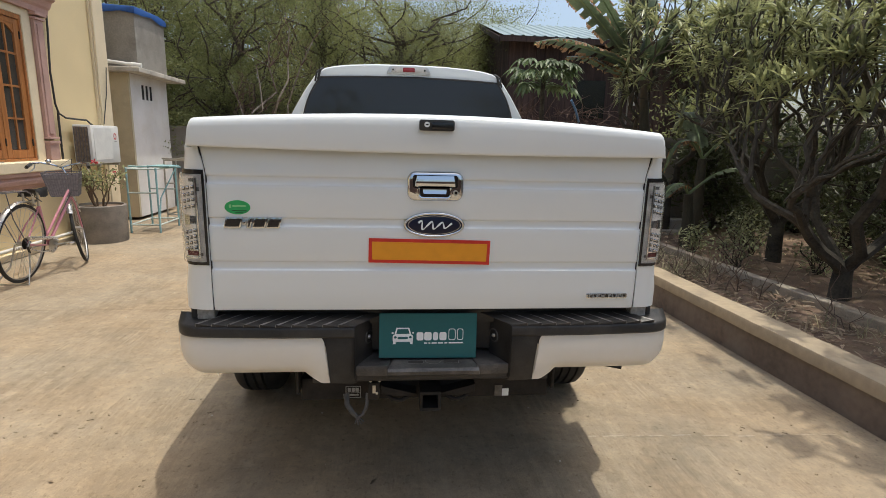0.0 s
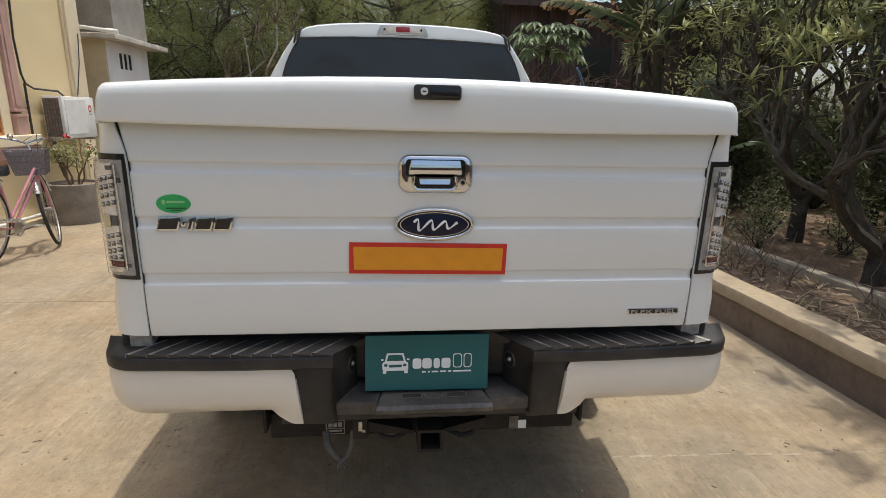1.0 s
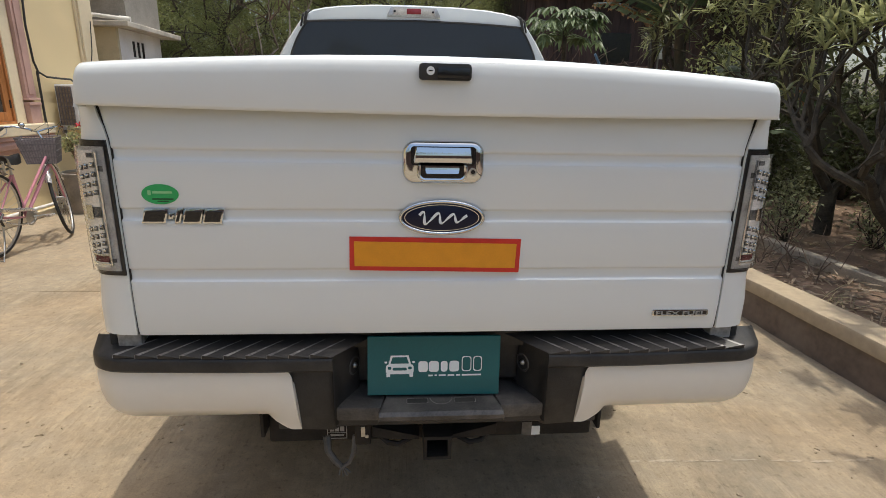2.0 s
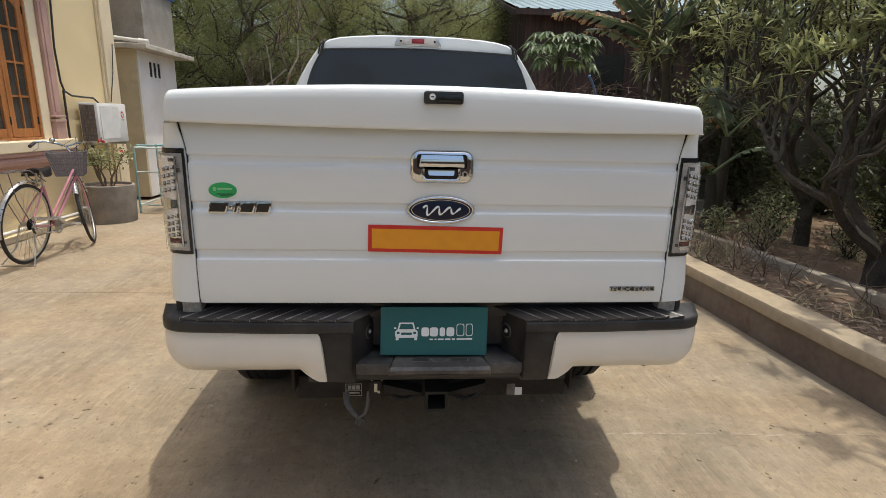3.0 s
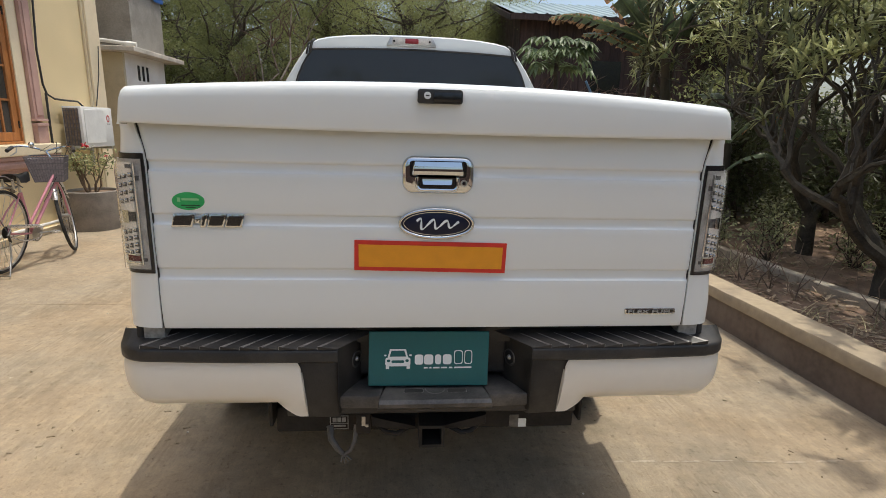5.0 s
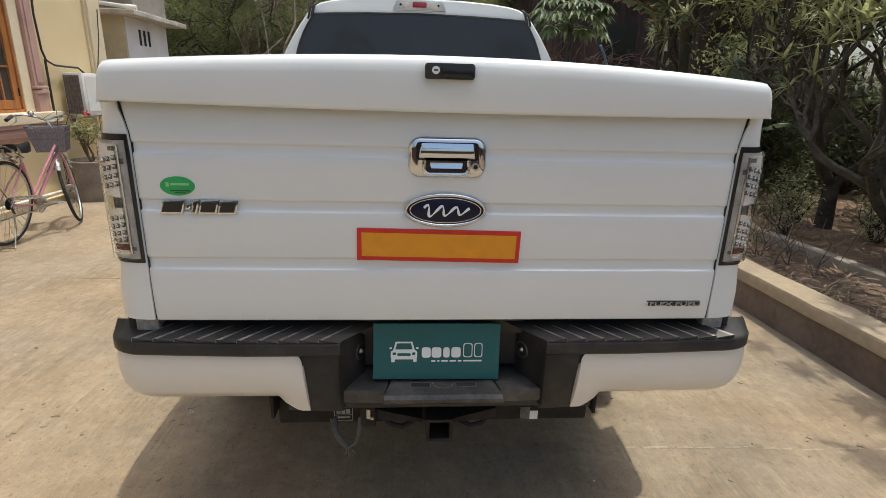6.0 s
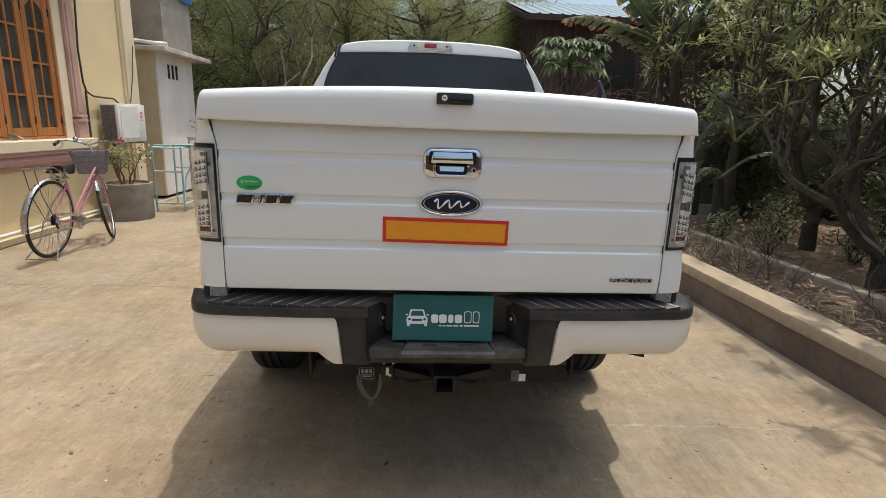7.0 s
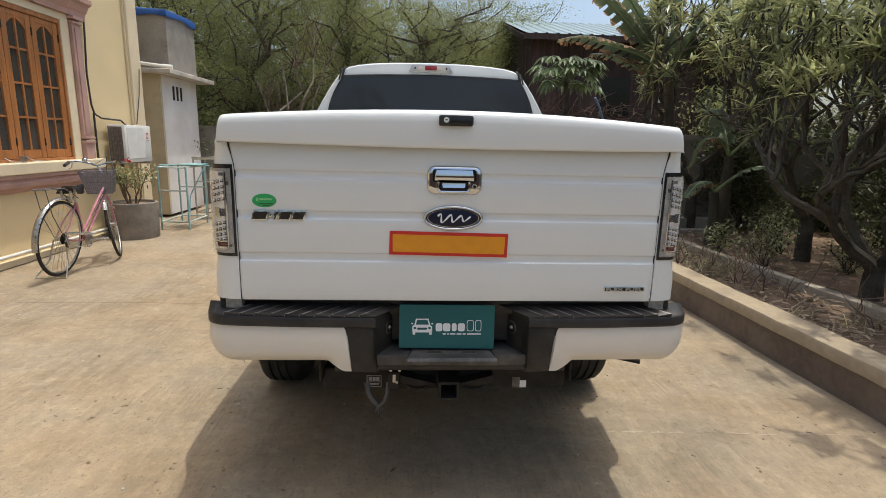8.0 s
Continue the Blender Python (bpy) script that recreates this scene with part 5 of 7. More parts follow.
def build_wheel(x, y):
    r, w = 0.41, 0.27
    s = 1 if x > 0 else -1
    prof = [(-w / 2 + 0.01, 0.25), (-w / 2, 0.29), (-w / 2, 0.36), (-w / 2 + 0.015, r - 0.022), (-w / 2 + 0.035, r - 0.006), (-0.06, r), (-0.055, r - 0.011), (-0.045, r - 0.011), (-0.04, r), (-0.01, r), (-0.006, r - 0.011), (0.006, r - 0.011), (0.01, r), (0.04, r), (0.045, r - 0.011), (0.055, r - 0.011), (0.06, r),
            (w / 2 - 0.035, r - 0.006), (w / 2 - 0.015, r - 0.022), (w / 2, 0.36), (w / 2, 0.29), (w / 2 - 0.01, 0.25)]
    b = bmesh.new()
    n = 56
    rows = []
    for i in range(n):
        a = 2 * math.pi * i / n
        rows.append([(x + px, y + pr * math.sin(a), 0.41 + pr * math.cos(a)) for px, pr in prof])
    rows.append(rows[0])
    grid(b, rows)
    bmesh.ops.remove_doubles(b, verts=b.verts, dist=1e-5)
    wheel = part("wheel", bmesh_disc_hub(x, y, s), STEEL, truck, "alloy wheel with black tyre", smooth=True)
    part("tyre", b, RUBBER, wheel, "black ribbed tyre", smooth=True)


def bmesh_disc_hub(x, y, s):
    b = bmesh.new()
    n = 40
    prof = [(-0.12, 0.25), (-0.10, 0.235), (0.08, 0.225), (0.11, 0.25), (0.125, 0.252), (0.115, 0.23), (0.06, 0.2), (0.07, 0.08), (0.085, 0.06), (0.085, 0.0)]
    rows = []
    for i in range(n):
        a = 2 * math.pi * i / n
        rows.append([(x + s * px, y + pr * math.sin(a), 0.41 + pr * math.cos(a)) for px, pr in prof])
    rows.append(rows[0])
    grid(b, rows)
    bmesh.ops.remove_doubles(b, verts=b.verts, dist=1e-5)
    for k in range(6):
        a = 2 * math.pi * k / 6
        tube(b, [(x + s * 0.08, y + 0.05 * math.sin(a), 0.41 + 0.05 * math.cos(a)), (x + s * 0.1, y + 0.235 * math.sin(a), 0.41 + 0.235 * math.cos(a))], 0.03, 6)
    return b


for wx in (-0.985, 0.985):
    for wy in (AXLE, 11.05):
        build_wheel(wx, wy)


def build_cab():
    CY = 8.05
    half = [(0.0, 2.212), (0.269, 2.208), (0.448, 2.197), (0.556, 2.184), (0.626, 2.168), (0.668, 2.145), (0.698, 2.119), (0.734, 2.069), (0.777, 2.007), (0.83, 1.917), (0.873, 1.836), (0.916, 1.747), (0.94, 1.62), (0.985, 1.46), (1.0, 1.25), (1.0, 0.9), (0.95, 0.58)]
    full = [(-x, z) for x, z in half[:0:-1]] + half
    rows = []
    # stations from the rear: y, drop of the roof, narrowing
    stations = ((CY, 0.012, 0.992), (CY + 0.015, 0.003, 0.998), (CY + 0.05, 0.0, 1.0), (CY + 0.4, -0.012, 1.0), (CY + 1.2, -0.016, 1.0), (CY + 1.75, 0.01, 1.0), (CY + 2.0, 0.06, 0.99))
    b = bmesh.new()
    for y, drop, nar in stations:
        rows.append([(x * nar, y + 0.10 * max(0, (z - 1.7)) * (y < CY + 0.1), z - drop * (z > 1.9)) for x, z in full])
    # windscreen foot, bonnet and nose
    rows.append([(x, CY + 2.75, min(z, 1.5 - 0.05 * (x / 0.98) ** 2)) for x, z in full])
    rows.append([(x, CY + 3.75, min(z, 1.44 - 0.06 * (x / 0.98) ** 2)) for x, z in full])
    rows.append([(x * 0.97, CY + 4.02, min(z, 1.34 - 0.08 * (x / 0.98) ** 2)) for x, z in full])
    rows.append([(x * 0.95, CY + 4.08, min(z, 1.18)) for x, z in full])
    vs = grid(b, rows)
    b.faces.new(vs[0])
    b.faces.new(vs[-1][::-1])
    cab = part("cab", b, WHITE, truck, "white four-door cab", smooth=True)

    def gy(z):
        return CY + 0.10 * max(0, z - 1.7)
    # tinted rear window
    b = bmesh.new()
    rows = []
    for i in range(9):
        t = i / 8
        z = 1.657 + 0.439 * t
        w = 0.806 - 0.045 * t - 0.099 * t ** 3
        rows.append([(w * u, gy(z) - 0.006, z + 0.019 * t * (1 - u * u)) for u in (-1, -0.97, -0.8, -0.5, 0, 0.5, 0.8, 0.97, 1)])
    grid(b, rows)
    part("rear_window", b, TINTED, cab, "dark tinted rear window", smooth=True)
    b = bmesh.new()
    ed = [r for r in rows]
    loop = [r[0] for r in ed] + ed[-1][1:] + [r[-1] for r in ed[::-1]][1:]
    tube(b, [(p[0], p[1] + 0.002, p[2]) for p in loop], 0.007, 6)
    part("window_seal", b, RUBBER, cab, smooth=True)
    # roof ditch mouldings
    for s in (-1, 1):
        b = bmesh.new()
        pts = [(s * 0.678, CY + 0.033, 2.078), (s * 0.670, CY + 0.026, 2.109), (s * 0.662, CY + 0.035, 2.145), (s * 0.655, CY + 0.09, 2.164), (s * 0.654, CY + 0.5, 2.179), (s * 0.654, CY + 1.8, 2.157)]
        tube(b, pts, 0.009, 8)
        tube(b, [(p[0] + s * 0.023, p[1] + 0.004, p[2] - 0.012) for p in pts], 0.006, 8)
        part("roof_moulding", b, RUBBER, cab, "black roof ditch moulding", smooth=True)
    # high brake lamp
    bx, bz, by = -0.01, 2.166, CY + 0.028
    b = bmesh.new()
    prism(b, [(bx - 0.163, bz - 0.031), (bx + 0.163, bz - 0.031), (bx + 0.163, bz - 0.017), (bx + 0.14, bz + 0.028), (bx - 0.14, bz + 0.028), (bx - 0.163, bz - 0.017)], "y", by, by + 0.06, bevel=0.006)
    lamp = part("brake_lamp", b, STEEL, cab, "high centre brake and cargo lamp", smooth=True)
    b = bmesh.new()
    plate(b, bx, bz + 0.002, rounded(0.262, 0.04, 0.009), by - 0.006, by + 0.01, bevel=0.004)
    part("cargo_lens", b, LAMP_MILK, lamp, "milky cargo lamp lens", smooth=True)
    b = bmesh.new()
    plate(b, bx, bz + 0.001, rounded(0.088, 0.031, 0.005), by - 0.010, by, bevel=0.003)
    part("brake_lens", b, RED_LENS, lamp, "red brake lens", smooth=True)
    for s in (-1, 1):
        b = bmesh.new()
        disc(b, (bx + s * 0.118, by - 0.009, bz), "y", 0.007, 0.005, 12)
        part("lamp_screw", b, BLACK_GLOSS, lamp)
    # side windows
    for s in (-1, 1):
        for y0, y1 in ((CY + 0.25, CY + 1.05), (CY + 1.15, CY + 1.95)):
            b = bmesh.new()
            pts = [(y0, 1.65), (y1 + 0.12, 1.63), (y1, 2.02), (y0 + 0.05, 2.04)]
            vsx = [b.verts.new((s * (0.884 - (z - 1.744) * 0.43), y, z)) for y, z in pts]
            b.faces.new(vsx)
            part("side_window", b, TINTED, cab)
    b = bmesh.new()
    vsx = [b.verts.new(p) for p in ((-0.63, CY + 2.02, 2.1), (0.63, CY + 2.02, 2.1), (0.8, CY + 2.74, 1.51), (-0.8, CY + 2.74, 1.51))]
    b.faces.new(vsx)
    bmesh.ops.translate(b, verts=b.verts, vec=(0, 0.01, 0.012))
    part("windscreen", b, TINTED, cab)
    return (cab, *cab.children_recursive)


for o in build_cab():
    o.data.transform(Matrix.Translation((-0.024, 0, 0)))

# ---- sign board on the bumper step ----
board = thing("sign_board", (-0.008, 5.985, 0.785), "teal printed board leaning on the bumper step", "sign")
b = bmesh.new()
prism(b, [(-0.208, 0.79), (0.187, 0.786), (0.188, 0.97), (-0.206, 0.972)], "y", 5.972, 5.98, bevel=0.0015)
for v in b.verts:
    v.co.y += (v.co.z - 0.775) * 0.1
panel = part("board_panel", b, TEAL, board)


def on_board(x, z, d=0.0012):
    return (x, 5.972 - d + (z - 0.775) * 0.1, z)


def flat(name, pts, mat, parent, d=0.0012):
    b = bmesh.new()
    b.faces.new([b.verts.new(on_board(x, z, d)) for x, z in pts])
    return part(name, b, mat, parent)


def rect(cx, cz, w, h, r=0.002):
    return [(cx + p, cz + q) for p, q in rounded(w, h, r, 3)]


# plain car shape and bars in place of the maker's mark
gx, gz = -0.112, 0.884
flat("mark_body", rect(gx, gz - 0.013, 0.082, 0.03, 0.008), WHITE_PRINT, panel)
flat("mark_roof", [(gx - 0.034, gz), (gx + 0.034, gz), (gx + 0.026, gz + 0.03), (gx - 0.026, gz + 0.03)], WHITE_PRINT, panel)
flat("mark_window", [(gx - 0.027, gz + 0.005), (gx + 0.027, gz + 0.005), (gx + 0.021, gz + 0.025), (gx - 0.021, gz + 0.025)], TEAL, panel, 0.0018)
flat("mark_grille", rect(gx, gz - 0.012, 0.042, 0.009, 0.004), TEAL, panel, 0.0018)
for s in (-1, 1):
    flat("mark_wheel", rect(gx + s * 0.034, gz - 0.031, 0.011, 0.012), WHITE_PRINT, panel)
    flat("mark_lamp", rect(gx + s * 0.030, gz - 0.009, 0.011, 0.009, 0.004), TEAL, panel, 0.0018)
    flat("mark_mirror", rect(gx + s * 0.041, gz + 0.009, 0.008, 0.006, 0.002), WHITE_PRINT, panel)
for cx, w in ((-0.043, 0.028), (-0.011, 0.03), (0.02, 0.02), (0.05, 0.029)):
    flat("name_bar", rect(cx, gz - 0.006, w, 0.034, 0.008), WHITE_PRINT, panel)
for cx, w in ((0.087, 0.029), (0.12, 0.026)):
    b = bmesh.new()
    grid(b, [[on_board(cx + p, gz + 0.001 + q) for p, q in rounded(w - k, 0.047 - k, 0.008, 3)] for k in (0, 0.005)], close=True)
    part("name_ring", b, WHITE_PRINT, panel)
x = -0.027
for w in (0.013, 0.007, 0.021, 0.02, 0.012, 0.058):
    flat("line_bar", rect(x + w / 2, gz - 0.034, w, 0.0052, 0.001), WHITE_PRINT, panel)
    x += w + 0.0055

# ---- plants ----


def leaf_blade(V, F, base, direction, length, width, droop=0.3, roll=0.0, segs=3):
    """A long pointed leaf, folded a little along its rib and bent downwards."""
    d = Vector(direction).normalized()
    side = d.cross(Vector((0, 0, 1)))
    side = side.normalized() if side.length > 1e-4 else Vector((1, 0, 0))
    side = Matrix.Rotation(roll, 3, d) @ side
    p = Vector(base)
    start = len(V)
    for i in range(segs + 1):
        t = i / segs
        w = width * (math.sin(math.pi * (0.12 + 0.88 * t) ** 0.8) if i < segs else 0.06)
        up = Vector((0, 0, 0.22 * w))
        V.append(p - side * w / 2 + up)
        V.append(p.copy())
        V.append(p + side * w / 2 + up)
        d = (d + Vector((0, 0, -droop / segs))).normalized()
        p = p + d * length / segs
    for i in range(segs):
        a = start + 3 * i
        F.append((a, a + 1, a + 4, a + 3))
        F.append((a + 1, a + 2, a + 5, a + 4))


def card(V, F, c, size, rng, flat_bias=0.0):
    """One small leaflet pair: a bent quad turned at random."""
    n = Vector((rng.gauss(0, 1), rng.gauss(0, 1), rng.gauss(0, 1) + flat_bias)).normalized()
    u = n.orthogonal().normalized()
    u = Matrix.Rotation(rng.uniform(0, 6.28), 3, n) @ u
    v = n.cross(u)
    w, h = size * rng.uniform(0.25, 0.45), size * rng.uniform(0.7, 1.3)
    k = len(V)
    c = Vector(c)
    V += [c - u * h / 2, c - v * w / 2, c + u * h / 2 + n * h * 0.1, c + v * w / 2]
    F.append((k, k + 1, k + 2, k + 3))


def mesh_part(name, V, F, mat, parent, label="", kind="", smooth=False):
    me = bpy.data.meshes.new(name)
    me.from_pydata([tuple(v) for v in V], [], F)
    me.materials.append(mat)
    if smooth:
        me.polygons.foreach_set("use_smooth", [True] * len(me.polygons))
    ob = new(name, me)
    if parent is not None:
        ob.parent = parent
        if parent.data is None:
            ob.matrix_parent_inverse = Matrix.Translation(parent.location).inverted()
    return tagged(ob, label, kind=kind)


def limb(bm, p0, p1, r0, r1, rng, wob=0.08, n=6, sides=7):
    pts = []
    p0, p1 = Vector(p0), Vector(p1)
    L = (p1 - p0).length
    for i in range(n + 1):
        t = i / n
        j = Vector((rng.gauss(0, 1), rng.gauss(0, 1), rng.gauss(0, 0.6))) * wob * L * math.sin(math.pi * t) * 0.5
        pts.append(p0.lerp(p1, t) + j)
    tube(bm, pts, r0, sides, r_end=r1, cap=False)
    return pts


def rosette(V, F, tip, d, rng, count, length, width):
    d = Vector(d).normalized()
    u = d.orthogonal().normalized()
    for k in range(count):
        a = 2.4 * k + rng.uniform(-0.3, 0.3)
        q = Matrix.Rotation(a, 3, d) @ u
        lift = rng.uniform(0.0, 1.0)
        w = (q * (1.0 - 0.45 * lift) + d * (0.15 + 0.8 * lift)).normalized()
        leaf_blade(V, F, Vector(tip) - d * rng.uniform(0, 0.06), w, length * rng.uniform(0.7, 1.2), width * rng.uniform(0.8, 1.2), droop=rng.uniform(0.25, 0.9))


def frangipani(at, seed, limbs, label, depth=4, r=0.075, spread=0.75, leaves=11, leaf=0.24):
    """A garden tree that forks again and again into stubby grey branches with whorls of long leaves at the tips."""
    rng = random.Random(seed)
    root = thing("garden_tree", at, label, "tree", "garden trees")
    wood = bmesh.new()
    V, F = [], []
    at = Vector(at)

    def grow(p, d, ln, rad, level):
        d = d.normalized()
        end = p + d * ln
        end.z = min(end.z, 5.0)
        # limbs above the view reach further over the kerb, to shade the drive
        over = end.z > 2.3 + 0.23 * (end.y - 3.9)
        end.x = max(end.x, 0.395 * (end.y - 3.9) + 0.2 if end.y > 10.8 else 2.3 if over and end.y < 7.0 else 3.1 if over else 2.95 + 0.25 * end.z)
        pts = limb(wood, p, end, rad, rad * 0.72, rng, 0.1, 4, 7 if level < 3 else 5)
        tipd = (pts[-1] - pts[-2]).normalized()
        if level >= depth:
            if rng.random() < min(0.9, max(0.06, 0.12 + 0.8 * (pts[-1].z - 1.55))):
                rosette(V, F, pts[-1], tipd, rng, leaves, leaf, leaf * 0.15)
            return
        if level >= 2 and pts[-1].z > 2.5 and rng.random() < 0.6:
            rosette(V, F, pts[-1], tipd, rng, leaves - 3, leaf, leaf * 0.15)
        kids = 3 if (level in (1, 2) or rng.random() < 0.35) else 2
        a0 = rng.uniform(0, 6.28)
        for k in range(kids):
            q = Matrix.Rotation(a0 + 6.28 * k / kids + rng.uniform(-0.4, 0.4), 3, d) @ d.orthogonal().normalized()
            nd = d * 0.8 + q * spread * rng.uniform(0.6, 1.1) + Vector((0, 0, 0.42))
            grow(pts[-1], nd, ln * rng.uniform(0.68, 0.95), rad * 0.63, level + 1)
    for base, d, ln, rad in limbs:
        grow(at + Vector(base), Vector(d), ln, rad * 0.78, 1)
    base_end = at + Vector(limbs[0][0])
    pts = [at + Vector((0, 0, -0.12)), at + Vector((0.01, 0.0, 0.05)), at + (base_end - at) * 0.6, base_end + Vector((0, 0, 0.03))]
    tube(wood, pts, r * 1.25, 10, r_end=r * 0.95)
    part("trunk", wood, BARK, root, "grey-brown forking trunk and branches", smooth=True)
    mesh_part("crown", V, F, LEAF_LONG, root, "whorls of long narrow green leaves", kind="stuff")
    return root


def airy_tree(at, seed, height, spread, label, mat, trunk_r=0.16, clumps=150, per=70, size=0.12, low=0.25, lean=(0, 0), group="background trees"):
    """A tall tree with a loose crown of many small leaves."""
    rng = random.Random(seed)
    root = thing("background_tree", at, label, "tree", group)
    wood = bmesh.new()
    at = Vector(at)
    top = at + Vector((lean[0], lean[1], height * 0.7))
    main = limb(wood, at - Vector((0, 0, 0.1)), top, trunk_r, trunk_r * 0.4, rng, 0.12, 8, 9)
    V, F = [], []
    made = 0
    while made < clumps:
        t = rng.uniform(low, 1.0)
        k = min(len(main) - 1, int(t * (len(main) - 1)))
        p = main[k]
        a = rng.uniform(0, 6.28)
        reach = spread * rng.uniform(0.35, 1.0) * (1.15 - 0.55 * abs(t - 0.45))
        end = p + Vector((math.cos(a) * reach, math.sin(a) * reach, height * rng.uniform(0.02, 0.32)))
        br = limb(wood, p, end, trunk_r * 0.34 * (1.2 - t * 0.6), 0.012, rng, 0.2, 5, 5)
        for q in range(4):
            s = br[rng.randint(2, len(br) - 1)]
            e2 = s + Vector((rng.gauss(0, 0.35), rng.gauss(0, 0.35), rng.gauss(0.08, 0.28))) * spread * 0.38
            limb(wood, s, e2, 0.012, 0.004, rng, 0.2, 3, 4)
            made += 1
            c = e2
            rad = spread * rng.uniform(0.08, 0.16)
            for i in range(per):
                o = Vector((rng.gauss(0, 1), rng.gauss(0, 1), rng.gauss(0, 0.6))) * rad
                card(V, F, c + o - Vector((0, 0, abs(o.x) * 0.3)), size * rng.uniform(0.6, 1.2), rng, 0.8)
    part("trunk", wood, DARK_BARK, root, "dark trunk with thin limbs", smooth=True)
    mesh_part("crown", V, F, mat, root, "loose crown of small leaves", kind="stuff")
    return root


def shrub(at, seed, h, r, label, mat, n=220, size=0.05, name="shrub", group="low shrubs"):
    rng = random.Random(seed)
    root = thing(name, at, label, "shrub", group)
    V, F = [], []
    at = Vector(at)
    for k in range(9):
        wood = bmesh.new()
        a = rng.uniform(0, 6.28)
        e = at + Vector((math.cos(a) * r * rng.uniform(0.3, 1), math.sin(a) * r * rng.uniform(0.3, 1), h * rng.uniform(0.55, 1.0)))
        pts = limb(wood, at - Vector((0, 0, 0.03)), e, 0.008, 0.003, rng, 0.2, 4, 5)
        for q in range(n // 9):
            c = pts[rng.randint(2, 4)] + Vector((rng.gauss(0, 1), rng.gauss(0, 1), rng.gauss(0, 1))) * r * 0.28
            c.z = max(c.z, at.z + 0.03)
            leaf_blade(V, F, c, (rng.gauss(0, 1), rng.gauss(0, 1), rng.gauss(0.2, 0.6)), size * rng.uniform(0.7, 1.4), size * 0.55, 0.4, rng.uniform(-0.5, 0.5), 2)
        part("stem", wood, BARK, root, smooth=True)
    mesh_part("foliage", V, F, mat, root, kind="stuff")
    return root


def banana_leaf(root, path, width, seed, dry=0.0):
    """A big leaf along a bent path: a pale rib, two hanging blades torn here and there, and a curled dry margin."""
    rng = random.Random(seed)
    pts = [Vector(p) for p in path]
    fine = []
    for i in range(len(pts) - 1):
        p0, p1, p2, p3 = pts[max(i - 1, 0)], pts[i], pts[i + 1], pts[min(i + 2, len(pts) - 1)]
        for k in range(14):
            t = k / 14
            fine.append(0.5 * ((2 * p1) + (p2 - p0) * t + (2 * p0 - 5 * p1 + 4 * p2 - p3) * t * t + (3 * p1 - p0 - 3 * p2 + p3) * t ** 3))
    fine.append(pts[-1])
    b = bmesh.new()
    tube(b, fine, 0.022, 6, r_end=0.005)
    rib = part("leaf_rib", b, LEAF_RIB, root, "pale green midrib", smooth=True)
    V, F, V2, F2 = [], [], [], []
    n = len(fine)
    for s in (-1, 1):
        fall = rng.uniform(0.35, 0.6)
        i0 = int(n * 0.14)
        tear = 0
        prev = None
        for i in range(i0, n):
            t = (i - i0) / (n - 1 - i0)
            d = (fine[min(i + 1, n - 1)] - fine[i - 1]).normalized()
            side = d.cross(Vector((0, 0, 1))).normalized() * s
            w = width * (math.sin(math.pi * min(1.0, 0.1 + 0.88 * t)) ** 0.55) * (1 + 0.08 * noise.noise(Vector((i * 0.5, seed, s))))
            out = (side + Vector((0, 0, -fall)) + d * 0.3).normalized()
            mid = fine[i] + (side + Vector((0, 0, 0.1)) + d * 0.2).normalized() * w * 0.5
            edge = mid + out * w * 0.55 * (1 - dry * (0.5 + 0.4 * noise.noise(Vector((i * 0.8, seed + 3, s)))))
            rim = mid + out * w * 0.55 + Vector((rng.uniform(-0.02, 0.02), rng.uniform(-0.02, 0.02), rng.uniform(-0.05, 0.02)))
            k = len(V)
            V += [fine[i], mid, edge]
            if prev is not None:
                F.append((prev, k, k + 1, prev + 1))
                if tear > 0:
                    F.append((prev + 1, k + 1, k + 2, prev + 2))
                    if dry:
                        q = len(V2)
                        V2 += [V[prev + 2], edge, rim, last_rim.lerp(rim, rng.uniform(0.0, 0.35))]
                        F2.append((q, q + 1, q + 2, q + 3))
                else:
                    tear = rng.randint(3, 9)
                    V[prev + 2] = V[prev + 2] + Vector((0, 0, -0.02))
            tear -= 1
            prev, last_rim = k, rim
    mesh_part("leaf_blade", V, F, LEAF_BANANA, rib, smooth=True)
    if V2:
        mesh_part("dry_margin", V2, F2, LEAF_DRY, rib, "brown curled leaf margin", kind="stuff")


def banana_plant(at, crown, leaves, label, seed):
    root = thing("banana_plant", at, label, "banana plant", "banana plants")
    b = bmesh.new()
    c = Vector(crown)
    tube(b, [Vector(at) - Vector((0, 0, 0.1)), Vector(at).lerp(c, 0.5) + Vector((0.03, 0, 0)), c], 0.12, 12, r_end=0.06)
    part("pseudostem", b, STEM_BROWN, root, "sheathed brown-green stem", smooth=True)
    for k, (path, w, dry) in enumerate(leaves):
        banana_leaf(root, [c] + path, w, seed + k, dry)
    return root


LEAVES_LABEL = "grey-branched garden tree with whorls of long leaves behind the kerb"
frangipani((4.33, 8.62, 0.2), 11, [((0.0, 0.0, 0.28), (-0.75, -0.1, 0.62), 0.75, 0.085), ((0.0, 0.0, 0.28), (0.75, 0.1, 0.6), 0.7, 0.08), ((0.0, 0.02, 0.28), (-0.1, 0.5, 0.9), 0.8, 0.07), ((0.0, 0.0, 0.3), (-0.25, -0.5, 1.0), 1.25, 0.08)], LEAVES_LABEL, depth=5, r=0.09, leaves=13)
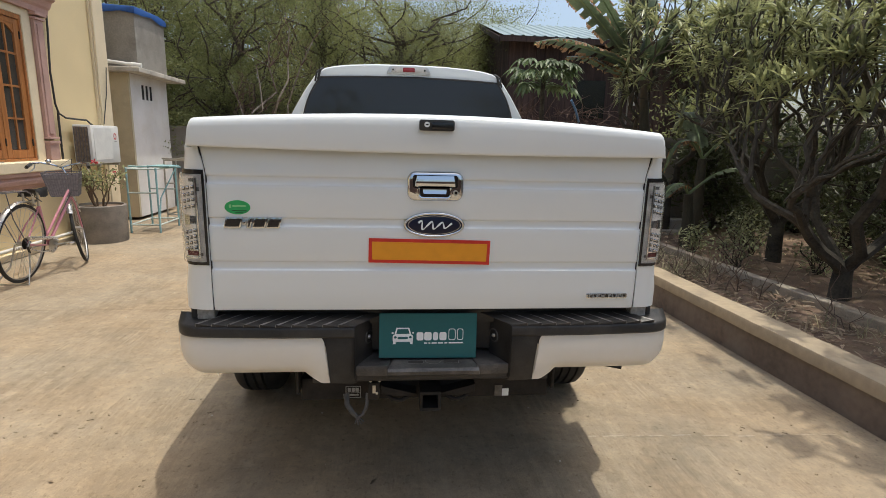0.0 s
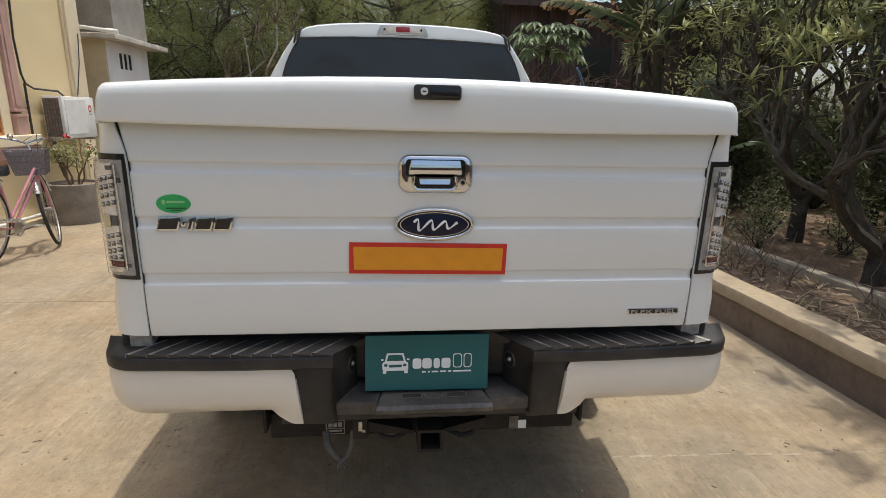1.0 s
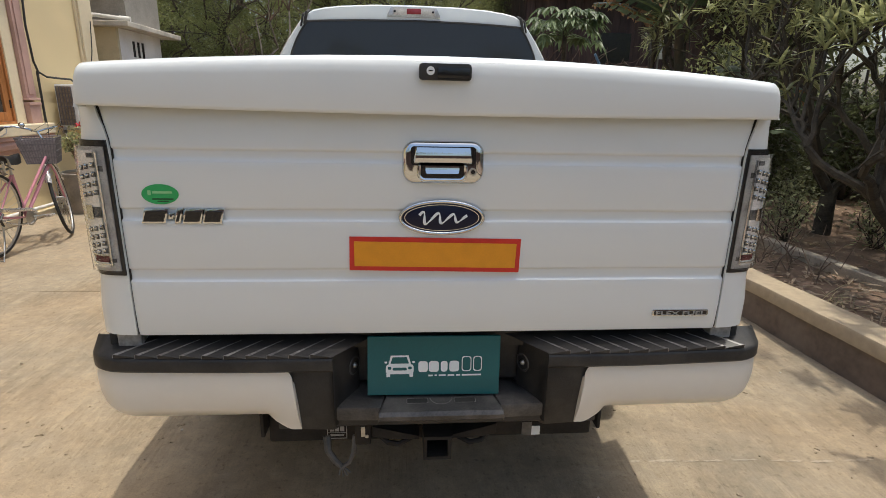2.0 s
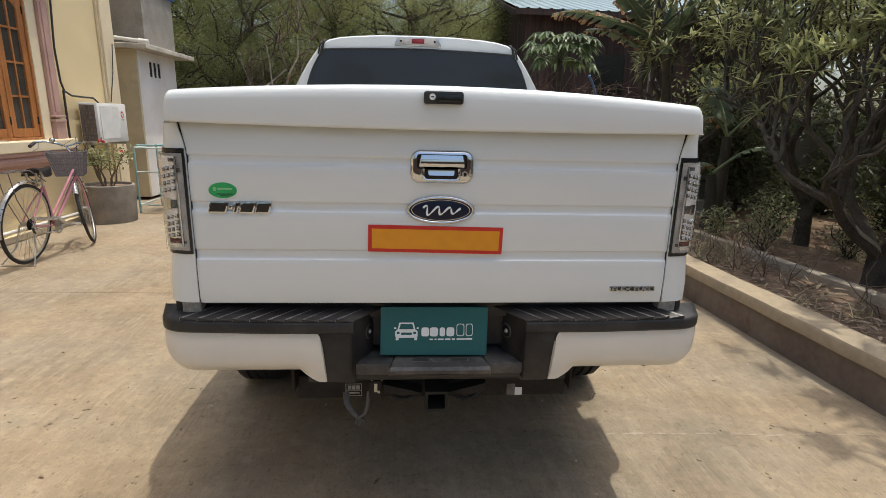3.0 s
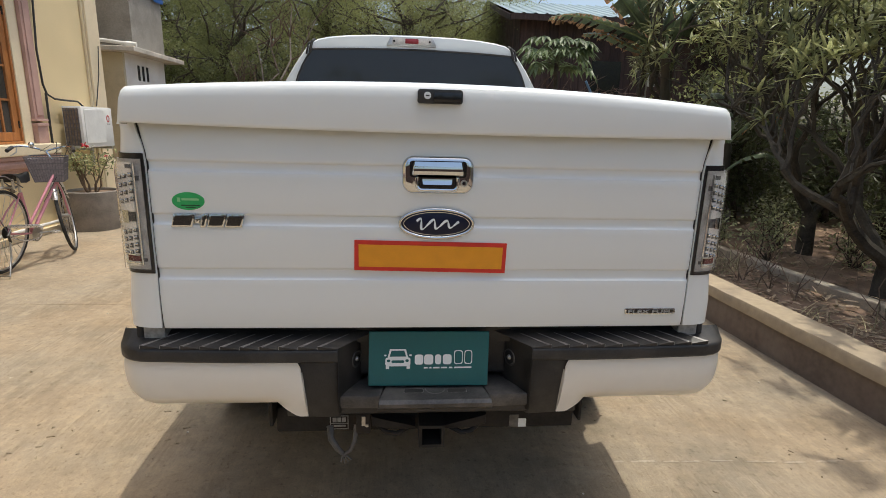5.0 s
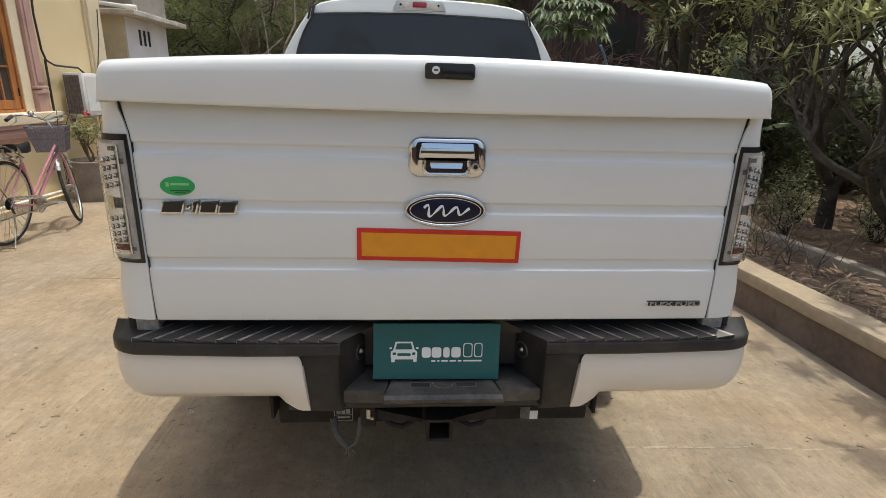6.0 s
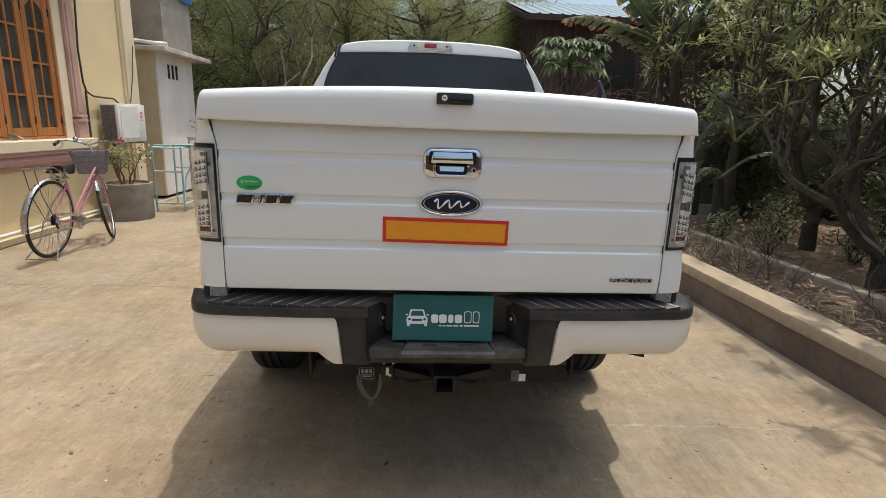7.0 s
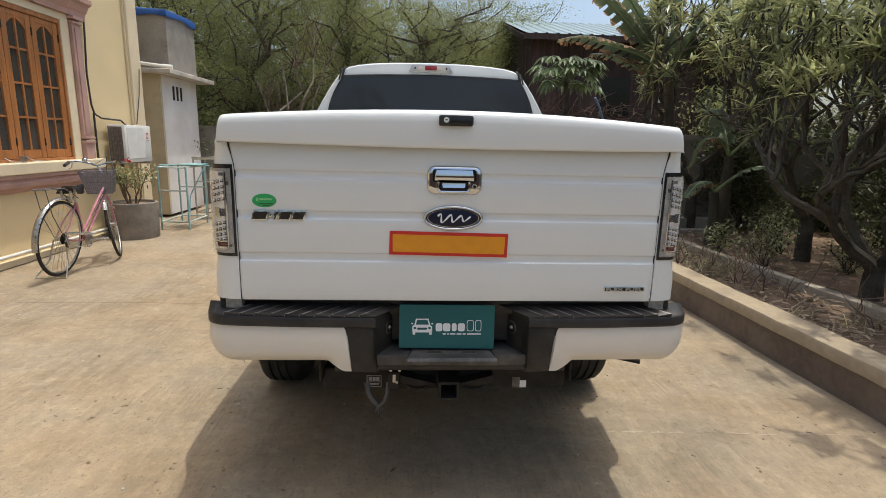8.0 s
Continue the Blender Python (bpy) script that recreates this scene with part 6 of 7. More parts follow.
frangipani((4.9, 10.3, 0.2), 12, [((0.0, 0.0, 0.5), (-0.7, -0.3, 0.9), 0.85, 0.08), ((0.0, 0.0, 0.5), (0.5, -0.4, 0.9), 0.85, 0.075), ((0, 0, 0.5), (-0.2, 0.6, 1.0), 0.9, 0.07)], "taller " + LEAVES_LABEL, depth=5, r=0.085, leaves=13)
frangipani((6.2, 8.4, 0.2), 13, [((0.0, 0.0, 0.4), (-0.6, 0.2, 0.9), 0.85, 0.08), ((0.0, 0.0, 0.4), (0.5, 0.3, 0.9), 0.85, 0.075), ((0, 0, 0.4), (-0.1, -0.6, 0.9), 0.85, 0.07)], LEAVES_LABEL, depth=5, r=0.085, leaves=13)
frangipani((5.3, 7.0, 0.2), 14, [((0.0, 0.0, 0.35), (-0.5, 0.3, 1.0), 0.8, 0.07), ((0.0, 0.0, 0.35), (0.6, 0.1, 0.9), 0.8, 0.07)], LEAVES_LABEL, depth=5, r=0.08, leaves=13)
frangipani((6.8, 11.2, 0.2), 15, [((0.0, 0.0, 0.6), (-0.6, -0.2, 1.0), 0.9, 0.08), ((0.0, 0.0, 0.6), (0.5, -0.3, 1.0), 0.9, 0.075)], LEAVES_LABEL, depth=5, r=0.085, leaves=13)

# tree added out of view to throw leaf shade beside the kerb
frangipani((3.95, 6.1, 0.2), 18, [((0.0, 0.0, 0.6), (-0.6, 0.1, 1.0), 1.0, 0.08), ((0.0, 0.0, 0.6), (0.3, -0.4, 1.0), 0.9, 0.075), ((0, 0, 0.6), (-0.3, 0.5, 1.0), 0.95, 0.07)], LEAVES_LABEL, depth=5, r=0.085, leaves=13)
frangipani((4.6, 12.6, 0.2), 16, [((0.0, 0.0, 0.7), (-0.8, -0.1, 1.0), 1.0, 0.085), ((0.0, 0.0, 0.7), (0.3, -0.3, 1.0), 0.95, 0.08), ((0, 0, 0.7), (-0.5, 0.4, 1.1), 1.0, 0.08)], "taller " + LEAVES_LABEL, depth=5, r=0.085, leaves=14)

banana_plant((4.15, 12.4, 0.2), (3.83, 12.3, 2.7), [
    ([(3.35, 12.15, 2.95), (2.7, 12.0, 3.1), (2.3, 11.95, 3.16), (1.94, 11.95, 3.12)], 0.3, 0.75),
    ([(3.45, 12.3, 3.1), (3.05, 12.3, 3.52), (2.6, 12.3, 3.9), (2.3, 12.3, 4.1)], 0.34, 0.45),
    ([(3.55, 12.4, 3.2), (3.3, 12.4, 3.6), (3.0, 12.4, 4.0), (2.8, 12.4, 4.3)], 0.3, 0.5),
    ([(3.8, 12.3, 3.5), (3.75, 12.4, 4.1), (3.6, 12.4, 4.6)], 0.3, 0.4),
    ([(3.3, 12.35, 2.85), (2.95, 12.4, 3.0), (2.6, 12.45, 3.02)], 0.22, 0.1),
    ([(4.0, 12.0, 3.3), (4.4, 12.1, 3.6), (4.9, 12.2, 3.4)], 0.34, 0.0)], "tall banana plant with torn browning leaves", 31)
banana_plant((4.2, 11.2, 0.2), (4.15, 11.2, 1.0), [
    ([(3.95, 11.05, 1.15), (3.75, 10.95, 1.12), (3.55, 10.85, 0.95)], 0.12, 0.3),
    ([(4.4, 11.0, 1.3), (4.65, 10.9, 1.38), (4.85, 10.85, 1.25)], 0.15, 0.0)], "young banana plant with drooping dark leaves", 41)
banana_plant((4.5, 11.6, 0.2), (4.55, 11.6, 1.5), [
    ([(4.3, 11.5, 1.75), (4.05, 11.5, 1.7), (3.9, 11.5, 1.3)], 0.1, 0.9),
    ([(4.8, 11.5, 1.8), (5.1, 11.4, 1.9), (5.5, 11.4, 1.6)], 0.22, 0.3),
    ([(4.6, 11.9, 1.9), (4.6, 12.2, 2.2), (4.7, 12.5, 2.2)], 0.2, 0.0)], "young banana plant with dry hanging leaves", 47)

for i, (x, y, h, r) in enumerate(((4.2, 9.95, 0.55, 0.34), (4.95, 9.65, 0.5, 0.34), (5.6, 9.1, 0.45, 0.3), (4.9, 10.7, 0.6, 0.3), (5.6, 10.3, 0.6, 0.35), (6.2, 9.6, 0.5, 0.35), (5.3, 11.3, 0.6, 0.35), (4.0, 10.7, 0.4, 0.2), (3.3, 11.5, 0.3, 0.2))):
    shrub((x, y, 0.2), 60 + i, h, r, "small pale-leaved rose shrub in the garden bed", LEAF_ROSE, n=300, size=0.055, name="rose_shrub", group="rose shrubs")


def papaya():
    at = Vector((2.85, 14.6, 0.0))
    root = thing("papaya_tree", at, "papaya tree with broad lobed leaves behind the wall", "tree")
    b = bmesh.new()
    tube(b, [at - Vector((0, 0, 0.1)), at + Vector((0.02, 0, 1.6)), at + Vector((0, 0, 3.0))], 0.07, 10, r_end=0.04)
    part("trunk", b, BARK, root, smooth=True)
    rng = random.Random(21)
    V, F = [], []
    for k in range(40):
        a = 2.4 * k
        el = rng.uniform(-0.15, 0.7)
        d = Vector((math.cos(a) * math.cos(el), math.sin(a) * math.cos(el), math.sin(el)))
        base = at + Vector((0, 0, 2.78 + 0.006 * k))
        end = base + d * rng.uniform(0.4, 0.72)
        pet = bmesh.new()
        tube(pet, [base, (base + end) / 2 + Vector((0, 0, 0.05)), end], 0.01, 5, r_end=0.006)
        part("leaf_stalk", pet, LEAF_PAPAYA, root, smooth=True)
        out = (d + Vector((0, 0, -0.5))).normalized()
        side = out.cross(Vector((0, 0, 1))).normalized()
        for q in range(7):
            ang = (q - 3) * 0.62
            dd = (out * math.cos(ang) + side * math.sin(ang)).normalized()
            leaf_blade(V, F, end, dd + Vector((0, 0, -0.25)), rng.uniform(0.22, 0.33) * (1.15 - 0.1 * abs(q - 3)), 0.088, 0.6, 0, 3)
    mesh_part("foliage", V, F, LEAF_PAPAYA, root, "broad lobed leaves", kind="stuff")


papaya()

TREE_LABEL = "tall loose yellow-green tree beyond the boundary wall"
airy_tree((-7.6, 20.5, 0), 70, 8.5, 3.0, TREE_LABEL, LEAF_FINE, clumps=230, per=420, size=0.058, low=0.1)
airy_tree((-4.6, 19.6, 0), 71, 7.5, 2.7, TREE_LABEL, LEAF_DARK, clumps=230, per=420, size=0.058, low=0.08)
airy_tree((-2.2, 20.8, 0), 72, 7.8, 2.8, TREE_LABEL, LEAF_FINE, clumps=230, per=420, size=0.058, low=0.1)
airy_tree((0.2, 20.4, 0), 73, 7.0, 2.9, TREE_LABEL + " with dark limbs", LEAF_FINE, trunk_r=0.22, clumps=200, per=420, size=0.058, low=0.3)
airy_tree((1.3, 22.0, 0), 81, 7.2, 2.6, TREE_LABEL, LEAF_FINE, trunk_r=0.16, clumps=200, per=420, size=0.058, low=0.2)
airy_tree((2.6, 23.5, 0), 82, 7.4, 2.6, TREE_LABEL, LEAF_FINE, trunk_r=0.16, clumps=180, per=360, size=0.062, low=0.15)
airy_tree((-3.2, 25.5, 0), 74, 10.0, 4.0, TREE_LABEL, LEAF_DARK, clumps=340, per=90, size=0.2, low=0.06)
airy_tree((-8.5, 25.0, 0), 75, 10.5, 4.0, TREE_LABEL, LEAF_DARK, clumps=340, per=90, size=0.2, low=0.06)
airy_tree((-6.0, 18.6, 0), 76, 4.2, 1.5, "bushy dark tree close behind the outhouse", LEAF_DARK, trunk_r=0.08, clumps=170, per=120, size=0.1, low=0.03)
airy_tree((-1.2, 18.8, 0), 77, 3.4, 1.6, "bushy tree with bare pale twigs over the wall", LEAF_DARK, trunk_r=0.07, clumps=100, per=70, size=0.09, low=0.05)
airy_tree((8.6, 17.5, 0), 78, 7.5, 2.8, "tall leafy tree beyond the garden", LEAF_FINE, clumps=110, per=60, size=0.17, low=0.1)
airy_tree((10.5, 13.0, 0), 79, 7.5, 3.2, "tall leafy tree beyond the garden wall", LEAF_FINE, clumps=110, per=60, size=0.17, low=0.1)
airy_tree((10.5, 8.0, 0), 80, 7.5, 3.2, "tall leafy tree beyond the garden wall", LEAF_FINE, clumps=110, per=60, size=0.17, low=0.1)


def bare_tree(at, seed):
    """Pale leafless stems that fan out and fork into thin reddish twigs."""
    rng = random.Random(seed)
    root = thing("bare_tree", at, "leafless pale-barked tree with thin reddish twigs behind the wall", "tree")
    at = Vector(at)
    trunk, twigs = bmesh.new(), bmesh.new()
    for dx, h in ((-0.5, 3.0), (0.1, 3.4), (0.45, 3.9), (0.95, 4.3), (1.5, 4.1)):
        pts = limb(trunk, at - Vector((0, 0, 0.1)), at + Vector((dx, rng.uniform(-0.3, 0.3), h)), 0.045, 0.012, rng, 0.12, 7, 7)
        for k in range(9):
            p = pts[rng.randint(2, 7)]
            q = limb(twigs, p, p + Vector((rng.gauss(0.25, 0.4), rng.gauss(0, 0.3), rng.uniform(0.2, 0.9))), 0.014, 0.004, rng, 0.15, 4, 5)
            for j in range(3):
                limb(twigs, q[2 + j % 3], q[2 + j % 3] + Vector((rng.gauss(0.1, 0.25), rng.gauss(0, 0.2), rng.uniform(0.1, 0.5))), 0.006, 0.003, rng, 0.15, 3, 4)
    part("trunk", trunk, PALE_BARK, root, "pale grey stems", smooth=True)
    part("twig_spray", twigs, RED_TWIG, root, "thin reddish-brown twigs", kind="stuff")


bare_tree((-3.62, 17.95, 0.0), 97)
# back bushes, their deep shade put into the leaf colour
for i, (x, y, h) in enumerate(((5.7, 12.9, 2.9), (7.2, 12.7, 3.0), (8.1, 10.6, 3.0), (7.9, 8.6, 2.8), (6.6, 10.0, 2.2), (8.0, 6.6, 2.8))):
    airy_tree((x, y, 0.15), 110 + i, h, 1.25, "dense bush at the back of the garden, leaves coloured dark for shade", LEAF_SHADE, trunk_r=0.05, clumps=90, per=60, size=0.13, low=0.02, group="garden bushes")

# unseen trees on the street side, added for the windows and chrome to mirror
for i, (x, y) in enumerate(((4.5, -6.5), (-2.5, -7.5), (-7.5, -6.5), (9.8, -1.5), (10.3, 3.2))):
    airy_tree((x, y, 0), 85 + i, 7.0, 3.2, "unseen leafy tree behind the viewpoint, added for reflections", LEAF_DARK, clumps=90, per=60, size=0.2, low=0.15)


def bed_litter():
    rng = random.Random(90)
    V, F = [], []
    for k in range(2600):
        x = rng.uniform(2.9, 3.7) if rng.random() < 0.55 else rng.uniform(3.8, 7.5)
        y = rng.uniform(5.0, 12.3)
        x += skew(y)
        leaf_blade(V, F, (x, y, 0.235 + rng.uniform(0, 0.03)), (rng.gauss(0, 1), rng.gauss(0, 1), rng.uniform(-0.1, 0.25)), rng.uniform(0.05, 0.16), rng.uniform(0.012, 0.035), 0.2, rng.uniform(-0.6, 0.6), 2)
    tagged(mesh_part("leaf_litter", V, F, LITTER, None), "fallen dry brown leaves scattered over the soil", "leaf litter", kind="stuff")
    V, F = [], []
    for k in range(64):
        cx, cy = rng.uniform(2.95, 3.62), rng.uniform(9.2, 12.3) if rng.random() < 0.72 else rng.uniform(6.5, 12)
        cx += skew(cy)
        for q in range(14):
            leaf_blade(V, F, (cx + rng.gauss(0, 0.04), cy + rng.gauss(0, 0.04), 0.22), (rng.gauss(0, 0.7), rng.gauss(0, 0.7), 1), rng.uniform(0.1, 0.32), 0.008, rng.uniform(0.2, 1.3), 0, 3)
    tagged(mesh_part("dry_grass", V, F, GRASS_DRY, None), "tufts of dry straw-coloured grass in the strip", "grass", kind="stuff")
    b = bmesh.new()
    for k in range(22):
        p = Vector((rng.uniform(2.98, 3.66), rng.uniform(7.4, 11.5), 0.2))
        p.x += skew(p.y)
        for q in range(rng.randint(2, 4)):
            limb(b, p, p + Vector((rng.gauss(0, 0.12), rng.gauss(0, 0.12), rng.uniform(0.2, 0.55))), 0.006, 0.002, rng, 0.25, 4, 4)
    tagged(part("bare_stems", b, TWIG, None, kind="stuff"), "bare thin rose stems standing in the strip", "stems", kind="stuff")


bed_litter()


def brush_pile():
    rng = random.Random(95)
    b = bmesh.new()
    for k in range(620):
        p = Vector((rng.uniform(1.2, 5.2), rng.uniform(15.3, 16.3), rng.uniform(0.3, 2.4)))
        d = Vector((rng.gauss(0, 1), rng.gauss(0, 0.5), rng.gauss(0.15, 0.45))).normalized()
        limb(b, p, p + d * rng.uniform(0.3, 0.8), 0.011, 0.003, rng, 0.2, 3, 4)
    box(b, 1.2, 5.2, 15.7, 15.8, 0, 2.1)
    tagged(part("brushwood_heap", b, RED_TWIG, None), "heap of dry brown branches against the wooden house", "brushwood", kind="stuff")


brush_pile()


def build_yard_bits():
    """A small white board on a post and a blue pipe, beyond the garden wall."""
    sign = thing("white_board", (4.42, 13.95, 0.0), "small blank white board on a thin post beyond the garden", "board")
    b = boxes((4.36, 4.5, 13.93, 13.945, 2.43, 2.74), bevel=0.003)
    part("panel", b, WHITE_PRINT, sign)
    part("post", boxes((4.345, 4.365, 13.946, 13.975, -0.05, 2.76), bevel=0.003), STEEL, sign)
    pipe = thing("blue_pipe", (3.72, 15.25, 2.3), "short blue plastic pipe stuck in the brushwood", "pipe")
    b = bmesh.new()
    tube(b, [(3.9, 15.3, 2.15), (3.78, 15.25, 2.42), (3.66, 15.2, 2.6)], 0.025, 8)
    part("pipe_run", b, BLUE_PIPE, pipe, smooth=True)


build_yard_bits()

# ---- dark wooden house behind ----


def build_wooden_house():
    h = thing("wooden_house", (6.5, 20.5, 0), "dark weathered plank house with a pale metal roof", "house")
    b = boxes((2.98, 11.0, 18.45, 18.5, 0, 4.35), (2.98, 3.03, 18.5, 25.5, 0, 4.35), (10.95, 11, 18.5, 25.5, 0, 4.35), (2.98, 11, 25.5, 25.55, 0, 4.35))
    core = part("wall_core", b, DARK_WOOD, h)
    b = bmesh.new()
    prism(b, [(18.2, 4.33), (25.8, 4.33), (22.0, 5.42)], "x", 2.98, 3.03)
    part("gable", b, DARK_WOOD, h)
    rng = random.Random(3)
    me = None
    for k in range(40):
        x = 2.98 + 0.2 * k
        b = bmesh.new()
        box(b, x + 0.006, x + 0.194, 18.42 + rng.uniform(0, 0.012), 18.449, 0.05, 4.33)
        part("plank", b, DARK_WOOD, core)
    for k in range(30):
        y = 18.45 + 0.23 * k
        top = 4.33 + 1.05 * (1 - abs(y - 22.0) / 3.8)
        b = bmesh.new()
        box(b, 2.952, 2.979, y + 0.006, y + 0.222, 0.05, max(4.3, top))
        part("plank", b, DARK_WOOD, core)
    # roof of ribbed sheet
    for y0, z0, y1, z1, nm in ((18.0, 4.40, 22.0, 5.52, "roof_front"), (22.0, 5.52, 26.0, 4.40, "roof_back")):
        b = bmesh.new()
        rows = []
        for j in range(3):
            t = j / 2
            row = []
            for i in range(241):
                x = 2.62 + 8.8 * i / 240
                row.append((x, y0 + (y1 - y0) * t, z0 + (z1 - z0) * t + 0.025 * (1 if i % 8 < 2 else 0)))
            rows.append(row)
        grid(b, rows)
        part(nm, b, ROOF_METAL, h, "ribbed pale blue-grey metal sheet")
    b = boxes((2.62, 11.4, 17.98, 18.03, 4.25, 4.385))
    part("fascia", b, DARK_WOOD, h, "dark eaves board")
    for ya, za, yb, zb in ((18.0, 4.32, 22.0, 5.46), (22.0, 5.46, 26.0, 4.32)):
        b = bmesh.new()
        prism(b, [(ya, za - 0.1), (yb, zb - 0.1), (yb, zb + 0.04), (ya, za + 0.04)], "x", 2.59, 2.63)
        part("bargeboard", b, DARK_WOOD, h)
    # no opening is cut: a black panel paints the window's shaded inside
    b = boxes((4.9, 5.7, 18.405, 18.418, 2.4, 3.4))
    part("window_hole", b, BLACK_GLOSS, h, "black panel for the shaded inside of an unglazed window")
    for x in (3.7, 6.4):
        part("post", boxes((x, x + 0.08, 18.36, 18.41, 0, 4.3)), DARK_WOOD, h)


build_wooden_house()

# ---- things along the house ----


def build_air_conditioner():
    ac = thing("air_conditioner", (-4.98, 13.08, 1.16), "white outdoor air-conditioner unit on the house wall", "air conditioner")
    b = bmesh.new()
    box(b, -5.04, -4.77, 12.7, 13.53, 1.17, 1.77, bevel=0.012)
    case = part("casing", b, AC_WHITE, ac, smooth=True)
    b = boxes((-5.02, -4.81, 12.692, 12.702, 1.2, 1.74))
    coil = part("coil_panel", b, AC_COIL, ac, "dark dusty coil face")
    for k in range(6):
        b = boxes((-5.02 + 0.04 * k + 0.002, -5.02 + 0.04 * k + 0.01, 12.684, 12.693, 1.2, 1.74))
        part("coil_guard", b, BASKET_GREY, coil)
    for k in range(9):
        b = boxes((-5.02, -4.81, 12.686, 12.692, 1.22 + 0.06 * k, 1.226 + 0.06 * k))
        part("coil_guard", b, BASKET_GREY, coil)
    b = boxes((-4.772, -4.762, 12.76, 13.28, 1.23, 1.73), bevel=0.004)
    part("front_panel", b, AC_WHITE, case, "flat white front panel")
    b = bmesh.new()
    grid(b, [[(-4.768, 13.4 + (0.045 - k) * math.cos(2 * math.pi * i / 20), 1.60 + (0.055 - k) * math.sin(2 * math.pi * i / 20)) for i in range(20)] for k in (0, 0.02)], close=True)
    part("red_mark", b, RED_PRINT, case, "plain red mark")
    b = boxes((-4.7685, -4.768, 13.36, 13.45, 1.51, 1.525))
    part("name_bar", b, LAMP_DIM, case)
    for y in (12.83, 13.4):
        b = boxes((-5.098, -4.75, y, y + 0.04, 1.13, 1.168), (-5.098, -5.06, y, y + 0.04, 0.86, 1.13), bevel=0.003)
        part("bracket", b, STEEL, ac)
    # refrigerant line and cables
    run = thing("pipe_lagging", (-5.06, 12.5, 1.1), "black lagged pipe and cable running down the wall", "cable")
    b = bmesh.new()
    tube(b, [(-5.075, 12.5, 4.6), (-5.075, 12.49, 3.62), (-5.07, 12.46, 3.4), (-5.06, 12.43, 3.1), (-5.06, 12.37, 2.5), (-5.055, 12.39, 2.05), (-5.05, 12.44, 1.92), (-5.05, 12.6, 1.86), (-5.05, 12.89, 1.85), (-5.02, 13.09, 1.845), (-4.98, 13.16, 1.77)], 0.014, 8)
    part("lagged_pipe", b, CABLE, run, smooth=True)
    b = bmesh.new()
    tube(b, [(-5.05, 12.42, 1.93), (-5.06, 12.43, 1.5), (-5.06, 12.43, 0.9), (-5.06, 12.45, 0.1)], 0.016, 8)
    part("drain_hose", b, CABLE, run, smooth=True)
    # plastic conduits on the corner
    pipe = thing("downpipe", (-5.03, 13.45, 0.1), "thin cream-painted conduit on the house corner", "pipe")
    b = bmesh.new()
    tube(b, [(-5.03, 13.6, 6.0), (-5.03, 13.6, 2.2), (-5.02, 13.62, 0.2)], 0.015, 8)
    part("conduit", b, CREAM_WALL, pipe, smooth=True)
    b = bmesh.new()
    tube(b, [(-5.02, 13.85, 2.75), (-5.02, 13.77, 2.3), (-5.0, 13.56, 1.8)], 0.008, 6)
    part("loose_cable", b, CABLE, pipe, smooth=True)
    water = thing("water_pipe", (-4.99, 9.0, 0.15), "white plastic water pipe along the wall foot", "pipe")
    b = bmesh.new()
    tube(b, [(-5.0, 2.5, 0.15), (-5.0, 7.0, 0.155), (-5.0, 12.9, 0.15), (-5.0, 12.98, 0.12), (-5.0, 13.0, 0.02)], 0.022, 10)
    part("pipe_run", b, PIPE_WHITE, water, smooth=True)


build_air_conditioner()


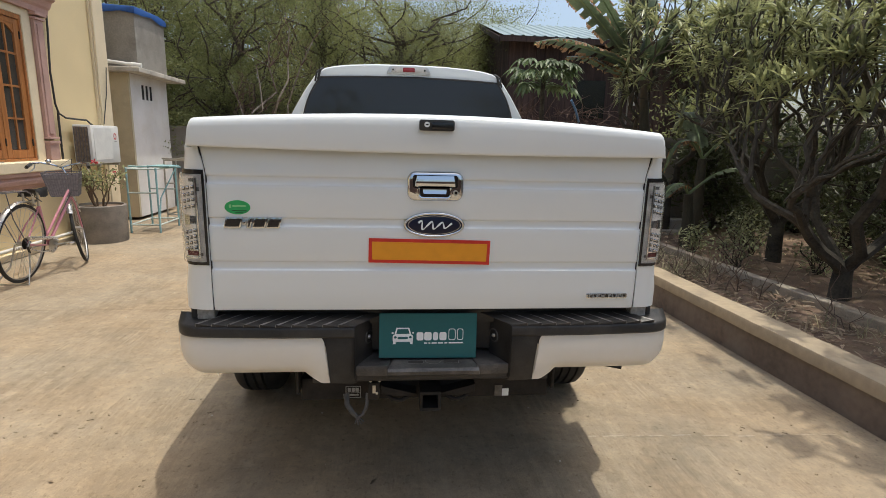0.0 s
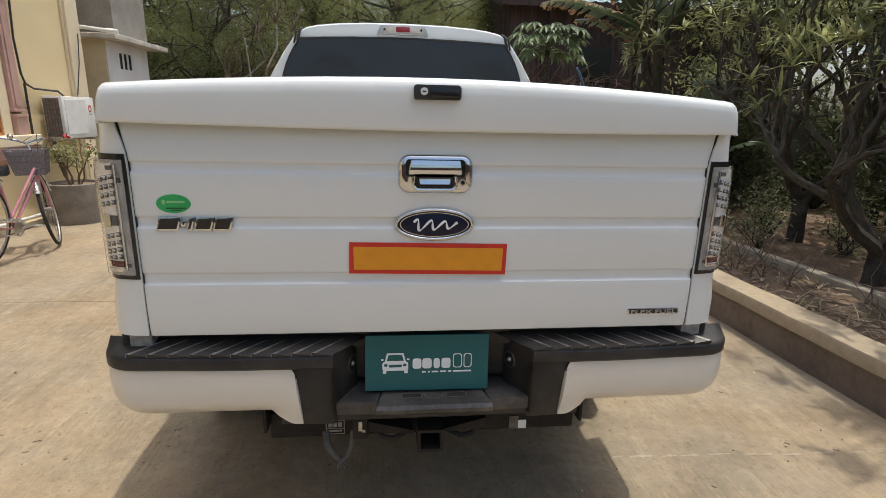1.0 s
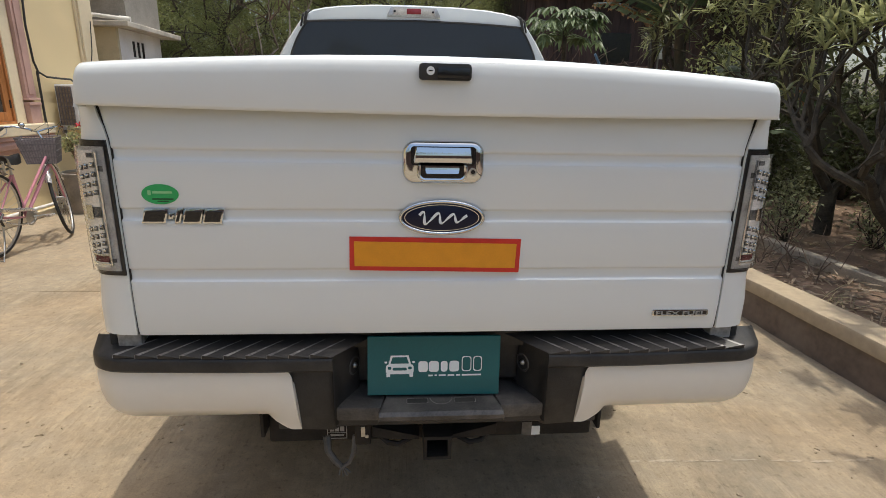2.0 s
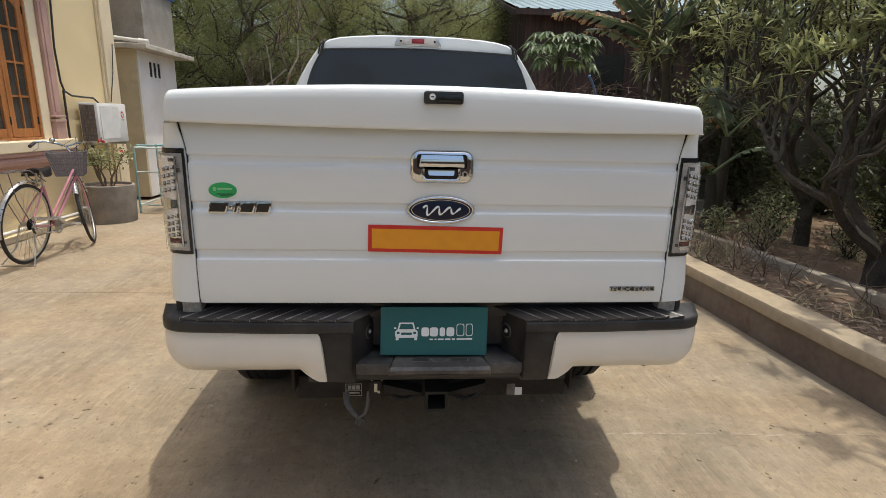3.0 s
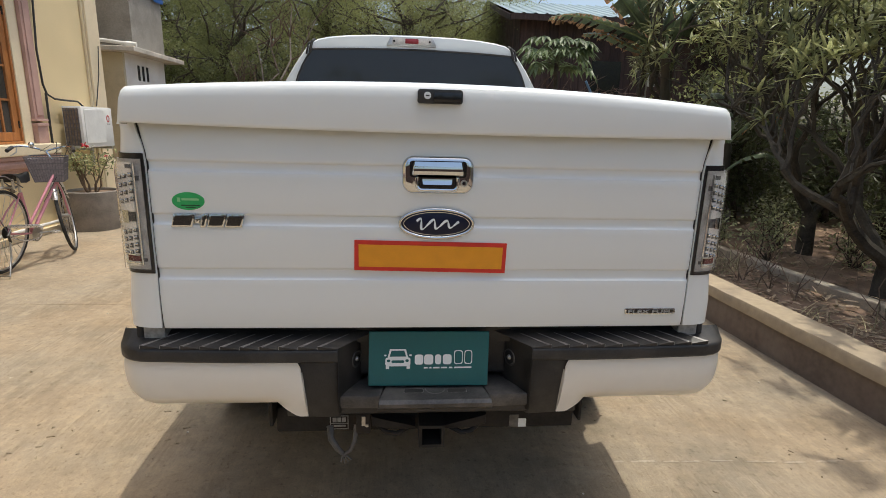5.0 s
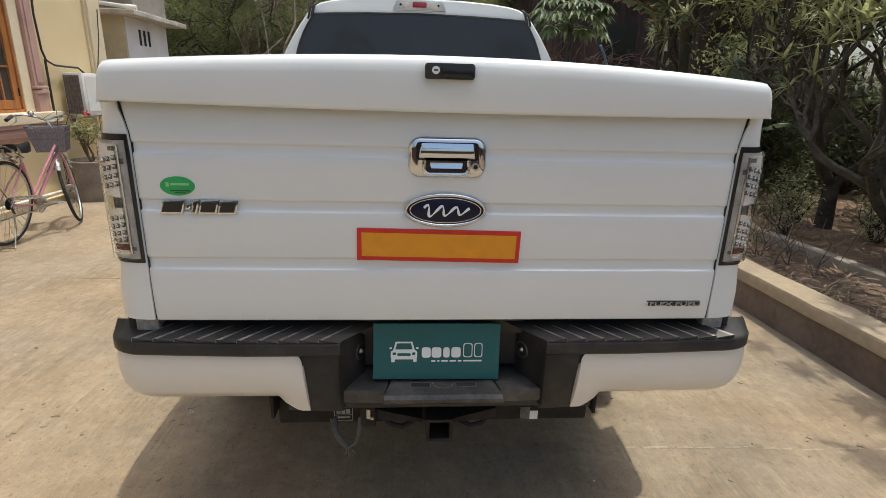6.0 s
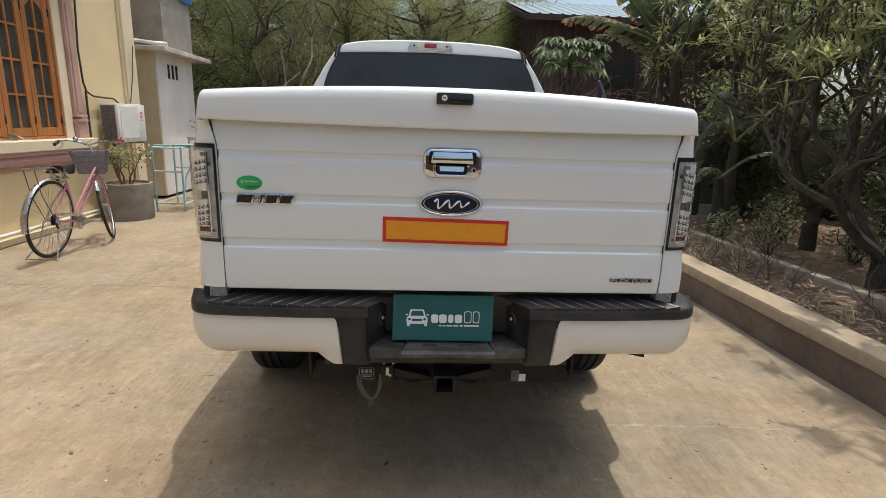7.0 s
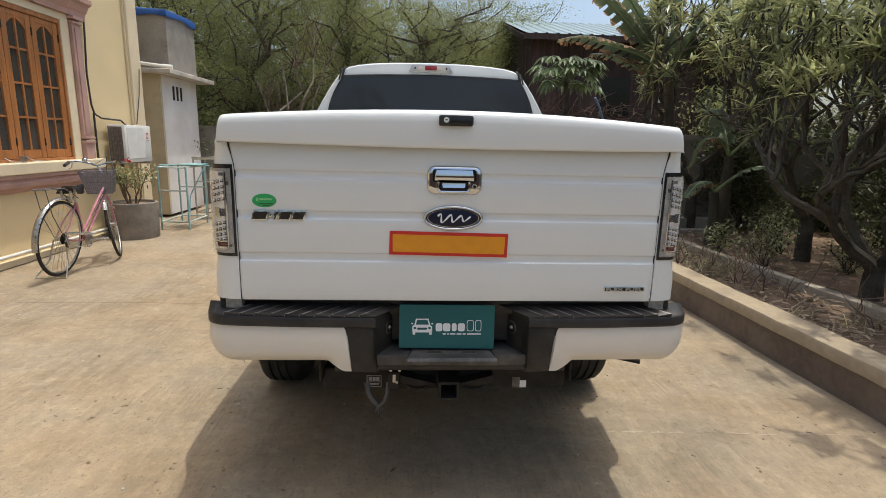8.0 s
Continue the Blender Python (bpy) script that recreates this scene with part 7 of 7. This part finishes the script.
def build_pot():
    c = Vector((-4.64, 12.5, 0))
    pot = thing("planter_pot", c, "round grey concrete planter on the driveway", "planter")
    prof = [(0.0, 0.0), (0.335, 0.0), (0.343, 0.02), (0.353, 0.525), (0.353, 0.56), (0.343, 0.57), (0.315, 0.57), (0.31, 0.555), (0.31, 0.51), (0.0, 0.51)]
    b = bmesh.new()
    rng = random.Random(6)
    rows = []
    n = 44
    for i in range(n):
        a = 2 * math.pi * i / n
        w = 1 + 0.006 * math.sin(3 * a + 1) + rng.uniform(-0.003, 0.003)
        rows.append([(c.x + r * w * math.cos(a), c.y + r * w * math.sin(a), z) for r, z in prof])
    rows.append(rows[0])
    grid(b, rows)
    bmesh.ops.remove_doubles(b, verts=b.verts, dist=1e-5)
    part("pot_wall", b, POT_CONCRETE, pot, smooth=True)
    b = bmesh.new()
    disc(b, (c.x, c.y, 0.505), "z", 0.308, 0.03, 30)
    part("soil", b, SOIL, pot, "dry soil")
    rose = thing("rose_bush", c + Vector((0, 0, 0.55)), "straggly rose bush with one red bloom in the planter", "plant")
    rng = random.Random(17)
    V, F = [], []
    for k in range(8):
        wood = bmesh.new()
        a = rng.uniform(0, 6.28)
        e = c + Vector((math.cos(a) * rng.uniform(0.08, 0.32), math.sin(a) * 0.25, 0.6 + rng.uniform(0.32, 0.6)))
        s = c + Vector((math.cos(a) * 0.06, math.sin(a) * 0.06, 0.52))
        pts = limb(wood, s, e, 0.017 if k < 4 else 0.011, 0.006, rng, 0.07, 5, 6)
        for q in range(3):
            e2 = pts[3] + Vector((rng.gauss(0, 0.11), rng.gauss(0, 0.11), rng.uniform(0.03, 0.2)))
            p2 = limb(wood, pts[rng.randint(2, 4)], e2, 0.007, 0.003, rng, 0.1, 3, 5)
            for i in range(17):
                leaf_blade(V, F, e2 + Vector((rng.gauss(0, 0.06), rng.gauss(0, 0.06), rng.gauss(0, 0.06))), (rng.gauss(0, 1), rng.gauss(0, 1), rng.gauss(0, 0.7)), rng.uniform(0.04, 0.075), 0.032, 0.5, rng.uniform(-1, 1), 2)
        part("stem", wood, ROSE_STEM, rose, smooth=True)
    mesh_part("foliage", V, F, LEAF_LONG, rose, kind="stuff")
    for hx, hy, hz in ((0.04, -0.12, 1.22), (0.3, -0.1, 1.08)):
        V, F = [], []
        for k in range(16):
            leaf_blade(V, F, c + Vector((hx, hy, hz)) , (rng.gauss(0, 1), rng.gauss(0, 1), rng.gauss(0.3, 0.6)), 0.06 if hx < 0.1 else 0.03, 0.055 if hx < 0.1 else 0.03, 0.5, 0, 2)
        mesh_part("bloom", V, F, FLOWER_RED, rose, "red rose bloom")


build_pot()


def build_rack(name, pts_at, label, mat, w, d, h, yaw=0.0):
    """A folding rack of thin welded tube: two frames, rungs and a crossed support."""
    x, y = pts_at
    root = thing(name, (x, y, 0), label, "rack", "tube racks")
    R = Matrix.Translation((x, y, 0)) @ Matrix.Rotation(yaw, 4, 'Z')

    def bar(nm, pts, r=0.017):
        b = bmesh.new()
        tube(b, [R @ Vector(p) for p in pts], r, 8)
        part(nm, b, PALE_TUBE if nm in ("rung", "side_rail") and mat is not STEEL else mat, root, smooth=True)
    for sx in (0, w):
        for sy in (0, d):
            bar("leg", [(sx, sy, 0.0), (sx, sy, h)])
    for z in (0.14, h * 0.62, h - 0.02):
        for sy in (0, d):
            bar("rung", [(0, sy, z), (w, sy, z)], 0.014)
    for z in (0.14, h - 0.02):
        for sx in (0, w):
            bar("side_rail", [(sx, 0, z), (sx, d, z)], 0.014)
    b = boxes((w - 0.2, w + 0.16, d * 0.2, d * 0.75, h + 0.012, h + 0.03), bevel=0.005)
    bmesh.ops.transform(b, matrix=R, verts=b.verts)
    part("folded_shelf", b, mat, root, "thin flat shelf on top")
    bar("top_bar", [(-0.15, d / 2, h), (w + 0.25, d / 2, h)], 0.013)
    bar("brace", [(w, 0, 0.14), (w - 0.12, d * 0.5, h * 0.5), (w, d, h * 0.95)], 0.012)


build_rack("drying_rack", (-4.55, 13.2), "turquoise painted steel tube rack beside the planter", TURQUOISE, 0.47, 0.8, 1.1, 0.0)
build_rack("drying_rack", (-4.45, 14.45), "second steel tube rack near the outhouse", STEEL, 0.45, 0.5, 1.2, -0.05)

# ---- bicycle ----


def build_bicycle():
    RZ = 1.12
    r = 0.385
    rear = Vector((-4.19, 9.95, 0.02))
    front = Vector((-4.18, 11.02, 0.0))
    LEAN = 0.11                   # it leans a little away from the wall
    ax = (front - rear)
    ax.z = 0
    ax = ax.normalized()
    bike = thing("bicycle", rear, "pink step-through bicycle with grey basket on its stand", "bicycle")
    L = (front - rear).length

    def W(u, z, s=0.0):
        """u metres forward of the rear axle, s metres to its right."""
        side = Vector((ax.y, -ax.x, 0))
        zz = z * RZ + max(0.0, z - 0.4) * 0.27
        return rear + ax * u + side * (s + LEAN * zz) + Vector((0, 0, zz))

    steer = radians(24)
    TILT = 0.28                   # the turned fork tips over to its side

    def S(u, z, s=0.0):
        """The same for what turns with the fork."""
        du = u - (L - 0.22)
        return W(L - 0.22 + du * math.cos(steer) + s * math.sin(steer), z, s * math.cos(steer) - du * math.sin(steer) - TILT * (z - 0.65))

    def wheel(u, ang, nm):
        c0 = S(u, r) if ang else W(u, r)
        d = Matrix.Rotation(ang, 3, 'Z') @ ax
        sd = Vector((d.y, -d.x, 0))
        lean = LEAN - (TILT if ang else 0)
        up = Vector((ax.y * lean, -ax.x * lean, RZ))

        def P(a, rr, s=0.0):
            return c0 + d * math.cos(a) * rr + up * math.sin(a) * rr + sd * s

        def hoop(rr, t, n=44, m=8):
            b = bmesh.new()
            rows = []
            for i in range(n):
                a = 2 * math.pi * i / n
                rows.append([P(a, rr + t * math.cos(2 * math.pi * k / m), t * math.sin(2 * math.pi * k / m)) for k in range(m)])
            rows.append(rows[0])
            grid(b, rows, close=True)
            bmesh.ops.remove_doubles(b, verts=b.verts, dist=1e-5)
            return b
        w = part(nm, hoop(r - 0.032, 0.011), STEEL, bike, "spoked wheel with black tyre", smooth=True)
        part("tyre", hoop(r - 0.018, 0.018), RUBBER, w, smooth=True)
        b = bmesh.new()
        tube(b, [c0 - sd * 0.05, c0 + sd * 0.05], 0.022, 10)
        part("hub", b, STEEL, w, smooth=True)
        for k in range(28):
            a = 2 * math.pi * k / 28
            b = bmesh.new()
            tube(b, [P(a + 0.5 * (1 if k % 2 else -1), 0.02, 0.03 * (1 if k % 4 < 2 else -1)), P(a, r - 0.035)], 0.0022, 4, cap=False)
            part("spoke", b, STEEL, w)
        return P

    PR = wheel(0.0, 0.0, "rear_wheel")
    PF = wheel(L, steer, "front_wheel")

    def bar(nm, pts, rad, mat, label="", n=10):
        b = bmesh.new()
        tube(b, pts, rad, n)
        return part(nm, b, mat, bike, label, smooth=True)

    bb = W(0.44, 0.30)
    seat_top = W(0.25, 0.78)
    seat_cl = W(0.28, 0.66)
    head_lo, head_hi = W(L - 0.20, 0.70), W(L - 0.255, 0.87)
    frame_bits = bmesh.new()
    tube(frame_bits, [bb, seat_cl], 0.018, 10)
    tube(frame_bits, [head_lo, W(0.46, 0.32)], 0.019, 10)
    tube(frame_bits, [head_hi - Vector((0, 0, 0.14)), W(0.40, 0.39)], 0.015, 10)
    tube(frame_bits, [head_lo - Vector((0, 0, 0.03)), head_hi], 0.022, 10)
    for s in (-0.05, 0.05):
        tube(frame_bits, [bb, W(0.2, 0.33, s * 0.8), W(0, r, s)], 0.010, 8)
        tube(frame_bits, [seat_cl, W(0.12, 0.52, s * 0.8), W(0, r, s)], 0.009, 8)
    part("frame", frame_bits, PINK_PAINT, bike, "pink painted tube frame", smooth=True)
    fk = bmesh.new()
    for s in (-0.045, 0.045):
        tube(fk, [head_lo, S(L - 0.17, 0.62, s), S(L - 0.05, 0.45, s), S(L, r, s)], 0.011, 8)
    part("fork", fk, PINK_PAINT, bike, smooth=True)
    bar("seat_post", [seat_cl, seat_top], 0.013, STEEL)
    # saddle
    b = bmesh.new()
    rows = []
    for i in range(9):
        t = i / 8
        u = 0.12 + 0.28 * t
        w = 0.095 * (1 - t) ** 0.7 + 0.025
        rows.append([W(u, 0.80 + 0.02 * abs(t - 0.5) - 0.045 * abs(k) ** 2.2 - (0.02 if abs(k) > 0.99 else 0), k * w) for k in (-1, -0.8, -0.4, 0, 0.4, 0.8, 1)])
    grid(b, rows)
    bmesh.ops.solidify(b, geom=b.faces[:], thickness=0.02)
    part("saddle", b, SADDLE_BLACK, bike, "black vinyl saddle", smooth=True)
    for s in (-0.05, 0.05):
        bar("saddle_spring", [W(0.10, 0.77, s), W(0.12, 0.70, s), W(0.2, 0.71, s * 0.5)], 0.012, STEEL)
    # stem and handlebar
    bar("stem", [head_hi, S(L - 0.275, 0.95)], 0.012, CHROME)
    hb = bmesh.new()
    c = S(L - 0.275, 0.95)
    for sgn in (-1, 1):
        tube(hb, [c, S(L - 0.24, 0.97, sgn * 0.08), S(L - 0.26, 0.99, sgn * 0.2), S(L - 0.36, 0.985, sgn * 0.27), S(L - 0.5, 0.965, sgn * 0.29)], 0.011, 8)
    part("handlebar", hb, CHROME, bike, smooth=True)
    for sgn in (-1, 1):
        bar("grip", [S(L - 0.38, 0.982, sgn * 0.274), S(L - 0.54, 0.96, sgn * 0.294)], 0.019, SADDLE_BLACK)
        bar("brake_lever", [S(L - 0.3, 0.975, sgn * 0.25), S(L - 0.32, 0.94, sgn * 0.26), S(L - 0.46, 0.92, sgn * 0.285)], 0.006, STEEL)
    b = bmesh.new()
    bmesh.ops.create_uvsphere(b, u_segments=14, v_segments=8, radius=0.03, matrix=Matrix.Translation(S(L - 0.28, 1.0, -0.12)))
    part("bell", b, CHROME, bike, smooth=True)
    # basket of fine mesh on the bars
    bk = bmesh.new()
    u0, u1 = L - 0.30, L + 0.06

    def ringpts(z, grow):
        hw = 0.165 + grow
        return [S(u0 - grow * 0.2, z, -hw - 0.03), S(u1 + grow, z, -hw - 0.03), S(u1 + grow, z, hw - 0.03), S(u0 - grow * 0.2, z, hw - 0.03)]
    for z, g in ((0.70, -0.03), (0.75, -0.018), (0.80, -0.005), (0.85, 0.008), (0.90, 0.02)):
        q = ringpts(z, g)
        tube(bk, q + [q[0]], 0.0035 if z < 0.9 else 0.006, 5)
    lo, hi = ringpts(0.70, -0.03), ringpts(0.90, 0.02)
    for e in range(4):
        for k in range(13):
            t = k / 13
            tube(bk, [lo[e].lerp(lo[(e + 1) % 4], t), hi[e].lerp(hi[(e + 1) % 4], t)], 0.0026, 4, cap=False)
    for k in range(9):
        tube(bk, [lo[0].lerp(lo[1], k / 8), lo[3].lerp(lo[2], k / 8)], 0.0026, 4, cap=False)
    basket = part("basket", bk, BASKET_GREY, bike, "grey wire-mesh basket")
    b = bmesh.new()
    q1, q2 = ringpts(0.705, -0.033), ringpts(0.885, 0.012)
    grid(b, [q1, q2], close=True)
    lin = part("basket_lining", b, MESH_SCREEN, basket, "fine dark mesh lining")
    # mudguards
    def guard(P, a0, a1, nm):
        b = bmesh.new()
        rows = []
        for i in range(19):
            a = radians(a0 + (a1 - a0) * i / 18)
            rows.append([P(a, r + 0.018, -0.032), P(a, r + 0.030, -0.018), P(a, r + 0.034, 0.0), P(a, r + 0.030, 0.018), P(a, r + 0.018, 0.032)])
        grid(b, rows)
        bmesh.ops.solidify(b, geom=b.faces[:], thickness=0.002)
        g = part(nm, b, CHROME_DULL, bike, "dull silver mudguard", smooth=True)
        return g
    guard(PR, 55, 190, "rear_mudguard")
    guard(PF, 20, 150, "front_mudguard")
    # carrier over the rear wheel
    cr = bmesh.new()
    for s in (-0.055, 0.055):
        tube(cr, [W(0.24, 0.70, s), W(0.0, 0.80, s), W(-0.34, 0.805, s * 0.9)], 0.006, 6)
        tube(cr, [W(-0.30, 0.80, s), W(-0.2, 0.6, s), W(0.0, r, s)], 0.005, 6)
    for u in (-0.34, -0.2, -0.05):
        tube(cr, [W(u, 0.803, -0.05), W(u, 0.803, 0.05)], 0.005, 6)
    part("carrier", cr, BASKET_GREY, bike, "thin steel rear carrier", smooth=True)
    # cranks, chain case, pedals
    b = bmesh.new()
    disc_pts = [W(0.44 + 0.085 * math.cos(a), 0.30 + 0.085 * math.sin(a), 0.055) for a in [2 * math.pi * k / 20 for k in range(20)]]
    tube(b, [W(0.02, r + 0.045, 0.055), W(0.25, 0.40, 0.055), W(0.44, 0.375, 0.055), W(0.51, 0.33, 0.055)], 0.02, 8)
    tube(b, [W(0.02, r - 0.05, 0.055), W(0.25, 0.26, 0.055), W(0.44, 0.235, 0.055), W(0.51, 0.28, 0.055)], 0.008, 8)
    part("chain_case", b, CHROME_DULL, bike, "dull silver chain case", smooth=True)
    b = bmesh.new()
    b.faces.new([b.verts.new(p) for p in disc_pts])
    bmesh.ops.solidify(b, geom=b.faces[:], thickness=0.006)
    part("chain_ring", b, STEEL, bike)
    for s, du in ((0.09, 0.15), (-0.09, -0.15)):
        bar("crank", [W(0.44, 0.30, s * 0.8), W(0.44 + du, 0.29, s)], 0.010, STEEL)
        b = bmesh.new()
        cen = W(0.44 + du, 0.29, s + math.copysign(0.055, s))
        box(b, -0.045, 0.045, -0.035, 0.035, -0.013, 0.013, bevel=0.005, seg=1)
        bmesh.ops.transform(b, matrix=Matrix.Translation(cen) @ Matrix.Rotation(math.atan2(ax.y, ax.x), 4, 'Z'), verts=b.verts)
        part("pedal", b, CHROME_DULL, bike, "pale plastic pedal")
    b = bmesh.new()
    for sp, rr in ((0.035, 0.055), (0.045, 0.045), (0.055, 0.035)):
        ringp = [PR(2 * math.pi * k / 18, rr, sp) for k in range(18)]
        b.faces.new([b.verts.new(p) for p in ringp])
    bmesh.ops.solidify(b, geom=b.faces[:], thickness=0.006)
    part("rear_sprocket", b, RUBBER, bike, "dark oily rear sprockets")
    # derailleur and double stand
    bar("gear_guard", [W(0.02, r + 0.02, 0.07), W(-0.05, r - 0.02, 0.09), W(0.0, r - 0.09, 0.08)], 0.012, BLACK_PLASTIC)
    b = bmesh.new()
    tube(b, [W(0.0, r - 0.01, 0.07), W(-0.03, 0.16, 0.10), W(-0.16, 0.014, 0.17), W(-0.16, 0.012, -0.17), W(-0.03, 0.16, -0.10), W(0.0, r - 0.01, -0.07)], 0.009, 8)
    part("stand", b, STEEL, bike, "bent steel rear stand", smooth=True)
    b = bmesh.new()
    tube(b, [W(L - 0.26, 0.93, 0.02), W(L - 0.1, 1.03, 0.1), W(L - 0.2, 0.8, 0.05), W(0.6, 0.55, 0.03)], 0.004, 5)
    tube(b, [W(L - 0.3, 0.95, -0.1), W(L - 0.1, 1.02, -0.05), W(L - 0.12, 0.75, -0.03)], 0.004, 5)
    part("brake_cable", b, CABLE, bike, smooth=True)


CHROME_DULL = material("dull_chrome", (0.66, 0.64, 0.62), 0.28, metal=0.85, vary=0.05, scale=5, fine=30, bump=0.0)
MESH_SCREEN = material("basket_screen", (0.2, 0.175, 0.18), 0.6, vary=0.2, scale=40, fine=300, bump=0.2)
build_bicycle()


# ---- small things on the driveway ----
rng = random.Random(44)
V, F = [], []
for k in range(26):
    x, y = rng.uniform(-4.8, 2.5), rng.uniform(5.4, 12.5)
    leaf_blade(V, F, (x, y, 0.006), (rng.gauss(0, 1), rng.gauss(0, 1), 0.1), rng.uniform(0.02, 0.06), rng.uniform(0.012, 0.025), 0.2, rng.uniform(-0.4, 0.4), 2)
tagged(mesh_part("fallen_leaves", V, F, LITTER, None), "few small dry leaves fallen on the concrete", "leaves", kind="stuff")
b = bmesh.new()
for k in range(90):
    x, y = rng.uniform(-4.9, 2.6), rng.uniform(5.4, 12.0)
    bmesh.ops.create_icosphere(b, subdivisions=1, radius=rng.uniform(0.003, 0.008), matrix=Matrix.Translation((x, y, 0.003)) @ Matrix.Diagonal((1, 1, 0.6, 1)))
tagged(part("pebbles", b, SLAB_GREY), "scattered grit and pebbles on the concrete", "pebbles", kind="stuff")


def mortar_splats():
    """Chips of old mortar and crust stuck on the concrete."""
    rng = random.Random(51)
    b = bmesh.new()
    spots = [(-2.05, 6.9, 0.3, 22), (-1.3, 6.15, 0.3, 18), (1.75, 6.5, 0.45, 18), (1.3, 7.3, 0.4, 8), (-1.2, 7.0, 0.25, 12)]
    for cx, cy, spread, n in spots:
        for k in range(n):
            x, y, rad = cx + rng.gauss(0, spread), cy + rng.gauss(0, spread * 0.5), rng.uniform(0.003, 0.010)
            if not -4.9 < x < 2.6:
                continue
            m, e, t = 9, rng.uniform(1.0, 2.6), rng.uniform(0, 3.14)
            rim, top = [], []
            for i in range(m):
                a = 2 * math.pi * i / m
                q = rad * rng.uniform(0.7, 1.25)
                u, v = q * e * math.cos(a), q * math.sin(a)
                p = (x + u * math.cos(t) - v * math.sin(t), y + u * math.sin(t) + v * math.cos(t))
                rim.append((*p, -0.0015))
                top.append((x + (p[0] - x) * 0.7, y + (p[1] - y) * 0.7, rng.uniform(0.003, 0.006)))
            vs = grid(b, [rim, top], close=True)
            b.faces.new(vs[1])
    tagged(part("mortar_chips", b, CONCRETE, None), "small crusty chips of old mortar on the concrete", "mortar", kind="stuff")


mortar_splats()
